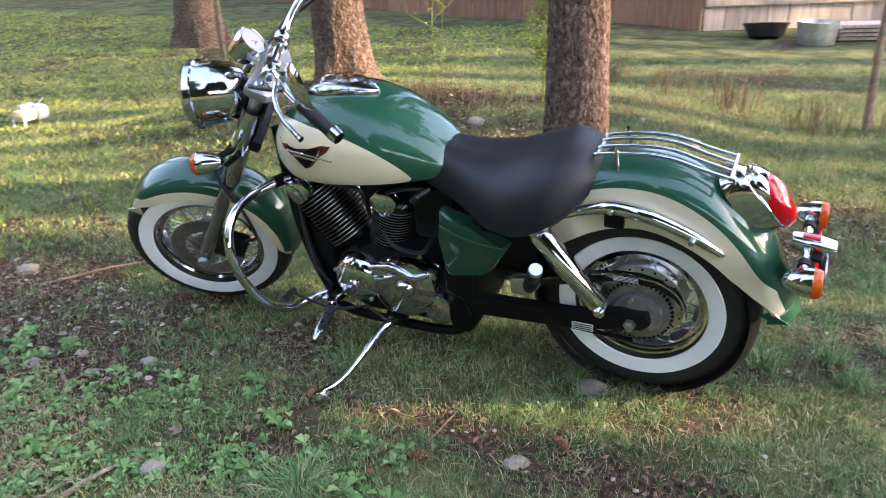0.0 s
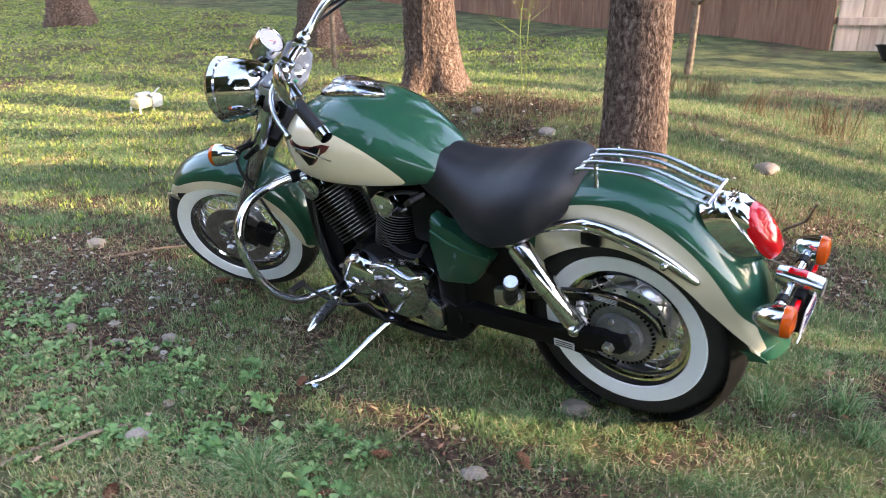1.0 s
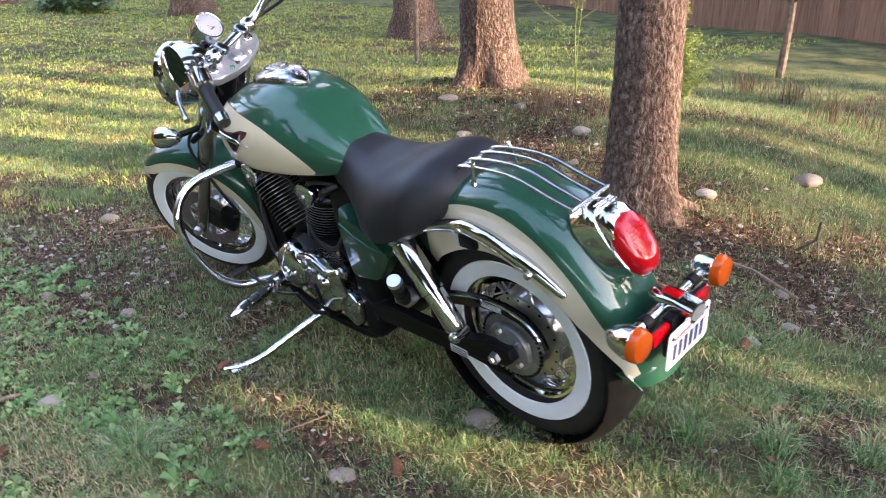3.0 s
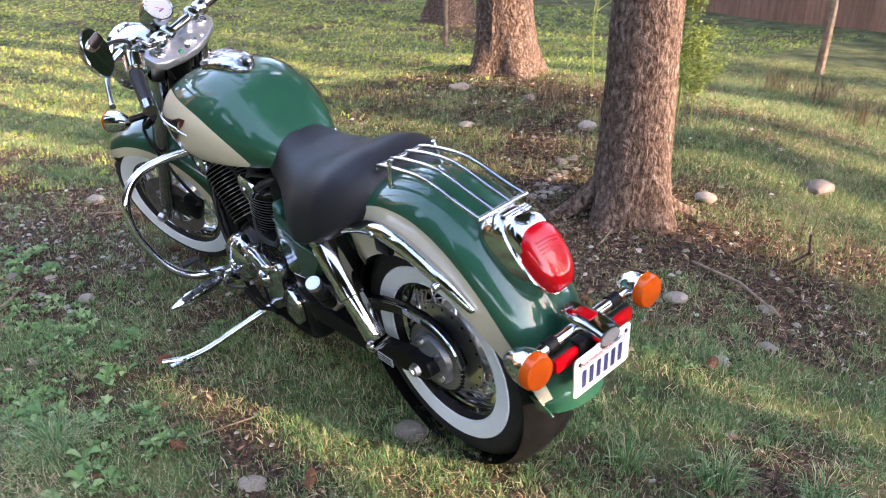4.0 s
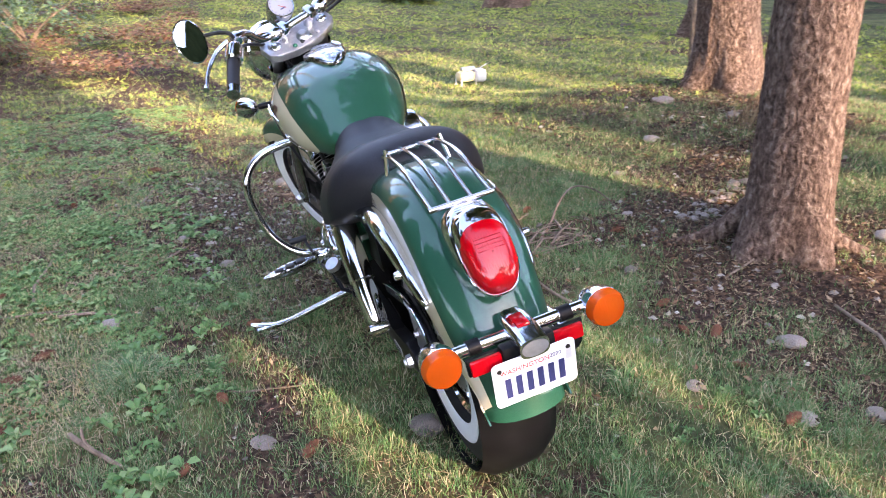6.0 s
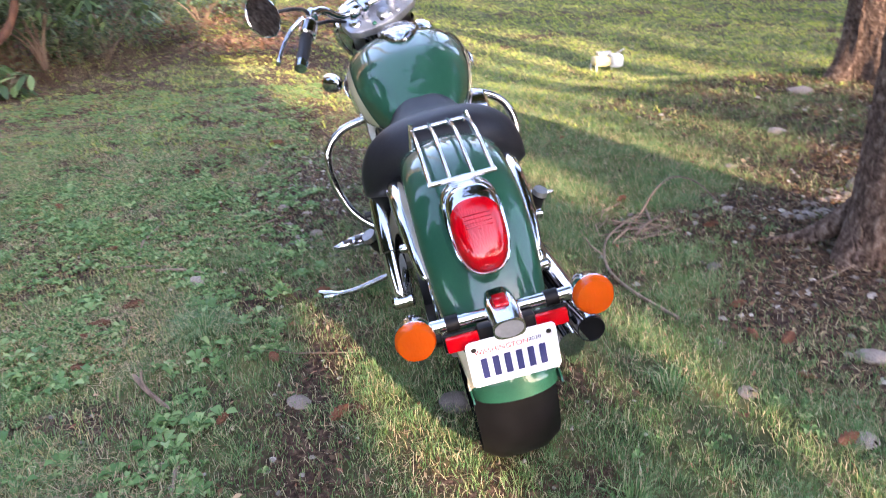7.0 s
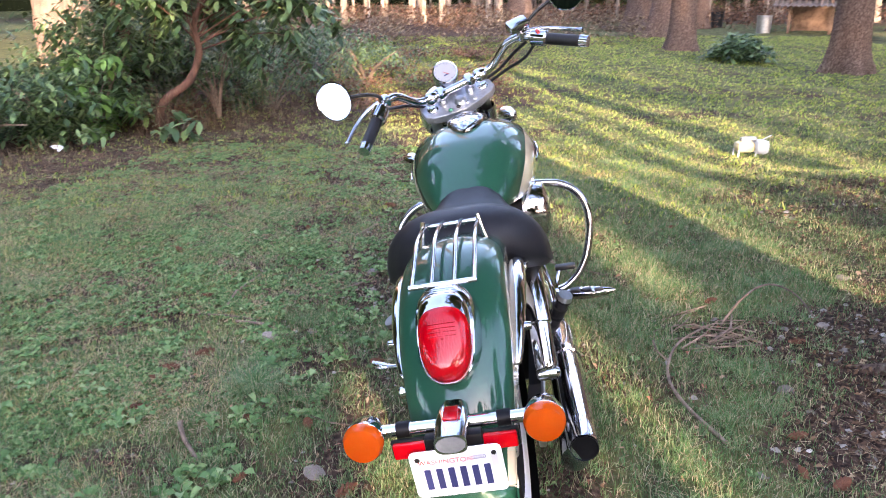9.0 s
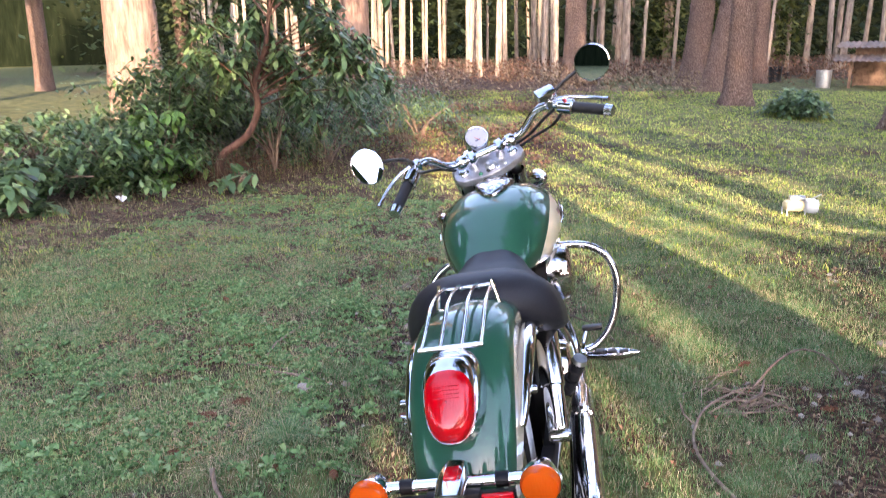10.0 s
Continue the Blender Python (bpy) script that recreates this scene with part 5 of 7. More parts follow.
yd1 = yd0 * math.cos(STEER) - nd0 * math.sin(STEER)
MS = Matrix(((nd1.x, yd1.x, kd.x, CW.x), (nd1.y, yd1.y, kd.y, CW.y), (nd1.z, yd1.z, kd.z, CW.z), (0, 0, 0, 1)))
KM = Matrix.Diagonal((K, K, K, 1))


def bp(name, bm, mat, parent=None, label="", smooth=True, steer=False):
    """A part of the motorcycle, drawn in its own upright measure (or in that of the turned fork)."""
    bmesh.ops.transform(bm, matrix=KM @ MS if steer else KM, verts=bm.verts[:])
    return part(name, bm, mat, parent or bike, label, smooth)


AX = Matrix.Rotation(radians(-90), 4, "X")      # z of a turned shape to +y


def axle(x, y, z):
    return Matrix.Translation((x, y, z)) @ AX


def wheel(name, cx, cz, R, w, wall0, wall1, rim, steer, spokes, label, hub=0.062, hub_y=0.055):
    c = axle(cx, 0, cz)
    root = bp(name, lathe([(rim - 0.028, -w * 0.52), (rim - 0.012, -w * 0.5), (rim - 0.006, -w * 0.62), (rim + 0.008, -w * 0.66), (rim + 0.006, -w * 0.5), (rim - 0.022, -w * 0.3), (rim - 0.03, 0), (rim - 0.022, w * 0.3), (rim + 0.006, w * 0.5), (rim + 0.008, w * 0.66), (rim - 0.006, w * 0.62), (rim - 0.012, w * 0.5), (rim - 0.028, w * 0.52), (rim - 0.04, w * 0.2), (rim - 0.044, 0), (rim - 0.04, -w * 0.2), (rim - 0.028, -w * 0.52)], c, 72), M_CHROME, None, label, True, steer)
    tp = [(rim + 0.002, -w * 0.62), (wall0, -w * 0.90), (wall0 + 0.004, -w * 0.93), (wall1, -w * 1.0), (R * 0.88, -w * 0.985), (R * 0.925, -w * 0.90), (R * 0.96, -w * 0.75), (R * 0.983, -w * 0.55), (R * 0.997, -w * 0.28), (R * 1.003, 0)]
    tp = tp + [(r, -h) for r, h in tp[-2::-1]]
    bp("tyre", lathe(tp, c, 96), M_RUBBER, root, "black rubber tyre with a whitewall", True, steer)
    for s in (1, -1):
        bp("whitewall", lathe([(wall0, s * w * 0.91), (wall0 + 0.004, s * (w * 0.945 + 0.002)), ((wall0 + wall1) / 2, s * (w * 0.975 + 0.003)), (wall1 - 0.004, s * (w * 1.0 + 0.003)), (wall1, s * w * 0.995)], c, 96), M_WALL, root, "clean white tyre sidewall", True, steer)
    bm = bmesh.new()
    for k in range(46):                     # tread grooves as raised lugs
        a = 2 * math.pi * k / 46
        for s in (1, -1):
            pts = [Matrix.Rotation(a + q * 0.1, 4, "Y") @ Vector((R * rr, s * w * h, 0)) for q, h, rr in ((0, 0.08, 1.002), (0.5, 0.3, 0.996), (1.3, 0.55, 0.983), (1.6, 0.78, 0.955))]
            tube([p + Vector((cx, 0, cz)) for p in pts], 0.0042, 4, bm)
    bp("tread", bm, M_BLACK, root, "", True, steer)
    sp = bmesh.new()
    tube([(0, 0, 0), (0, 0, 1)], 1.0, 6, sp)
    me = mesh_from(sp, "spoke", M_STEEL)
    full = (KM @ MS) if steer else KM
    for k in range(spokes):
        s = 1 if k % 2 else -1
        a = 2 * math.pi * (k // 2) / (spokes // 2) + (0.05 if s > 0 else 0)
        tw = 0.42 if (k // 2) % 2 else -0.42
        sw = tw * 2.2 if hub < 0.1 else tw * 0.9
        p = Vector((cx + hub * math.cos(a + sw), s * hub_y, cz + hub * math.sin(a + sw)))
        q = Vector((cx + (rim - 0.036) * math.cos(a), s * 0.012, cz + (rim - 0.036) * math.sin(a)))
        p, q = full @ p, full @ q
        ob = new("spoke", me)
        ob.parent = root
        d = q - p
        ob.matrix_local = Matrix.Translation(p) @ d.to_track_quat("Z", "Y").to_matrix().to_4x4() @ Matrix.Diagonal((0.0027, 0.0027, d.length, 1))
    bp("hub", lathe([(0.0, -0.085), (0.03, -0.085), (0.034, -0.06), (0.07, -0.058), (0.072, -0.048), (0.045, -0.04), (0.04, 0), (0.045, 0.04), (0.072, 0.048), (0.07, 0.058), (0.034, 0.06), (0.03, 0.085), (0, 0.085)], c, 32), M_STEEL, root, "satin alloy hub", True, steer)
    return root


# rear wheel
RX, RZ = 0.006, 0.347
rw = wheel("rear_wheel", RX, RZ, 0.343, 0.080, 0.212, 0.266, 0.207, False, 40, "chrome spoked rear wheel", 0.126, 0.045)
bp("hub_drum", lathe([(0.0, -0.075), (0.10, -0.075), (0.112, -0.06), (0.114, -0.05), (0.134, -0.048), (0.134, -0.042), (0.112, -0.036), (0.108, 0.0), (0.112, 0.036), (0.136, 0.040), (0.136, 0.047), (0.112, 0.052), (0.10, 0.056), (0.0, 0.056)], axle(RX, 0, RZ), 56), M_STEEL, rw, "polished alloy hub drum")
for k in range(20):
    a = 2 * math.pi * k / 20
    bp("spoke_head", lathe([(0.0, 0.0505), (0.0045, 0.0495), (0.005, 0.047)], axle(RX + 0.127 * math.cos(a), 0, RZ + 0.127 * math.sin(a)), 6), M_BLACK, rw)
# sprocket and its rim of holes
bp("sprocket", lathe([(0.02, 0.088), (0.100, 0.088), (0.105, 0.091), (0.105, 0.095), (0.100, 0.098), (0.02, 0.098)], axle(RX, 0, RZ), 64), M_GUARD, rw, "dark steel chain sprocket")
bm = bmesh.new()
for k in range(42):
    a = 2 * math.pi * k / 42
    block((0.107, 0, 0), (0.010, 0.008, 0.007), 0, Matrix.Translation((RX, 0.093, RZ)) @ Matrix.Rotation(a, 4, "Y"), bm)
bp("chain", bm, M_BLACK, rw, "black drive chain")
bp("sprocket_carrier", lathe([(0.0, 0.128), (0.03, 0.128), (0.045, 0.122), (0.074, 0.116), (0.080, 0.10), (0.0, 0.098)], axle(RX, 0, RZ), 40), M_GUARD, rw, "cast alloy carrier")
for k in range(5):
    a = 2 * math.pi * k / 5
    bp("bolt", lathe([(0, 0.13), (0.009, 0.13), (0.010, 0.118)], axle(RX + 0.06 * math.cos(a), 0, RZ + 0.06 * math.sin(a)), 6), M_STEEL, rw)
# front wheel, in the measure of the fork
fw = wheel("front_wheel", 0, 0, 0.338, 0.062, 0.226, 0.284, 0.222, True, 40, "chrome spoked front wheel")
M_DISC = varied("worn_disc_steel", [(0.3, (0.17, 0.15, 0.14)), (0.7, (0.30, 0.27, 0.25))], 30.0, 0.4, 4, 0.05, 0.001, metal=0.7)
bp("brake_disc", lathe([(0.092, 0.062), (0.15, 0.062), (0.152, 0.066), (0.15, 0.070), (0.092, 0.070), (0.092, 0.062)], axle(0, 0, 0), 56), M_DISC, fw, "worn grey brake disc", True, True)
for k in range(6):
    a = 2 * math.pi * k / 6
    bp("disc_arm", tube([(0.04 * math.cos(a), 0.062, 0.04 * math.sin(a)), (0.098 * math.cos(a + 0.2), 0.066, 0.098 * math.sin(a + 0.2))], [0.014, 0.010], 8), M_DISC, fw, "", True, True)
bp("disc_carrier", lathe([(0.0, 0.07), (0.03, 0.07), (0.05, 0.066), (0.052, 0.058)], axle(0, 0, 0), 40), M_DISC, fw, "", True, True)
bp("brake_caliper", block((-0.105, 0.075, 0.085), (0.085, 0.05, 0.11), 0.016), M_BLACK, None, "black brake caliper", True, True)
bp("caliper_bracket", block((-0.05, 0.088, 0.06), (0.09, 0.02, 0.1), 0.008), M_DARKMETAL, None, "", True, True)

# front fork
for s in (1, -1):
    lower = bp("fork_leg", lathe([(0.0, -0.035), (0.02, -0.035), (0.026, -0.02), (0.028, 0.05), (0.028, 0.42), (0.031, 0.43), (0.031, 0.45), (0.026, 0.455)], Matrix.Translation((0.0, s * 0.112, 0)), 24), M_CHROME, None, "polished fork leg", True, True)
    bp("axle_clamp", lathe([(0.0, -0.02), (0.018, -0.018), (0.022, 0.0), (0.0, 0.002)], axle(0, s * 0.145, 0) @ Matrix.Rotation(radians(180 if s > 0 else 0), 4, "X"), 18), M_STEEL, lower, "", True, True)
    bp("fork_cover", lathe([(0.033, 0.44), (0.036, 0.45), (0.036, 0.78), (0.033, 0.80)], Matrix.Translation((0.0, s * 0.112, 0)), 24), M_CHROME, lower, "chrome fork cover", True, True)
    bp("fork_tube", lathe([(0.022, 0.42), (0.022, 0.9), (0.024, 0.905), (0.018, 0.918), (0.0, 0.918)], Matrix.Translation((0.0, s * 0.112, 0)), 20), M_STEEL, lower, "", True, True)
bp("lower_yoke", block((-0.02, 0, 0.66), (0.09, 0.27, 0.05), 0.012), M_BLACK, None, "", True, True)
yoke = bmesh.new()
out = [(0.045, 0.10), (0.05, 0.14), (0.03, 0.155), (-0.03, 0.155), (-0.055, 0.13), (-0.075, 0.06), (-0.085, 0.0)]
out = out + [(x, -y) for x, y in out[-2::-1]] + [(0.03, -0.03), (0.03, 0.03)]
a = [yoke.verts.new((x, y, 0.872)) for x, y in out]
b = [yoke.verts.new((x, y, 0.905)) for x, y in out]
yoke.faces.new(a)
yoke.faces.new(b[::-1])
for i in range(len(out)):
    yoke.faces.new((a[i], b[i], b[(i + 1) % len(out)], a[(i + 1) % len(out)]))
bmesh.ops.bevel(yoke, geom=yoke.edges[:], offset=0.006, segments=2, affect="EDGES", profile=0.5)
yk = bp("upper_yoke", yoke, M_SILVER, None, "silver cast upper fork yoke", True, True)
for y, r, mt in ((0.112, 0.022, M_CHROME), (-0.112, 0.022, M_CHROME), (0.0, 0.026, M_STEEL)):
    bp("cap_nut", lathe([(r, 0.90), (r, 0.912), (r * 0.7, 0.918), (r * 0.6, 0.926), (0, 0.926)], Matrix.Translation((-0.01 if y else -0.035, y, 0)), 18), mt, yk, "", True, True)
for y, mt in ((0.055, M_GREENLAMP), (-0.055, M_STEEL), (0.02, M_DARKMETAL), (-0.02, M_CHROME)):
    bp("warning_lamp", lathe([(0.009, 0.904), (0.009, 0.909), (0.006, 0.912), (0, 0.912)], Matrix.Translation((-0.055, y, 0)), 12), mt, yk, "", True, True)
for s in (1, -1):
    riser = bp("handlebar_riser", tube([(0.005, s * 0.062, 0.90), (0.0, s * 0.062, 0.935), (-0.012, s * 0.062, 0.962)], [0.021, 0.017, 0.022], 14, steps=3), M_CHROME, None, "chrome handlebar riser", True, True)
    bp("bar_clamp", block((-0.012, s * 0.062, 0.968), (0.052, 0.034, 0.034), 0.009), M_CHROME, riser, "", True, True)
    bp("bar_collar", lathe([(0.0, -0.024), (0.022, -0.022), (0.028, -0.01), (0.028, 0.01), (0.022, 0.022), (0.0, 0.024)], axle(-0.012, s * 0.108, 0.965), 20), M_CHROME, riser, "", True, True)
bar = [(-0.012, 0.0, 0.965), (-0.012, 0.10, 0.965), (-0.015, 0.17, 0.985), (-0.03, 0.235, 1.06), (-0.06, 0.29, 1.085), (-0.12, 0.35, 1.082), (-0.185, 0.40, 1.085), (-0.25, 0.45, 1.09)]
bar = [(x, -y, z) for x, y, z in bar[:0:-1]] + bar
hb = bp("handlebar", tube(bar, 0.0155, 14, steps=5), M_CHROME, None, "wide swept-back chrome handlebar", True, True)
turn = (bike.matrix_world.to_3x3() @ MS.to_3x3()).inverted()
MIR = {1: Matrix.Translation((-0.105, 0.475, 1.222)) @ (turn @ Vector((-0.65, -0.70, 0.325))).to_track_quat("Z", "Y").to_matrix().to_4x4(),
       -1: Matrix.Translation((-0.105, -0.475, 1.222)) @ Matrix.Rotation(radians(-47), 4, "Y") @ Matrix.Rotation(radians(-34), 4, "X")}
for s in (1, -1):
    g = bp("grip", tube([(-0.135, s * 0.363, 1.082), (-0.185, s * 0.402, 1.085), (-0.243, s * 0.446, 1.09)], 0.0215, 18), M_GRIP, hb, "black rubber grip", True, True)
    bp("grip_end", tube([(-0.238, s * 0.442, 1.0895), (-0.262, s * 0.4605, 1.091)], [0.0235, 0.021], 18), M_CHROME, g, "chrome ringed grip end", True, True)
    bp("switch_box", tube([(-0.085, s * 0.318, 1.082), (-0.09, s * 0.322, 1.083), (-0.13, s * 0.356, 1.083), (-0.135, s * 0.36, 1.083)], [0.022, 0.031, 0.031, 0.024], 16), M_CHROME, hb, "chrome switch housing", True, True)
    bp("lever_mount", block((-0.062, s * 0.292, 1.092), (0.036, 0.036, 0.045), 0.01), M_CHROME, hb, "", True, True)
    bp("lever", tube([(-0.045, s * 0.315, 1.085), (-0.052, s * 0.37, 1.076), (-0.09, s * 0.435, 1.066), (-0.145, s * 0.485, 1.066), (-0.16, s * 0.498, 1.068)], [0.010, 0.008, 0.0075, 0.0075, 0.010], 10, steps=4), M_CHROME, hb, "polished control lever", True, True)
    mir = bp("mirror", lathe([(0.0, -0.028), (0.03, -0.026), (0.055, -0.014), (0.068, 0.0), (0.070, 0.006), (0.066, 0.008)], MIR[s], 40), M_CHROME, hb, "round chrome mirror", True, True)
    bp("mirror_glass", lathe([(0.0, 0.0065), (0.0655, 0.0065)], MIR[s], 40), M_MIRROR, mir, "mirror glass", True, True)
    bp("mirror_stem", tube([(-0.07, s * 0.30, 1.10), (-0.068, s * 0.315, 1.135), (-0.062, s * 0.36, 1.16), (-0.07, s * 0.43, 1.19), (-0.082, s * 0.47, 1.215)], 0.0065, 10, steps=4), M_DARKMETAL, mir, "", True, True)
bp("brake_reservoir", block((-0.05, -0.285, 1.135), (0.055, 0.08, 0.036), 0.009), M_CHROME, hb, "chrome brake fluid reservoir", True, True)
bp("kill_switch", block((-0.112, -0.335, 1.115), (0.018, 0.014, 0.012), 0.003), M_REDINK, hb, "red switch", True, True)
for s, pts in ((-1, [(-0.07, -0.30, 1.06), (-0.02, -0.27, 1.0), (0.01, -0.2, 0.93), (0.03, -0.10, 0.88), (0.0, -0.04, 0.78)]), (-1, [(-0.09, -0.33, 1.055), (-0.03, -0.30, 0.96), (0.02, -0.22, 0.90), (0.03, -0.12, 0.85), (-0.02, -0.05, 0.74)]), (1, [(-0.07, 0.30, 1.06), (-0.01, 0.25, 1.0), (0.03, 0.18, 0.94), (0.03, 0.09, 0.86), (-0.02, 0.05, 0.75)])):
    bp("control_cable", tube(pts, 0.0065, 8, steps=5), M_GRIP, hb, "black control cable", True, True)
# gauge
GM = Matrix.Translation((0.075, 0.0, 0.985)) @ Matrix.Rotation(radians(-22), 4, "Y")
ga = bp("speedometer", lathe([(0.0, -0.09), (0.03, -0.088), (0.045, -0.075), (0.051, -0.04), (0.052, -0.004), (0.050, 0.004), (0.046, 0.003)], GM, 40), M_CHROME, None, "round chrome speedometer", True, True)
bp("dial", lathe([(0.0, 0.0), (0.047, 0.0)], GM, 40), M_WHITEDIAL, ga, "white dial", True, True)
dm = bmesh.new()
for k in range(13):
    a = radians(-130 + k * 260 / 12)
    block((0.0, 0.040, 0.0012), (0.0016, 0.005, 0.0006), 0, GM @ Matrix.Rotation(a, 4, "Z"), dm)
block((0, -0.014, 0.0012), (0.022, 0.005, 0.0006), 0, GM @ Matrix.Rotation(radians(-90), 4, "Z"), dm)
bp("dial_marks", dm, M_INK, ga, "", False, True)
bp("needle", block((0.004, 0.006, 0.0015), (0.002, 0.03, 0.0008), 0, GM @ Matrix.Rotation(radians(130), 4, "Z")), M_REDINK, ga, "", False, True)
bp("gauge_stay", tube([(0.06, 0, 0.9), (0.065, 0, 0.86)], 0.014, 10), M_CHROME, ga, "", True, True)
# headlight
HM = Matrix.Translation((0.135, 0.0, 0.728)) @ Matrix.Rotation(radians(123), 4, "Y")
hl = bp("headlight", lathe([(0.0, -0.125), (0.035, -0.12), (0.07, -0.10), (0.098, -0.06), (0.110, 0.0), (0.113, 0.05), (0.120, 0.054), (0.123, 0.075), (0.112, 0.09)], HM, 48), M_CHROME, None, "round chrome headlight", True, True)
bp("lens", lathe([(0.112, 0.085), (0.08, 0.105), (0.04, 0.113), (0.0, 0.115)], HM, 40), M_GLASS, hl, "clear headlight lens", True, True)
bp("reflector", lathe([(0.1, 0.085), (0.07, 0.03), (0.0, 0.0)], HM, 40), M_CHROME, hl, "", True, True)
bp("headlight_bracket", block((0.03, 0, 0.70), (0.12, 0.05, 0.03), 0.008), M_CHROME, hl, "", True, True)
# front signals
for s in (1, -1):
    F = Matrix.Translation((0.10, s * 0.235, 0.60)) @ Matrix.Rotation(radians(123), 4, "Y")
    fs = bp("turn_signal", lathe([(0.0, -0.075), (0.015, -0.07), (0.03, -0.045), (0.039, -0.01), (0.041, 0.012), (0.038, 0.014)], F, 32), M_CHROME, None, "chrome bullet turn signal", True, True)
    bp("lens", lathe([(0.0405, 0.012), (0.040, 0.024), (0.034, 0.032), (0.0, 0.036)], F, 32), M_AMBER, fs, "amber lens", True, True)
    bp("stalk", tube([(0.03, s * 0.12, 0.60), (0.07, s * 0.2, 0.60)], 0.012, 12), M_BLACK, fs, "", True, True)
bp("cross_stay", tube([(0.03, -0.13, 0.60), (0.03, 0.13, 0.60)], 0.012, 10), M_CHROME, None, "", True, True)


def fender(name, th0, th1, rt, rl, rc, wd, c, steer, label, crown=0.05, n=60, cream_end=400):
    """A mudguard: a rounded shell over the wheel whose sides run down to rl; below rc the sides are cream."""
    def point(th, side, u):
        a = radians(th)
        top, low, w = lerp(th, rt), lerp(th, rl), lerp(th, wd)
        edge = top - lerp(th, [(0, crown), (400, crown)])
        if u <= 1:                                   # side, from the lower edge to the shoulder
            r, y = low + (edge - low) * u, w * (1.0 - 0.02 * u)
        else:                                        # shoulder to the crown line
            q = (u - 1) * math.pi / 2
            r, y = edge + (top - edge) * math.sin(q), w * 0.98 * math.cos(q)
        return Vector((c[0] + r * math.cos(a), side * y, c[1] + r * math.sin(a)))

    ths = [th0 + (th1 - th0) * i / n for i in range(n + 1)]
    green = bmesh.new()
    rows = []
    for th in ths:
        low, edge = lerp(th, rl), lerp(th, rt) - crown
        cu = min(max((lerp(th, rc) - low) / max(edge - low, 0.004), 0.0), 1.35) 
        us = [cu + (2 - cu) * i / 12 for i in range(13)]
        rows.append([point(th, 1, u) for u in us] + [point(th, -1, u) for u in us[-2::-1]])
    ring_faces(green, rows, False)
    bmesh.ops.recalc_face_normals(green, faces=green.faces[:])
    bmesh.ops.solidify(green, geom=green.faces[:], thickness=0.004)
    fd = bp(name, green, M_GREEN, None, label, True, steer)
    if cream_end:
        for s in (1, -1):
            cb = bmesh.new()
            rows = []
            for th in [q for q in ths if q <= cream_end]:
                low, edge = lerp(th, rl), lerp(th, rt) - crown
                cu = min(max((lerp(th, rc) - low) / max(edge - low, 0.004), 0.004), 1.35)
                rows.append([point(th, s, cu * i / 8) for i in range(9)])
            ring_faces(cb, rows, False)
            bmesh.ops.recalc_face_normals(cb, faces=cb.faces[:])
            bmesh.ops.solidify(cb, geom=cb.faces[:], thickness=0.004)
            bp("fender_panel", cb, M_CREAM, fd, "cream painted side panel", True, steer)
    return fd


fender("front_fender", 12, 158, [(12, 0.352), (40, 0.385), (90, 0.392), (130, 0.385), (158, 0.372)], [(12, 0.345), (18, 0.33), (35, 0.292), (90, 0.285), (135, 0.29), (150, 0.305), (158, 0.33)], [(12, 0.346), (20, 0.342), (45, 0.33), (90, 0.325), (130, 0.325), (150, 0.325), (158, 0.335)], [(12, 0.06), (22, 0.085), (40, 0.098), (150, 0.098), (158, 0.08)], (0, 0), True, "deep green front fender with cream sides", 0.045)
fender("rear_fender", 38, 173.5, [(38, 0.49), (60, 0.515), (90, 0.513), (110, 0.498), (136, 0.462), (160, 0.452), (170, 0.463), (176, 0.472)], [(38, 0.33), (60, 0.325), (90, 0.328), (117, 0.32), (142, 0.325), (150, 0.338), (158, 0.356), (164, 0.380), (169, 0.412), (173.5, 0.440)], [(38, 0.36), (48, 0.40), (58, 0.448), (75, 0.462), (92, 0.457), (118, 0.428), (147, 0.398), (156, 0.404), (164, 0.412), (168, 0.416), (170.5, 0.422), (173.5, 0.430)], [(38, 0.10), (55, 0.125), (120, 0.132), (150, 0.118), (166, 0.102), (176, 0.096)], (RX, 0.345), False, "long green rear fender with cream sides", 0.06, 80, 170.6)

# fuel tank
T_TOP = [(0.60, 0.795), (0.66, 0.85), (0.75, 0.915), (0.86, 0.972), (1.0, 1.0), (1.12, 0.99), (1.2, 0.955), (1.245, 0.90)]
T_BOT = [(0.60, 0.755), (0.66, 0.745), (0.76, 0.732), (1.02, 0.715), (1.15, 0.725), (1.22, 0.76), (1.245, 0.82)]
T_W = [(0.60, 0.06), (0.64, 0.11), (0.70, 0.145), (0.78, 0.178), (0.87, 0.205), (0.96, 0.22), (1.06, 0.230), (1.14, 0.226), (1.20, 0.20), (1.23, 0.165), (1.245, 0.12)]


def tank_point(x, side, v):
    """v: -1 at the lower edge, 1 at the crown."""
    top, bot, w = lerp(x, T_TOP), lerp(x, T_BOT), lerp(x, T_W)
    mid = bot + (top - bot) * 0.47
    if v < 0:
        a = -v * math.pi / 2
        return Vector((x, side * w * (0.66 + 0.34 * math.cos(a) ** 0.7), mid - (mid - bot) * math.sin(a)))
    a = v * math.pi / 2
    return Vector((x, side * w * math.cos(a) ** 0.72, mid + (top - mid) * math.sin(a) ** 1.1))


def tank_at(x, side, z):
    lo, hi = -1.0, 1.0
    for _ in range(24):
        m = (lo + hi) / 2
        if tank_point(x, side, m).z < z:
            lo = m
        else:
            hi = m
    return (lo + hi) / 2


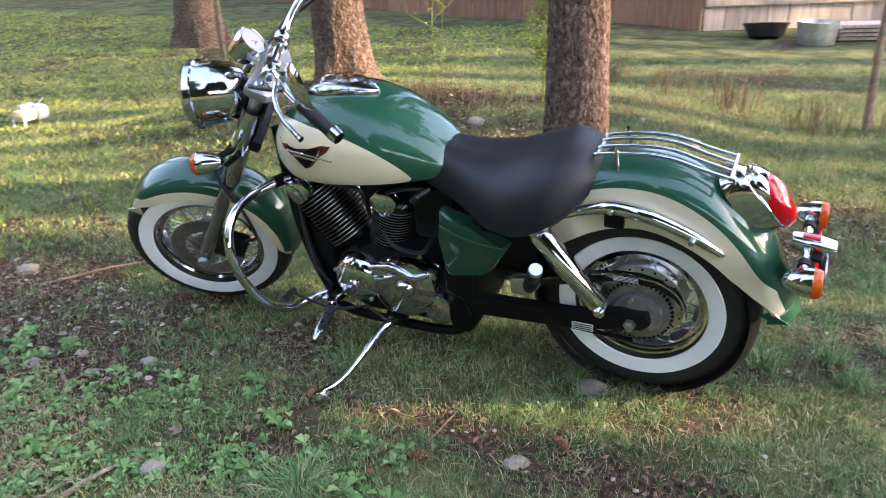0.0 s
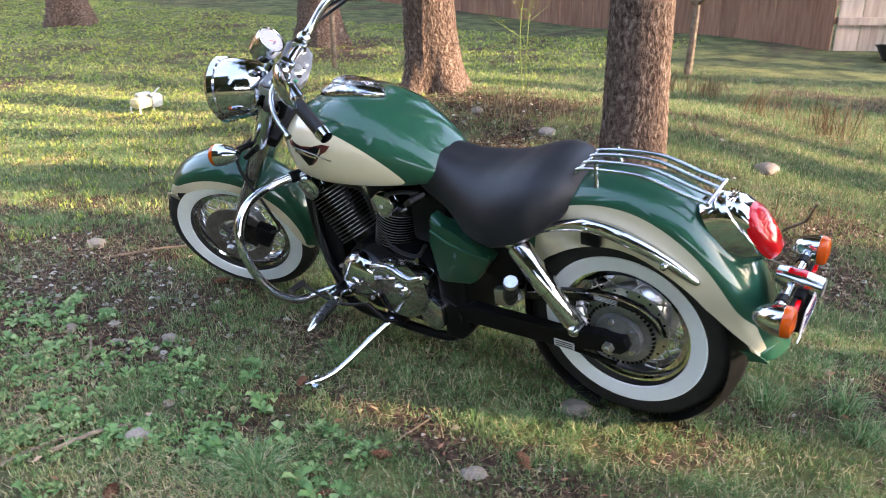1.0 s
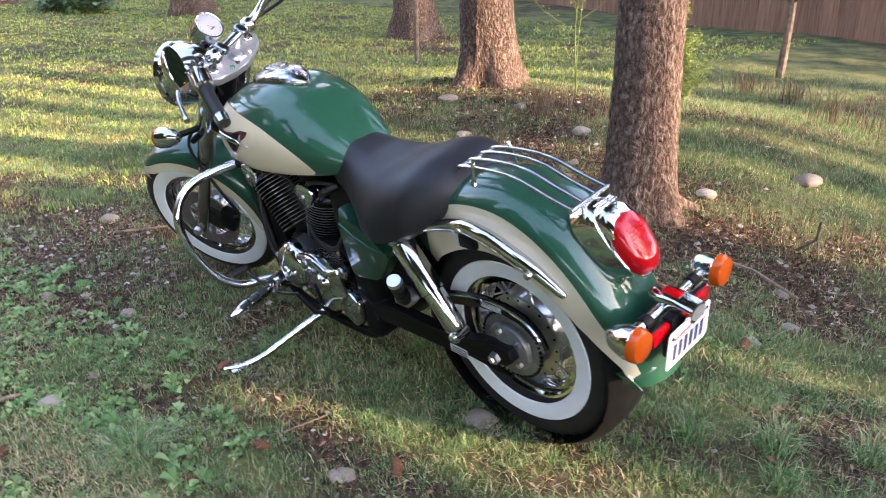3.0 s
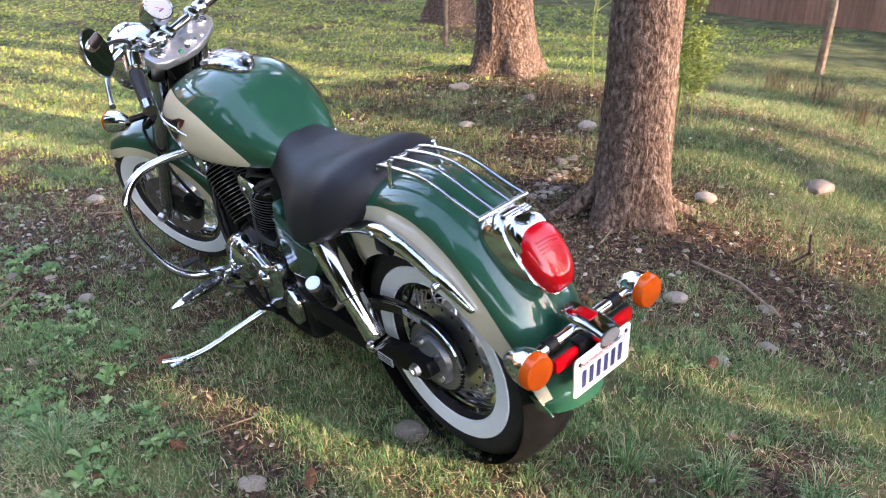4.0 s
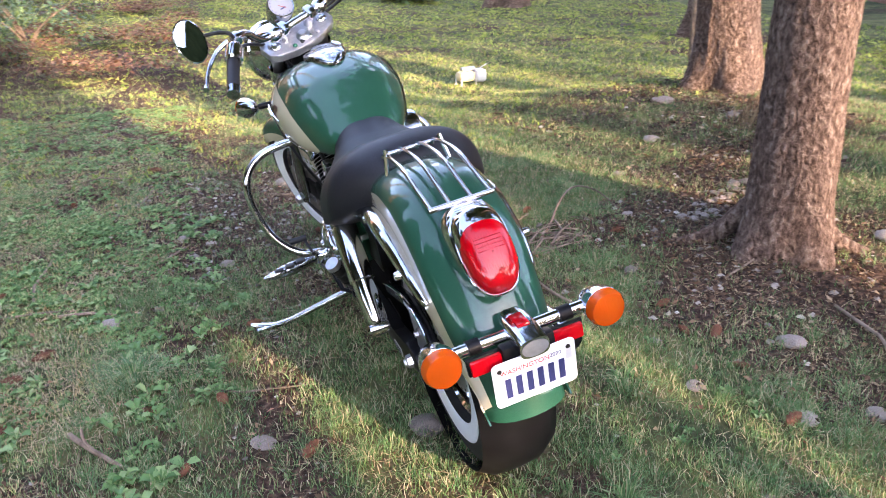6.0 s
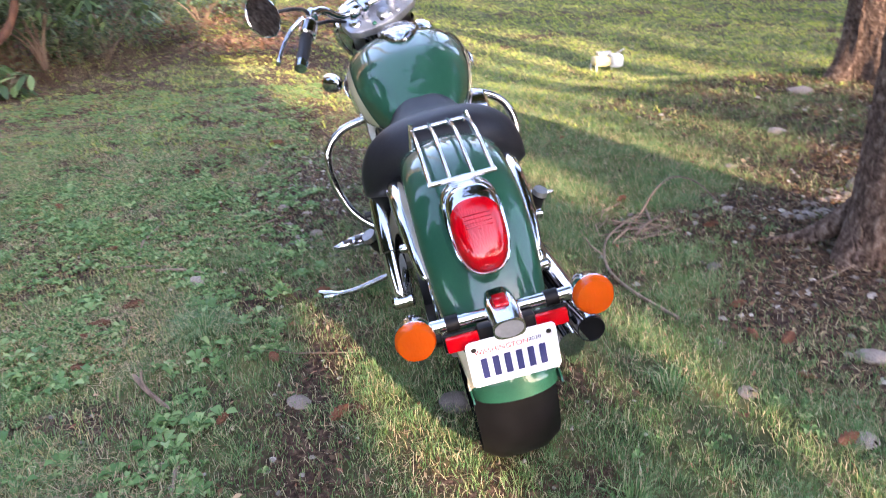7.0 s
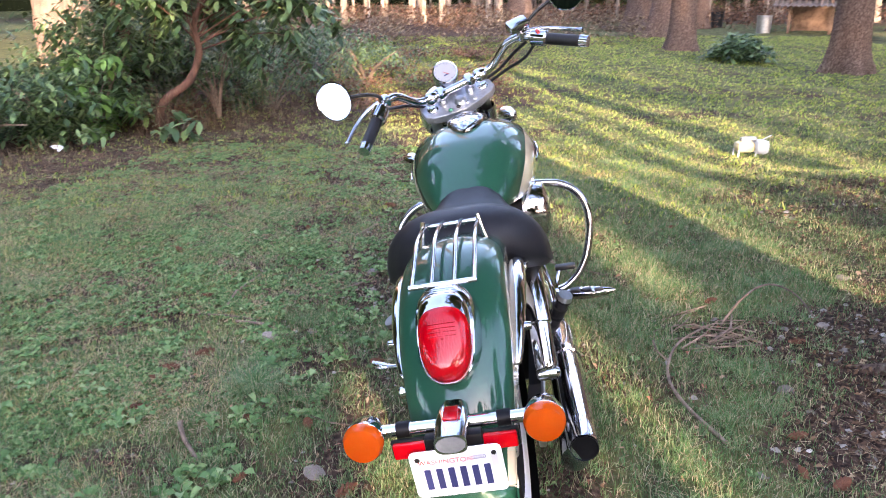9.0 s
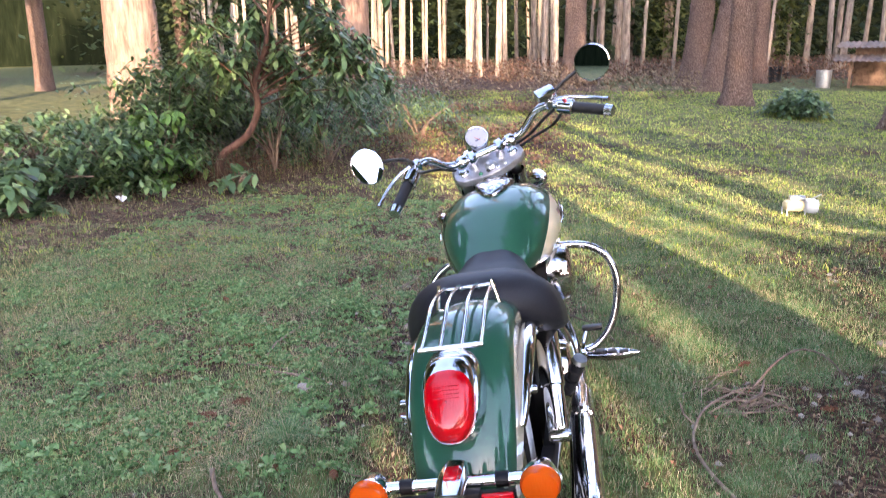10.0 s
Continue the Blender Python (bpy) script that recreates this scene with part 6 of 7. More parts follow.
xs = [0.60 + 0.645 * i / 44 for i in range(45)]
tg = bmesh.new()
rows = []
for x in xs:
    rows.append([tank_point(x, 1, -1 + 2 * i / 24) for i in range(25)] + [tank_point(x, -1, 1 - 2 * i / 24) for i in range(1, 25)])
ring_faces(tg, rows, True, True)
tank = bp("fuel_tank", tg, M_GREEN, None, "teardrop green fuel tank with cream sides", True)
C_HI = [(0.732, 0.768), (0.745, 0.79), (0.80, 0.84), (0.87, 0.881), (0.95, 0.911), (1.05, 0.934), (1.14, 0.945), (1.20, 0.938), (1.235, 0.90)]
C_LO = [(0.732, 0.762), (0.745, 0.753), (0.80, 0.745), (1.02, 0.733), (1.14, 0.745), (1.20, 0.775), (1.235, 0.84)]
for s in (1, -1):
    cb = bmesh.new()
    rows = []
    for i in range(57):
        x = 0.732 + (1.235 - 0.732) * i / 56
        lo, hi = tank_at(x, s, lerp(x, C_LO)), tank_at(x, s, lerp(x, C_HI))
        row = []
        for j in range(17):
            p = tank_point(x, s, lo + (hi - lo) * j / 16)
            row.append(p + Vector((0.0, p.y, (p.z - 0.85) * 1.2)).normalized() * 0.0035)
        rows.append(row)
    ring_faces(cb, rows, False)
    bp("tank_panel", cb, M_CREAM, tank, "cream painted tank side")
    ol = [(0.088, 0.030), (0.05, 0.014), (0.02, 0.008), (-0.02, 0.012), (-0.055, 0.022), (-0.082, 0.020), (-0.070, 0.004), (-0.05, -0.008), (-0.03, -0.030), (-0.012, -0.046), (0.005, -0.050), (0.020, -0.034), (0.035, -0.014), (0.065, 0.006)]
    ol = [(x * 1.25, z * 1.2) for x, z in ol]
    for name, part_of, m, lift, lab in (("tank_emblem", ol, M_EMBLEM, 0.006, "dark red wing emblem"), ("emblem_centre", [(x * 0.62, z * 0.9 - 0.006) for x, z in ol], M_BLACK, 0.0085, "")):
        em = bmesh.new()
        vs = []
        for dx, dz in part_of:
            x, z = 1.075 + dx, 0.858 + dz
            vs.append(em.verts.new(tank_point(x, s, tank_at(x, s, z)) + Vector((0, s * lift, 0.001))))
        em.faces.new(vs)
        bmesh.ops.triangulate(em, faces=em.faces[:])
        if name == "tank_emblem":
            emb = bp(name, em, m, tank, lab, False)
        else:
            bp(name, em, m, emb, lab, False)
    for k, (x0, x1, dz, r) in enumerate(((1.135, 1.02, 0.004, 0.0035), (1.12, 1.03, -0.006, 0.0055), (1.03, 0.97, -0.012, 0.003))):
        pts = []
        for q in range(7):
            x = x0 + (x1 - x0) * q / 6
            pts.append(tank_point(x, s, tank_at(x, s, 0.858 + dz - 0.0022 * q)) + Vector((0, s * 0.011, 0)))
        bp("emblem_bar", tube(pts, r, 6), M_CHROME, emb, "plain chrome bar in place of script")
# chrome filler console
co = bmesh.new()
rows = []
C_W = [(0.895, 0.006), (0.915, 0.030), (0.96, 0.055), (1.03, 0.072), (1.08, 0.077), (1.125, 0.064), (1.16, 0.034), (1.168, 0.02)]
for i in range(29):
    x = 0.895 + 0.273 * i / 28
    w, zt = lerp(x, C_W), lerp(x, T_TOP)
    h = 0.024 * math.sin(math.pi * min(max((x - 0.885) / 0.293, 0.05), 0.95)) ** 0.5 + 0.004
    rows.append([Vector((x, w * math.cos(math.pi * j / 16), zt - 0.55 * w * w * math.cos(math.pi * j / 16) ** 2 + 0.001 + h * math.sin(math.pi * j / 16) ** 0.5)) for j in range(17)])
ring_faces(co, rows, True, True)
# the engraving's dark and bright reflections are put in as noise in the colour
M_CONSOLE = varied("engraved_chrome", [(0.32, (0.10, 0.10, 0.11)), (0.46, (0.42, 0.43, 0.46)), (0.6, (0.72, 0.73, 0.76))], 55.0, 0.14, 3, 0.45, 0.003, metal=1.0)
cons = bp("filler_console", co, M_CONSOLE, tank, "pointed chrome filler console with worked relief")
cz = lerp(1.065, T_TOP)
cap = bp("filler_cap", lathe([(0.046, 0.010), (0.047, 0.024), (0.043, 0.0275), (0.040, 0.024), (0.036, 0.0235), (0.034, 0.0285), (0.018, 0.031), (0.0, 0.0315)], pose(1.065, 0, cz + 0.001, 0, 1, 0), 40), M_CONSOLE, cons, "round chrome filler cap")
bp("cap_ring", lathe([(0.0435, 0.027), (0.0435, 0.0295), (0.0405, 0.0295), (0.0405, 0.027)], pose(1.065, 0, cz + 0.001, 0, 1, 0), 40), M_CHROME, cap)
bp("console_screw", lathe([(0.006, 0.016), (0.006, 0.021), (0.0, 0.0225)], pose(0.95, 0, lerp(0.95, T_TOP) + 0.004, 0, -14, 0), 12), M_CHROME, cons)

# seat
S_TOP = [(0.13, 0.825), (0.15, 0.852), (0.19, 0.878), (0.245, 0.890), (0.31, 0.878), (0.391, 0.848), (0.47, 0.832), (0.55, 0.832), (0.62, 0.843), (0.67, 0.85), (0.71, 0.846), (0.74, 0.828), (0.755, 0.805), (0.76, 0.79)]
S_W = [(0.13, 0.085), (0.15, 0.125), (0.20, 0.19), (0.27, 0.235), (0.36, 0.242), (0.45, 0.215), (0.54, 0.168), (0.62, 0.13), (0.70, 0.108), (0.745, 0.085), (0.76, 0.045)]
S_LOW = [(0.13, 0.805), (0.16, 0.775), (0.22, 0.72), (0.30, 0.675), (0.38, 0.655), (0.46, 0.655), (0.56, 0.69), (0.66, 0.72), (0.72, 0.745), (0.76, 0.77)]
sb = bmesh.new()
rows = []
for i in range(49):
    x = 0.13 + 0.63 * i / 48
    w, zt, zl = lerp(x, S_W), lerp(x, S_TOP), lerp(x, S_LOW)
    row = []
    for j in range(33):
        a = math.pi * j / 32
        c, s = math.cos(a), math.sin(a)
        row.append(Vector((x, w * (abs(c) ** 0.85) * (1 if c >= 0 else -1), zl + (zt - zl) * s ** 0.80 - 0.012 * (1 - abs(c)) ** 2 * lerp(x, [(0.2, 0), (0.36, 1), (0.6, 1), (0.7, 0)]))))
    row += [Vector((x, -w * 0.93, zl - 0.014)), Vector((x, -w * 0.78, zl - 0.022)), Vector((x, 0, zl - 0.022)), Vector((x, w * 0.78, zl - 0.022)), Vector((x, w * 0.93, zl - 0.014))]
    rows.append(row)
ring_faces(sb, rows, True, True)
seat = bp("seat", sb, M_SEAT, None, "wide black vinyl solo saddle")
# luggage rack on the rear fender
rk = bp("luggage_rack", tube([(-0.228, -0.078, 0.838), (-0.228, 0.078, 0.838)], 0.0065, 10), M_CHROME, None, "chrome tubular luggage rack")
for y in (0.072, 0.026, -0.026, -0.072):
    o = -0.008 if abs(y) > 0.05 else -0.004
    bp("rack_bar", tube([(0.155, y * 0.95, 0.860), (0.145, y * 0.95, 0.878 + o * 0.5), (0.06, y, 0.893 + o), (-0.05, y, 0.893 + o), (-0.15, y, 0.862 + o * 0.6), (-0.226, y, 0.838)], 0.0058, 10, steps=4), M_CHROME, rk)
bp("rack_bar", tube([(0.15, -0.07, 0.868), (0.15, 0.07, 0.868)], 0.006, 10), M_CHROME, rk)
for y in (0.072, -0.072):
    bp("rack_foot", tube([(0.09, y, 0.9), (0.085, y * 1.12, 0.855), (0.08, y * 1.22, 0.82)], 0.006, 8), M_CHROME, rk)

# tail light
tl = bmesh.new()
N, B = Vector((-0.80, 0, 0.60)), Vector((-0.60, 0, -0.80))     # outward, and down along the fender
T0 = Vector((-0.312, 0, 0.729))


def tail(u, y, h):
    return T0 + B * u + N * h + Vector((0, y, 0))


def egg(u0, u1, w, n=44, sq=2.6):
    pts = []
    for k in range(n):
        a = 2 * math.pi * k / n
        c, s = math.cos(a), math.sin(a)
        taper = 1.0 - 0.10 * s
        pts.append(((u0 + u1) / 2 + (u1 - u0) / 2 * abs(s) ** (2 / sq) * (1 if s > 0 else -1), w * taper * abs(c) ** (2 / sq) * (1 if c > 0 else -1)))
    return pts


rows = [[tail(u * 1.05 - 0.012, y * 1.12, -0.045) for u, y in egg(-0.122, 0.087, 0.0635)], [tail(u * 1.03 - 0.010, y * 1.08, 0.0) for u, y in egg(-0.122, 0.087, 0.0635)], [tail(u, y * 1.02, 0.028 - 0.10 * max(-u - 0.03, 0)) for u, y in egg(-0.118, 0.084, 0.062)], [tail(u, y * 0.97, 0.030 - 0.10 * max(-u - 0.03, 0)) for u, y in egg(-0.114, 0.082, 0.060)]]
ring_faces(tl, rows, True, False)
tb = bp("tail_light", tl, M_CHROME, None, "large red tail light in a chrome housing")
DOME = ((1.0, 0.024), (0.985, 0.040), (0.93, 0.056), (0.80, 0.066), (0.55, 0.071), (0.25, 0.073), (0.02, 0.0735))
shell = bmesh.new()
ring_faces(shell, [[tail(-0.017 + (u + 0.017) * s_, y * s_ * 0.97, h - 0.006 - 0.10 * max(-(u * s_) - 0.03, 0)) for u, y in egg(-0.116, 0.082, 0.0605)] for s_, h in DOME], True, False)
bp("hood", shell, M_CHROME, tb, "chrome hood above the lens")
ln = bmesh.new()
ring_faces(ln, [[tail(0.004 + (u - 0.004) * s_, y * s_, h + 0.002 - 0.06 * max(-(u * s_) - 0.03, 0)) for u, y in egg(-0.082, 0.090, 0.0575, 44, 2.6)] for s_, h in DOME], True, False)
lens = bp("lens", ln, M_RED, tb, "ribbed red plastic lens")
for k in range(4):
    bp("rib", tube([tail(-0.03 + 0.009 * k, y, 0.0742 - 0.06 * max(0.01 - 0.011 * k, 0) - 0.9 * y * y) for y in (-0.03, -0.015, 0.0, 0.015, 0.03)], 0.0018, 6), M_RED, lens)
for k in range(3):
    bp("hood_rib", tube([tail(-0.118 + 0.006 * k, y, 0.034 + 0.006 * k - 5.0 * y * y) for y in (-0.035, -0.018, 0.0, 0.018, 0.035)], 0.0022, 6), M_CHROME, tb)
rm = bmesh.new()
ring = [tail(u, y, 0.031 - 0.06 * max(-u - 0.03, 0)) for u, y in egg(-0.086, 0.090, 0.0590)]
tube(ring + [ring[0]], 0.0035, 8, rm)
bp("bezel", rm, M_CHROME, tb)

# rear light bar, signals, plate
lb = bp("light_bar", tube([(-0.445, -0.20, 0.613), (-0.445, 0.20, 0.613)], 0.0145, 14), M_CHROME, None, "chrome rear light bar")
for s in (1, -1):
    bp("bar_joint", lathe([(0.0, -0.014), (0.0175, -0.014), (0.0175, 0.014), (0, 0.014)], axle(-0.445, s * 0.105, 0.613), 16), M_BLACK, lb)
    F = Matrix.Translation((-0.462, s * 0.186, 0.612)) @ Matrix.Rotation(radians(-90), 4, "Y")
    sg = bp("turn_signal", lathe([(0.0, -0.068), (0.014, -0.064), (0.03, -0.044), (0.040, -0.014), (0.0425, 0.008), (0.040, 0.010)], F, 36), M_CHROME, None, "chrome bullet rear turn signal")
    bp("lens", lathe([(0.042, 0.008), (0.042, 0.022), (0.037, 0.031), (0.02, 0.035), (0.0, 0.036)], F, 36), M_AMBER, sg, "round amber lens")
    bp("reflector", block((-0.476, s * 0.092, 0.582), (0.014, 0.072, 0.034), 0.004), M_RED, lb, "red rectangular reflector")
    bp("reflector_back", block((-0.466, s * 0.092, 0.582), (0.012, 0.082, 0.042), 0.004), M_BLACK, lb)
lamp = bmesh.new()
rows = []
for x, w, h, z in ((-0.405, 0.026, 0.018, 0.628), (-0.43, 0.032, 0.022, 0.624), (-0.475, 0.034, 0.024, 0.619), (-0.522, 0.033, 0.021, 0.611)):
    rows.append([(x, w * abs(math.cos(a)) ** 0.6 * (1 if math.cos(a) > 0 else -1), z + h * abs(math.sin(a)) ** 0.6 * (1 if math.sin(a) > 0 else -1)) for a in [2 * math.pi * k / 28 for k in range(28)]])
ring_faces(lamp, rows, True, True)
pl2 = bp("plate_lamp", lamp, M_CHROME, None, "chrome number plate lamp")
bp("lamp_end", lathe([(0.0, 0.0), (1.0, 0.0)], Matrix.Translation((-0.5235, 0, 0.611)) @ Matrix.Rotation(radians(-90), 4, "Y") @ Matrix.Diagonal((0.018, 0.030, 1, 1)), 24), M_SILVER, pl2, "grey oval end")
bp("lamp_window", block((-0.455, 0, 0.6435), (0.05, 0.030, 0.006), 0.003), M_RED, pl2, "small red window")
PM = Matrix.Translation((-0.497, 0, 0.534)) @ Matrix.Rotation(radians(-6), 4, "Y")


def plate_blank():
    bm = bmesh.new()
    out = []
    for cy, cz, a0 in ((0.082, 0.045, 0), (-0.082, 0.045, 90), (-0.082, -0.045, 180), (0.082, -0.045, 270)):
        out += [(cy + 0.012 * math.cos(radians(a0 + q * 18)), cz + 0.012 * math.sin(radians(a0 + q * 18))) for q in range(6)]
    ring_faces(bm, [[PM @ Vector((x, y, z)) for y, z in out] for x in (-0.0015, 0.0015)])
    return bm


np_ = bp("number_plate", plate_blank(), M_PLATE, None, "white motorcycle number plate with blue characters", False)
for k in range(6):
    bp("plate_bar", block((-0.0025, 0.0625 - k * 0.0245, -0.012), (0.001, 0.0135, 0.050), 0, PM), M_INK, np_, "dark blue plain bar", False)
bp("plate_tag", block((-0.0025, -0.078, 0.022), (0.001, 0.014, 0.03), 0, PM), M_STICKER, np_, "", False)
bp("plate_bracket", block((-0.475, 0, 0.55), (0.03, 0.12, 0.12), 0.006), M_BLACK, lb)


def lettering(text, size, m, mat, parent, label):
    cu = bpy.data.curves.new("lettering", "FONT")
    cu.body, cu.size, cu.align_x, cu.align_y, cu.extrude = text, size, "CENTER", "CENTER", 0.0004
    cu.materials.append(mat)
    ob = new("lettering", cu)
    ob.parent = parent
    ob.matrix_local = m
    ob["label"] = label
    return ob


face = Matrix(((0, 0, -1, 0), (-1, 0, 0, 0), (0, 1, 0, 0), (0, 0, 0, 1)))
lettering("WASHINGTON", 0.0165, KM @ PM @ Matrix.Translation((-0.0028, 0.022, 0.030)) @ face, M_REDINK, np_, "red state name")
lettering("2020", 0.0135, KM @ PM @ Matrix.Translation((-0.0028, -0.048, 0.032)) @ face, M_INK, np_, "black year")
for y in (0.078, -0.078):
    bp("plate_bolt", lathe([(0.0, 0.004), (0.005, 0.003), (0.006, 0.001)], PM @ Matrix.Translation((0, y, 0.038)) @ Matrix.Rotation(radians(-90), 4, "Y"), 12), M_DARKMETAL, np_)

# fender struts
for s in (1, -1):
    st = bp("fender_strut", tube([(0.285, s * 0.185, 0.69), (0.25, s * 0.175, 0.705), (0.18, s * 0.155, 0.722), (0.09, s * 0.15, 0.745), (0.0, s * 0.15, 0.738), (-0.08, s * 0.147, 0.712), (-0.16, s * 0.142, 0.675), (-0.225, s * 0.134, 0.632), (-0.235, s * 0.132, 0.622)], [0.016, 0.015, 0.014, 0.022, 0.023, 0.021, 0.018, 0.012, 0.006], 14, steps=5), M_CHROME, None, "polished chrome fender strut")
    for x, z in ((0.08, 0.742), (-0.15, 0.676)):
        bp("bolt", lathe([(0.0, 0.026), (0.009, 0.024), (0.011, 0.018), (0.011, 0.0)], Matrix.Translation((x, s * 0.15, z)) @ (AX if s > 0 else AX.inverted()), 10), M_CHROME, st)
    bp("strut_clip", block((0.075, s * 0.143, 0.70), (0.06, 0.02, 0.045), 0.005), M_BLACK, st)
    # shock absorber
    top, bot = Vector((0.30, s * (0.200 if s > 0 else 0.172), 0.672)), Vector((0.098, s * (0.206 if s > 0 else 0.182), 0.418))
    d = (bot - top).normalized()
    sm = Matrix.Translation(top) @ d.to_track_quat("Z", "Y").to_matrix().to_4x4()
    L = (bot - top).length
    sh = bp("shock_absorber", lathe([(0.0, 0.012), (0.03, 0.014), (0.036, 0.022), (0.036, L * 0.56), (0.033, L * 0.565), (0.031, L * 0.57), (0.031, L * 0.93), (0.026, L * 0.965), (0.0, L * 0.97)], sm, 28), M_CHROME, None, "chrome covered rear shock absorber")
    for p in (top, bot):
        bp("shock_eye", lathe([(0.0, -0.03), (0.012, -0.03), (0.019, -0.024), (0.019, 0.026), (0.012, 0.034), (0, 0.036)], Matrix.Translation(p) @ (AX if s > 0 else AX.inverted()), 18), M_CHROME, sh)
    # swingarm
    bp("swingarm", plate_shape([(0.60, 0.30), (0.52, 0.335), (0.2, 0.335), (0.05, 0.375), (-0.03, 0.375), (-0.045, 0.34), (-0.02, 0.315), (0.2, 0.275), (0.55, 0.255)], s * 0.118, s * 0.155, None, 0.006), M_BLACK, None, "black swingarm")
    bp("axle_nut", lathe([(0.0, 0.178), (0.009, 0.177), (0.011, 0.172), (0.018, 0.169), (0.02, 0.155), (0.0, 0.15)], (axle(RX + 0.012, 0, RZ - 0.012) if s > 0 else axle(RX + 0.012, 0, RZ - 0.012) @ Matrix.Rotation(math.pi, 4, "X")), 6), M_STEEL, None)
# chain guard
bp("chain_guard", plate_shape([(0.32, 0.435), (0.20, 0.47), (0.08, 0.498), (0.0, 0.50), (-0.07, 0.485), (-0.12, 0.45), (-0.145, 0.40), (-0.135, 0.40), (-0.11, 0.44), (-0.06, 0.468), (0.0, 0.478), (0.08, 0.472), (0.2, 0.435), (0.32, 0.40)], 0.10, 0.125, None, 0.004), M_GLOSSBLACK, None, "glossy black chain guard with a bright edge")
bp("guard_edge", tube([(0.31, 0.127, 0.435), (0.20, 0.127, 0.470), (0.08, 0.127, 0.498), (0.0, 0.127, 0.50), (-0.07, 0.127, 0.485), (-0.12, 0.127, 0.45), (-0.142, 0.127, 0.40)], 0.004, 8, steps=3), M_CHROME, None)
sk = bmesh.new()
for k in range(4):
    block((0.04, 0.1265, 0.476 + k * 0.005), (0.075, 0.001, 0.002), 0, None, sk)
bp("sticker_bars", sk, M_STICKER, None, "", False)
sk = bp("sticker", block((0.17, 0.1565, 0.292), (0.07, 0.0015, 0.028), 0), M_STICKER, None, "grey caution sticker", False)
sb2 = bmesh.new()
for k in range(3):
    block((0.17, 0.1575, 0.284 + k * 0.008), (0.06, 0.001, 0.0035), 0, None, sb2)
bp("sticker_bars", sb2, M_BLACK, sk, "", False)
bp("lower_chain", tube([(0.62, 0.093, 0.26), (0.3, 0.093, 0.235), (0.02, 0.093, 0.222)], 0.0085, 6), M_BLACK, None, "black drive chain")

# frame
for s in (1, -1):
    bp("frame_tube", tube([(1.33, s * 0.03, 0.84), (1.305, s * 0.06, 0.66), (1.255, s * 0.10, 0.42), (1.17, s * 0.115, 0.20), (1.10, s * 0.12, 0.135), (0.92, s * 0.12, 0.122), (0.70, s * 0.12, 0.125), (0.62, s * 0.12, 0.16), (0.585, s * 0.12, 0.26), (0.58, s * 0.12, 0.42), (0.50, s * 0.11, 0.60), (0.30, s * 0.10, 0.66)], 0.019, 12, steps=5), M_BLACK, None, "black frame tube")
    bp("seat_rail", tube([(0.66, s * 0.06, 0.72), (0.45, s * 0.12, 0.655), (0.30, s * 0.155, 0.68), (0.22, s * 0.13, 0.72)], 0.019, 10, steps=4), M_BLACK, None, "black frame rail")
bp("steering_head", tube([CW + kd * 0.64, CW + kd * 0.86], 0.042, 18), M_BLACK, None)
bp("backbone", tube([(1.30, 0, 0.85), (1.0, 0, 0.79), (0.65, 0, 0.70)], 0.035, 12), M_BLACK, None)
bp("inner_fender", lathe([(0.335, -0.10), (0.36, -0.06), (0.365, 0), (0.36, 0.06), (0.335, 0.10)], axle(RX, 0, RZ), 48), M_BLACK, None, "black inner mudguard")

# engine
en = bp("crankcase", plate_shape([(1.10, 0.21), (1.12, 0.36), (1.03, 0.45), (0.93, 0.44), (0.85, 0.47), (0.70, 0.44), (0.63, 0.36), (0.62, 0.22), (0.70, 0.16), (1.02, 0.155)], -0.145, 0.13, None, 0.03), M_BLACK, None, "black engine crankcase")


def cylinder(base, tip, name, cap, half=0.094, depth=0.142):
    base, tip = Vector(base), Vector(tip)
    d = (tip - base).normalized()
    m = Matrix.Translation(base) @ d.to_track_quat("Z", "Y").to_matrix().to_4x4()
    L = (tip - base).length
    core = bp(name, lathe([(0.07, -0.03), (0.072, L)], m, 28, None, True), M_BLACK, en, "finned black cylinder")
    n = 15
    oval = m @ Matrix.Diagonal((depth / half * 0.92, 1.0, 1.0, 1.0))
    for k in range(n):
        z = L * (0.06 + 0.94 * k / (n - 1))
        g = half * (1.0 - 0.08 * (1 - k / n))
        bp("fin", lathe([(0.06, z - 0.002), (g - 0.004, z - 0.0022), (g, z - 0.0012), (g, z + 0.0012), (g - 0.004, z + 0.0022), (0.06, z + 0.002)], oval, 40), M_GLOSSBLACK if k else M_BLACK, core)
        bp("fin_edge", lathe([(g - 0.0005, z - 0.0012), (g + 0.0012, z - 0.0008), (g + 0.0012, z + 0.0008), (g - 0.0005, z + 0.0012)], oval, 40), M_FIN, core, "bare metal fin edge")
    bp("head", lathe([(0.07, L), (half * 0.98, L + 0.004), (half * 0.96, L + 0.022), (half * 0.80, L + 0.04), (0.03, L + 0.05), (0.0, L + 0.05)], oval, 40), M_GLOSSBLACK, core, "black cylinder head")
    for s in (1, -1):
        ridge = [(-0.056, 0.014), (-0.024, 0.046), (0.034, 0.042), (0.058, 0.010), (0.026, -0.040), (-0.006, -0.052), (-0.040, -0.026)]
        pane = plate_shape([(cap[0] + x * math.copysign(1.0, d.x), cap[1] + z) for x, z in ridge], s * 0.100, s * 0.140, None, 0.012)
        bp("head_cover", pane, M_CHROME, core, "faceted chrome head side cover")
        bp("cover_bolt", lathe([(0.0, 0.145), (0.006, 0.144), (0.008, 0.138)], Matrix.Translation((cap[0], 0, cap[1])) @ (AX if s > 0 else AX.inverted()), 8), M_STEEL, core)
    return core


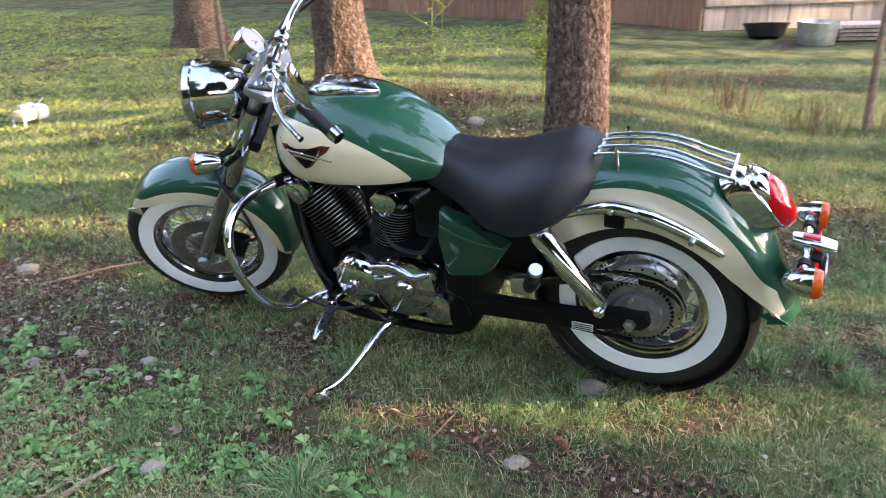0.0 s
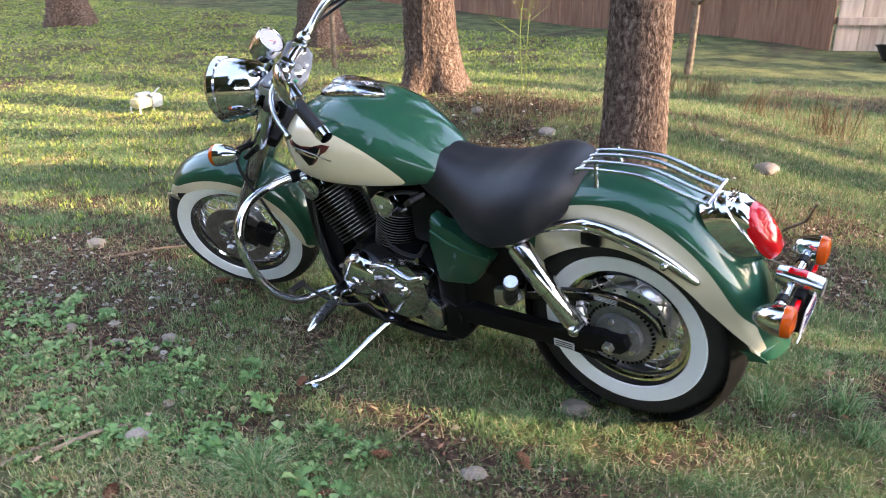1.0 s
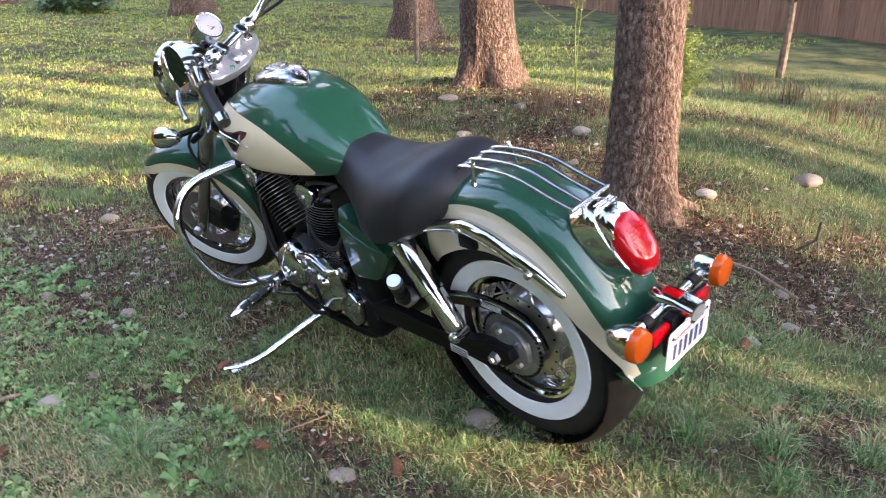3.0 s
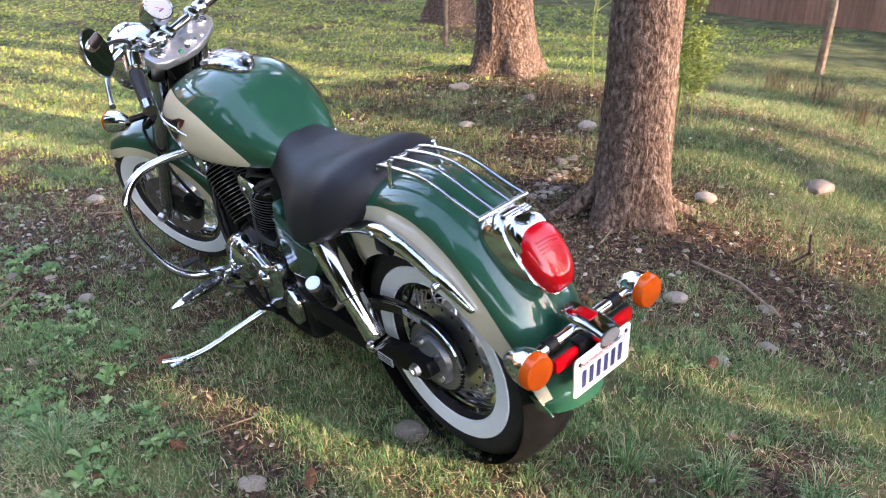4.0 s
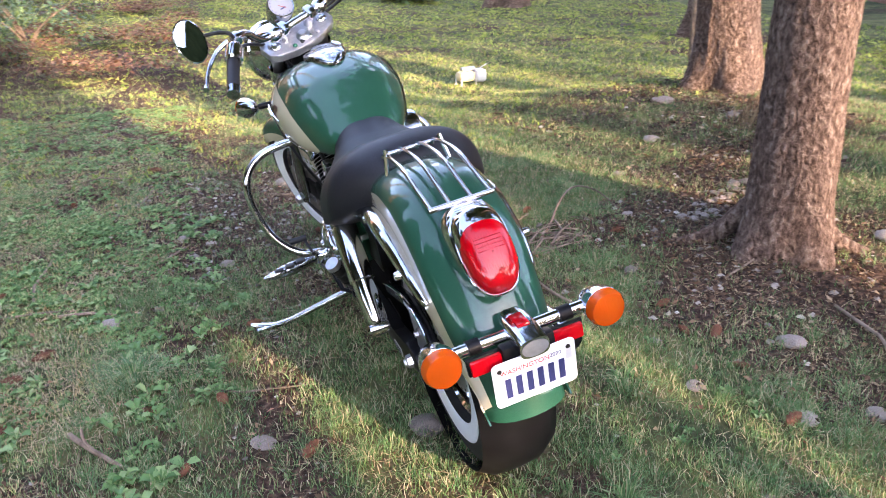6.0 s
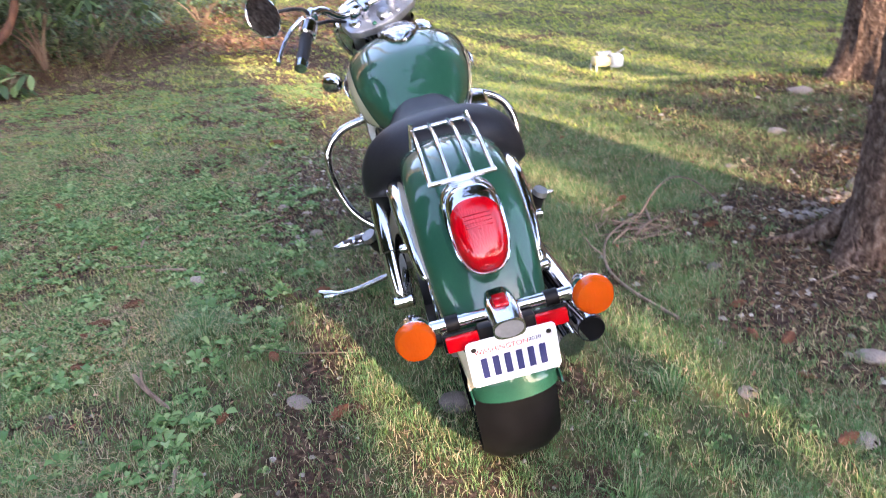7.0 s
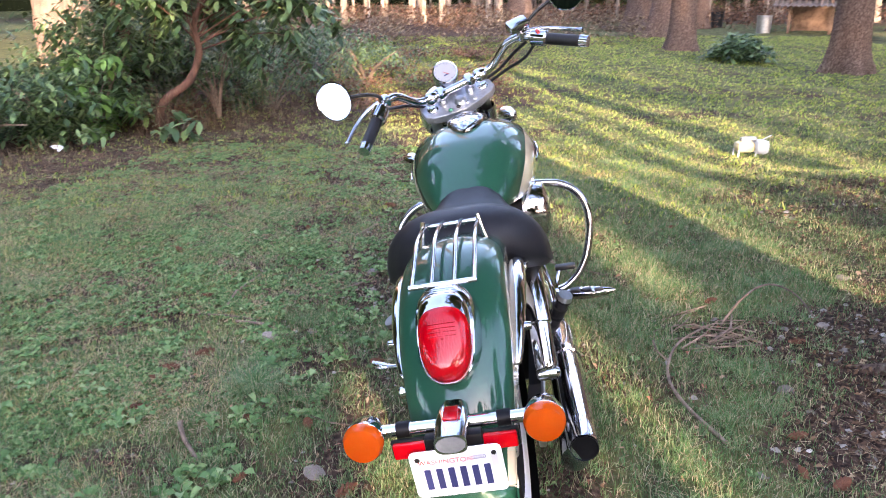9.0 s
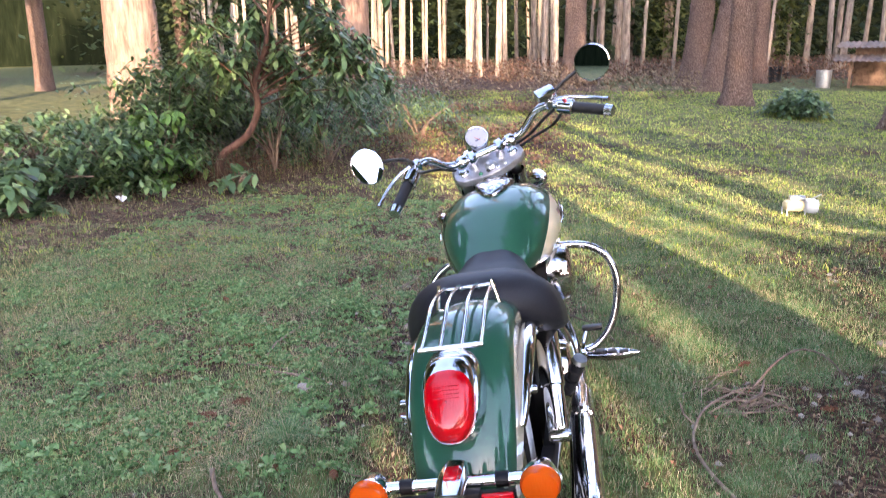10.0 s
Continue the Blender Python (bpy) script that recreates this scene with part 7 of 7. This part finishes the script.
# the lathe's axes: local x is across the bike
cylinder((1.085, 0.0, 0.42), (1.205, 0.0, 0.600), "front_cylinder", (1.218, 0.636))
cylinder((0.92, 0.0, 0.43), (0.862, 0.0, 0.605), "rear_cylinder", (0.868, 0.636))

# left engine covers
bp("stator_cover", lathe([(0.0, 0.202), (0.03, 0.202), (0.05, 0.198), (0.075, 0.19), (0.092, 0.172), (0.098, 0.15), (0.098, 0.12)], axle(1.005, 0, 0.325), 44), M_CHROME, en, "round polished stator cover")
bp("cover_boss", lathe([(0.0, 0.212), (0.016, 0.21), (0.02, 0.2)], axle(1.005, 0, 0.325), 16), M_CHROME, en)
for k in range(5):
    a = 2 * math.pi * (k + 0.3) / 5
    bp("bolt", lathe([(0.0, 0.186), (0.006, 0.184), (0.0075, 0.172)], axle(1.005 + 0.09 * math.cos(a), 0, 0.325 + 0.09 * math.sin(a)), 8), M_STEEL, en)
bp("gear_cover", plate_shape([(0.93, 0.25), (0.945, 0.38), (0.90, 0.43), (0.83, 0.445), (0.76, 0.425), (0.69, 0.43), (0.665, 0.40), (0.70, 0.33), (0.71, 0.25), (0.78, 0.205), (0.88, 0.205)], 0.12, 0.185, None, 0.022), M_CHROME, en, "polished gearbox cover")
bp("cover_rib", tube([(0.93, 0.178, 0.40), (0.84, 0.188, 0.418), (0.76, 0.188, 0.39), (0.70, 0.18, 0.41)], [0.012, 0.016, 0.016, 0.01], 10, steps=4), M_CHROME, en)
bp("cover_boss", lathe([(0.0, 0.205), (0.024, 0.203), (0.034, 0.192), (0.036, 0.18)], axle(0.80, 0, 0.335), 24), M_CHROME, en)
bp("sprocket_cover", plate_shape([(0.74, 0.20), (0.755, 0.30), (0.70, 0.33), (0.64, 0.29), (0.64, 0.21), (0.68, 0.175)], 0.12, 0.172, None, 0.018), M_CHROME, en, "polished sprocket cover")
bp("neutral_case", plate_shape([(0.66, 0.14), (0.67, 0.42), (0.60, 0.47), (0.55, 0.44), (0.54, 0.22), (0.58, 0.15)], -0.12, 0.145, None, 0.02), M_BLACK, None, "black frame cover")
bp("regulator_rib", tube([(0.655, 0.148, 0.33), (0.585, 0.148, 0.30), (0.575, 0.148, 0.24)], 0.004, 6), M_DARKMETAL, None)
# black block added so that the gap between tank and engine looks dark
bp("battery_box", block((0.70, 0.0, 0.60), (0.16, 0.20, 0.20), 0.02), M_BLACK, None, "black block added to darken the gap under the tank")
# another added block: closes the see-through gap before the crankcase with black
bp("oil_cowl", block((1.185, 0.0, 0.36), (0.09, 0.20, 0.34), 0.02), M_BLACK, None, "black block added to darken the gap before the crankcase")
bp("intake_box", block((0.945, 0.0, 0.63), (0.12, 0.13, 0.12), 0.02), M_BLACK, en)
bp("fuel_cock", tube([(0.70, 0.10, 0.70), (0.73, 0.14, 0.685), (0.75, 0.145, 0.67)], [0.012, 0.014, 0.010], 12), M_DARKMETAL, None, "dark fuel tap")
for pts in ([(0.72, 0.10, 0.70), (0.80, 0.13, 0.70), (0.87, 0.12, 0.66), (0.91, 0.115, 0.58)], [(1.22, 0.06, 0.70), (1.08, 0.12, 0.685), (0.96, 0.12, 0.67), (0.94, 0.11, 0.56)], [(0.90, 0.12, 0.52), (0.84, 0.145, 0.48), (0.74, 0.145, 0.47), (0.70, 0.13, 0.52)], [(1.26, 0.085, 0.60), (1.235, 0.12, 0.45), (1.22, 0.125, 0.32), (1.15, 0.13, 0.24)]):
    bp("hose", tube(pts, 0.0075, 8, steps=5), M_GRIP, None, "black hose")
bp("radiator", block((1.275, 0, 0.50), (0.035, 0.16, 0.34), 0.01, Matrix.Translation((1.275, 0, 0.5)) @ Matrix.Rotation(radians(11), 4, "Y") @ Matrix.Translation((-1.275, 0, -0.5))), M_BLACK, None, "black radiator")
# side covers
for s in (1, -1):
    sc = plate_shape([(0.648, 0.665), (0.655, 0.56), (0.645, 0.415), (0.62, 0.405), (0.51, 0.425), (0.485, 0.44), (0.412, 0.545), (0.418, 0.562), (0.55, 0.60), (0.60, 0.63)], s * 0.10, s * 0.165, None, 0.016)
    bp("side_cover", sc, M_GREEN, None, "green side cover")
    bp("cover_trim", tube([(0.645, s * 0.167, 0.605), (0.58, s * 0.168, 0.575), (0.50, s * 0.168, 0.556), (0.42, s * 0.166, 0.552)], 0.005, 6), M_GREEN, None)
    bp("under_seat_box", block((0.44, s * 0.07, 0.56), (0.22, 0.1, 0.22), 0.02), M_BLACK, None)

# crash bars
for s in (1, -1):
    cb = bp("crash_bar", tube([(1.285, s * 0.075, 0.66), (1.33, s * 0.13, 0.655), (1.365, s * 0.22, 0.645), (1.37, s * 0.31, 0.625), (1.36, s * 0.375, 0.575), (1.345, s * 0.402, 0.50), (1.325, s * 0.395, 0.40), (1.295, s * 0.355, 0.29), (1.265, s * 0.28, 0.215), (1.225, s * 0.19, 0.205), (1.155, s * 0.125, 0.215)], 0.0165, 14, steps=5), M_CHROME, None, "curved chrome engine guard bar")
    bp("bar_clamp", tube([(1.29, s * 0.06, 0.66), (1.325, s * 0.12, 0.656)], 0.023, 12), M_BLACK, cb)
# foot pegs and controls
for s in (1, -1):
    mt = bp("peg_mount", block((1.11, s * 0.185, 0.235), (0.07, 0.10, 0.05), 0.012), M_CHROME, None, "chrome footpeg mount")
    pg = bp("footpeg", tube([(1.09, s * 0.235, 0.245), (1.075, s * 0.28, 0.247), (1.06, s * 0.33, 0.25), (1.045, s * 0.38, 0.253), (1.035, s * 0.42, 0.255), (1.032, s * 0.452, 0.257)], [0.012, 0.02, 0.026, 0.024, 0.015, 0.004], 12, steps=3), M_CHROME, None, "pointed chrome footpeg with rubber pads")
    for k in range(3):
        y = 0.30 + 0.045 * k
        bp("pad", block((1.052 - 0.012 * k, s * y, 0.272 - 0.001 * k), (0.036 - 0.006 * k, 0.036, 0.012), 0.005), M_GRIP, pg)
    bp("peg_hinge", lathe([(0.0, -0.02), (0.016, -0.02), (0.016, 0.02), (0.0, 0.02)], pose(1.092, s * 0.235, 0.245), 12), M_CHROME, pg)
    rp = bp("passenger_peg", tube([(0.33, s * 0.20, 0.445), (0.308, s * 0.232, 0.50), (0.284, s * 0.26, 0.56)], 0.0195, 14), M_GRIP, None, "folded passenger footpeg")
    for k in range(4):
        t = 0.15 + 0.25 * k
        p = Vector((0.33, s * 0.20, 0.445)).lerp(Vector((0.284, s * 0.26, 0.56)), t)
        q = Vector((0.33, s * 0.20, 0.445)).lerp(Vector((0.284, s * 0.26, 0.56)), t + 0.05)
        bp("peg_ring", tube([p, q], 0.0235, 14), M_BLACK if k % 2 else M_DARKMETAL, rp)
    bp("peg_cap", tube([(0.287, s * 0.256, 0.552), (0.282, s * 0.2625, 0.566)], [0.0235, 0.021], 16), M_STEEL, rp, "satin alloy peg cap")
    bp("peg_bracket", plate_shape([(0.40, 0.40), (0.40, 0.46), (0.33, 0.47), (0.30, 0.44), (0.34, 0.40)], s * 0.16, s * 0.19, None, 0.006), M_STEEL, rp)
bp("shift_lever", tube([(0.96, 0.205, 0.24), (1.08, 0.225, 0.215), (1.20, 0.24, 0.245), (1.25, 0.25, 0.275)], 0.006, 8, steps=4), M_DARKMETAL, None, "dark gear shift lever")
bp("shift_pad", lathe([(0.0, -0.035), (0.012, -0.035), (0.013, 0.035), (0, 0.035)], axle(1.25, 0.275, 0.277), 14), M_GRIP, None, "black rubber pad")
bp("brake_pedal", tube([(1.05, -0.19, 0.22), (1.16, -0.22, 0.24), (1.22, -0.25, 0.30)], 0.01, 8, steps=4), M_CHROME, None, "chrome brake pedal")
bp("brake_pad", block((1.228, -0.275, 0.31), (0.04, 0.085, 0.022), 0.008), M_GRIP, None, "black rubber brake pad")
bp("clutch_arm", tube([(0.86, 0.15, 0.16), (0.90, 0.19, 0.17), (0.96, 0.205, 0.235)], 0.009, 10), M_BLACK, None)
# side stand
sx = bp("side_stand", tube([(0.885, 0.14, 0.165), (0.905, 0.20, 0.15), (0.925, 0.30, 0.125), (0.945, 0.40, 0.098), (0.965, 0.47, 0.088), (0.985, 0.515, 0.092), (0.995, 0.555, 0.105)], [0.02, 0.014, 0.012, 0.0115, 0.0115, 0.013, 0.008], 10, steps=4), M_CHROME, None, "chrome side stand folded down")
bp("stand_foot", block((0.98, 0.51, 0.088), (0.05, 0.06, 0.012), 0.005), M_CHROME, sx)
bp("stand_bracket", block((0.88, 0.135, 0.17), (0.07, 0.06, 0.06), 0.012), M_BLACK, sx)

# right side: exhaust and air cleaner
mf = bp("muffler", tube([(0.66, -0.225, 0.30), (0.60, -0.230, 0.30), (0.30, -0.238, 0.304), (0.0, -0.246, 0.308), (-0.10, -0.250, 0.310), (-0.118, -0.251, 0.3105)], [0.026, 0.038, 0.042, 0.042, 0.041, 0.037], 28), M_CHROME, None, "long chrome muffler")
bp("muffler_outlet", lathe([(0.0, 0.0), (0.034, 0.0), (0.036, 0.003)], Matrix.Translation((-0.1195, -0.251, 0.3105)) @ Matrix.Rotation(radians(-90), 4, "Y"), 24), M_BLACK, mf, "black outlet")
bp("muffler_collar", tube([(0.42, -0.235, 0.3025), (0.39, -0.236, 0.303)], 0.0445, 28), M_CHROME, mf)
bp("muffler", tube([(0.70, -0.20, 0.20), (0.60, -0.205, 0.195), (0.20, -0.215, 0.19), (0.02, -0.22, 0.19)], [0.024, 0.036, 0.04, 0.038], 24), M_CHROME, None, "lower chrome muffler")
bp("exhaust_pipe", tube([(1.24, -0.06, 0.53), (1.27, -0.12, 0.46), (1.24, -0.17, 0.34), (1.12, -0.20, 0.265), (0.90, -0.215, 0.285), (0.65, -0.225, 0.30)], 0.022, 16, steps=6), M_CHROME, None, "curved chrome exhaust pipe")
bp("exhaust_pipe", tube([(0.86, -0.09, 0.52), (0.90, -0.15, 0.47), (0.92, -0.19, 0.36), (0.85, -0.20, 0.24), (0.70, -0.20, 0.20)], 0.022, 16, steps=6), M_CHROME, None, "curved chrome exhaust pipe")
ac = bp("air_cleaner", lathe([(0.0, 0.255), (0.04, 0.254), (0.075, 0.248), (0.096, 0.236), (0.104, 0.215), (0.104, 0.16), (0.09, 0.15), (0.0, 0.15)], Matrix.Translation((0.93, 0, 0.655)) @ AX.inverted(), 44), M_CHROME, None, "round chrome air cleaner")
bp("air_cleaner_back", lathe([(0.0, 0.16), (0.098, 0.158), (0.10, 0.12), (0.05, 0.06), (0.0, 0.05)], Matrix.Translation((0.93, 0, 0.655)) @ AX.inverted(), 32), M_BLACK, ac)
bp("clutch_cover", lathe([(0.0, 0.21), (0.08, 0.206), (0.105, 0.19), (0.115, 0.15), (0.115, 0.12)], Matrix.Translation((0.80, 0, 0.32)) @ AX.inverted(), 40), M_CHROME, en, "round polished clutch cover")
bp("brake_rod", tube([(0.60, -0.16, 0.25), (0.1, -0.15, 0.30)], 0.006, 8), M_STEEL, None)
bp("brake_arm", plate_shape([(0.05, 0.24), (0.02, 0.36), (-0.02, 0.36), (0.03, 0.23)], -0.15, -0.13, None, 0.004), M_STEEL, None)
# the ground connection and cables by the headstock
bp("wiring_loom", tube([(1.33, 0.02, 0.82), (1.28, 0.09, 0.80), (1.22, 0.10, 0.76), (1.18, 0.05, 0.72)], 0.014, 8, steps=4), M_GRIP, None, "black wiring loom")
bp("brake_hose", tube([MS @ Vector(p) for p in ((0.02, 0.10, 0.66), (0.06, 0.14, 0.5), (-0.08, 0.15, 0.35), (-0.16, 0.11, 0.2), (-0.13, 0.09, 0.13))], 0.0065, 8, steps=5), M_GRIP, None, "black brake hose")
bp("ignition_stay", tube([(0.0, 0.155, 0.62), (0.03, 0.16, 0.56)], 0.012, 8), M_BLACK, None, "", True, True)
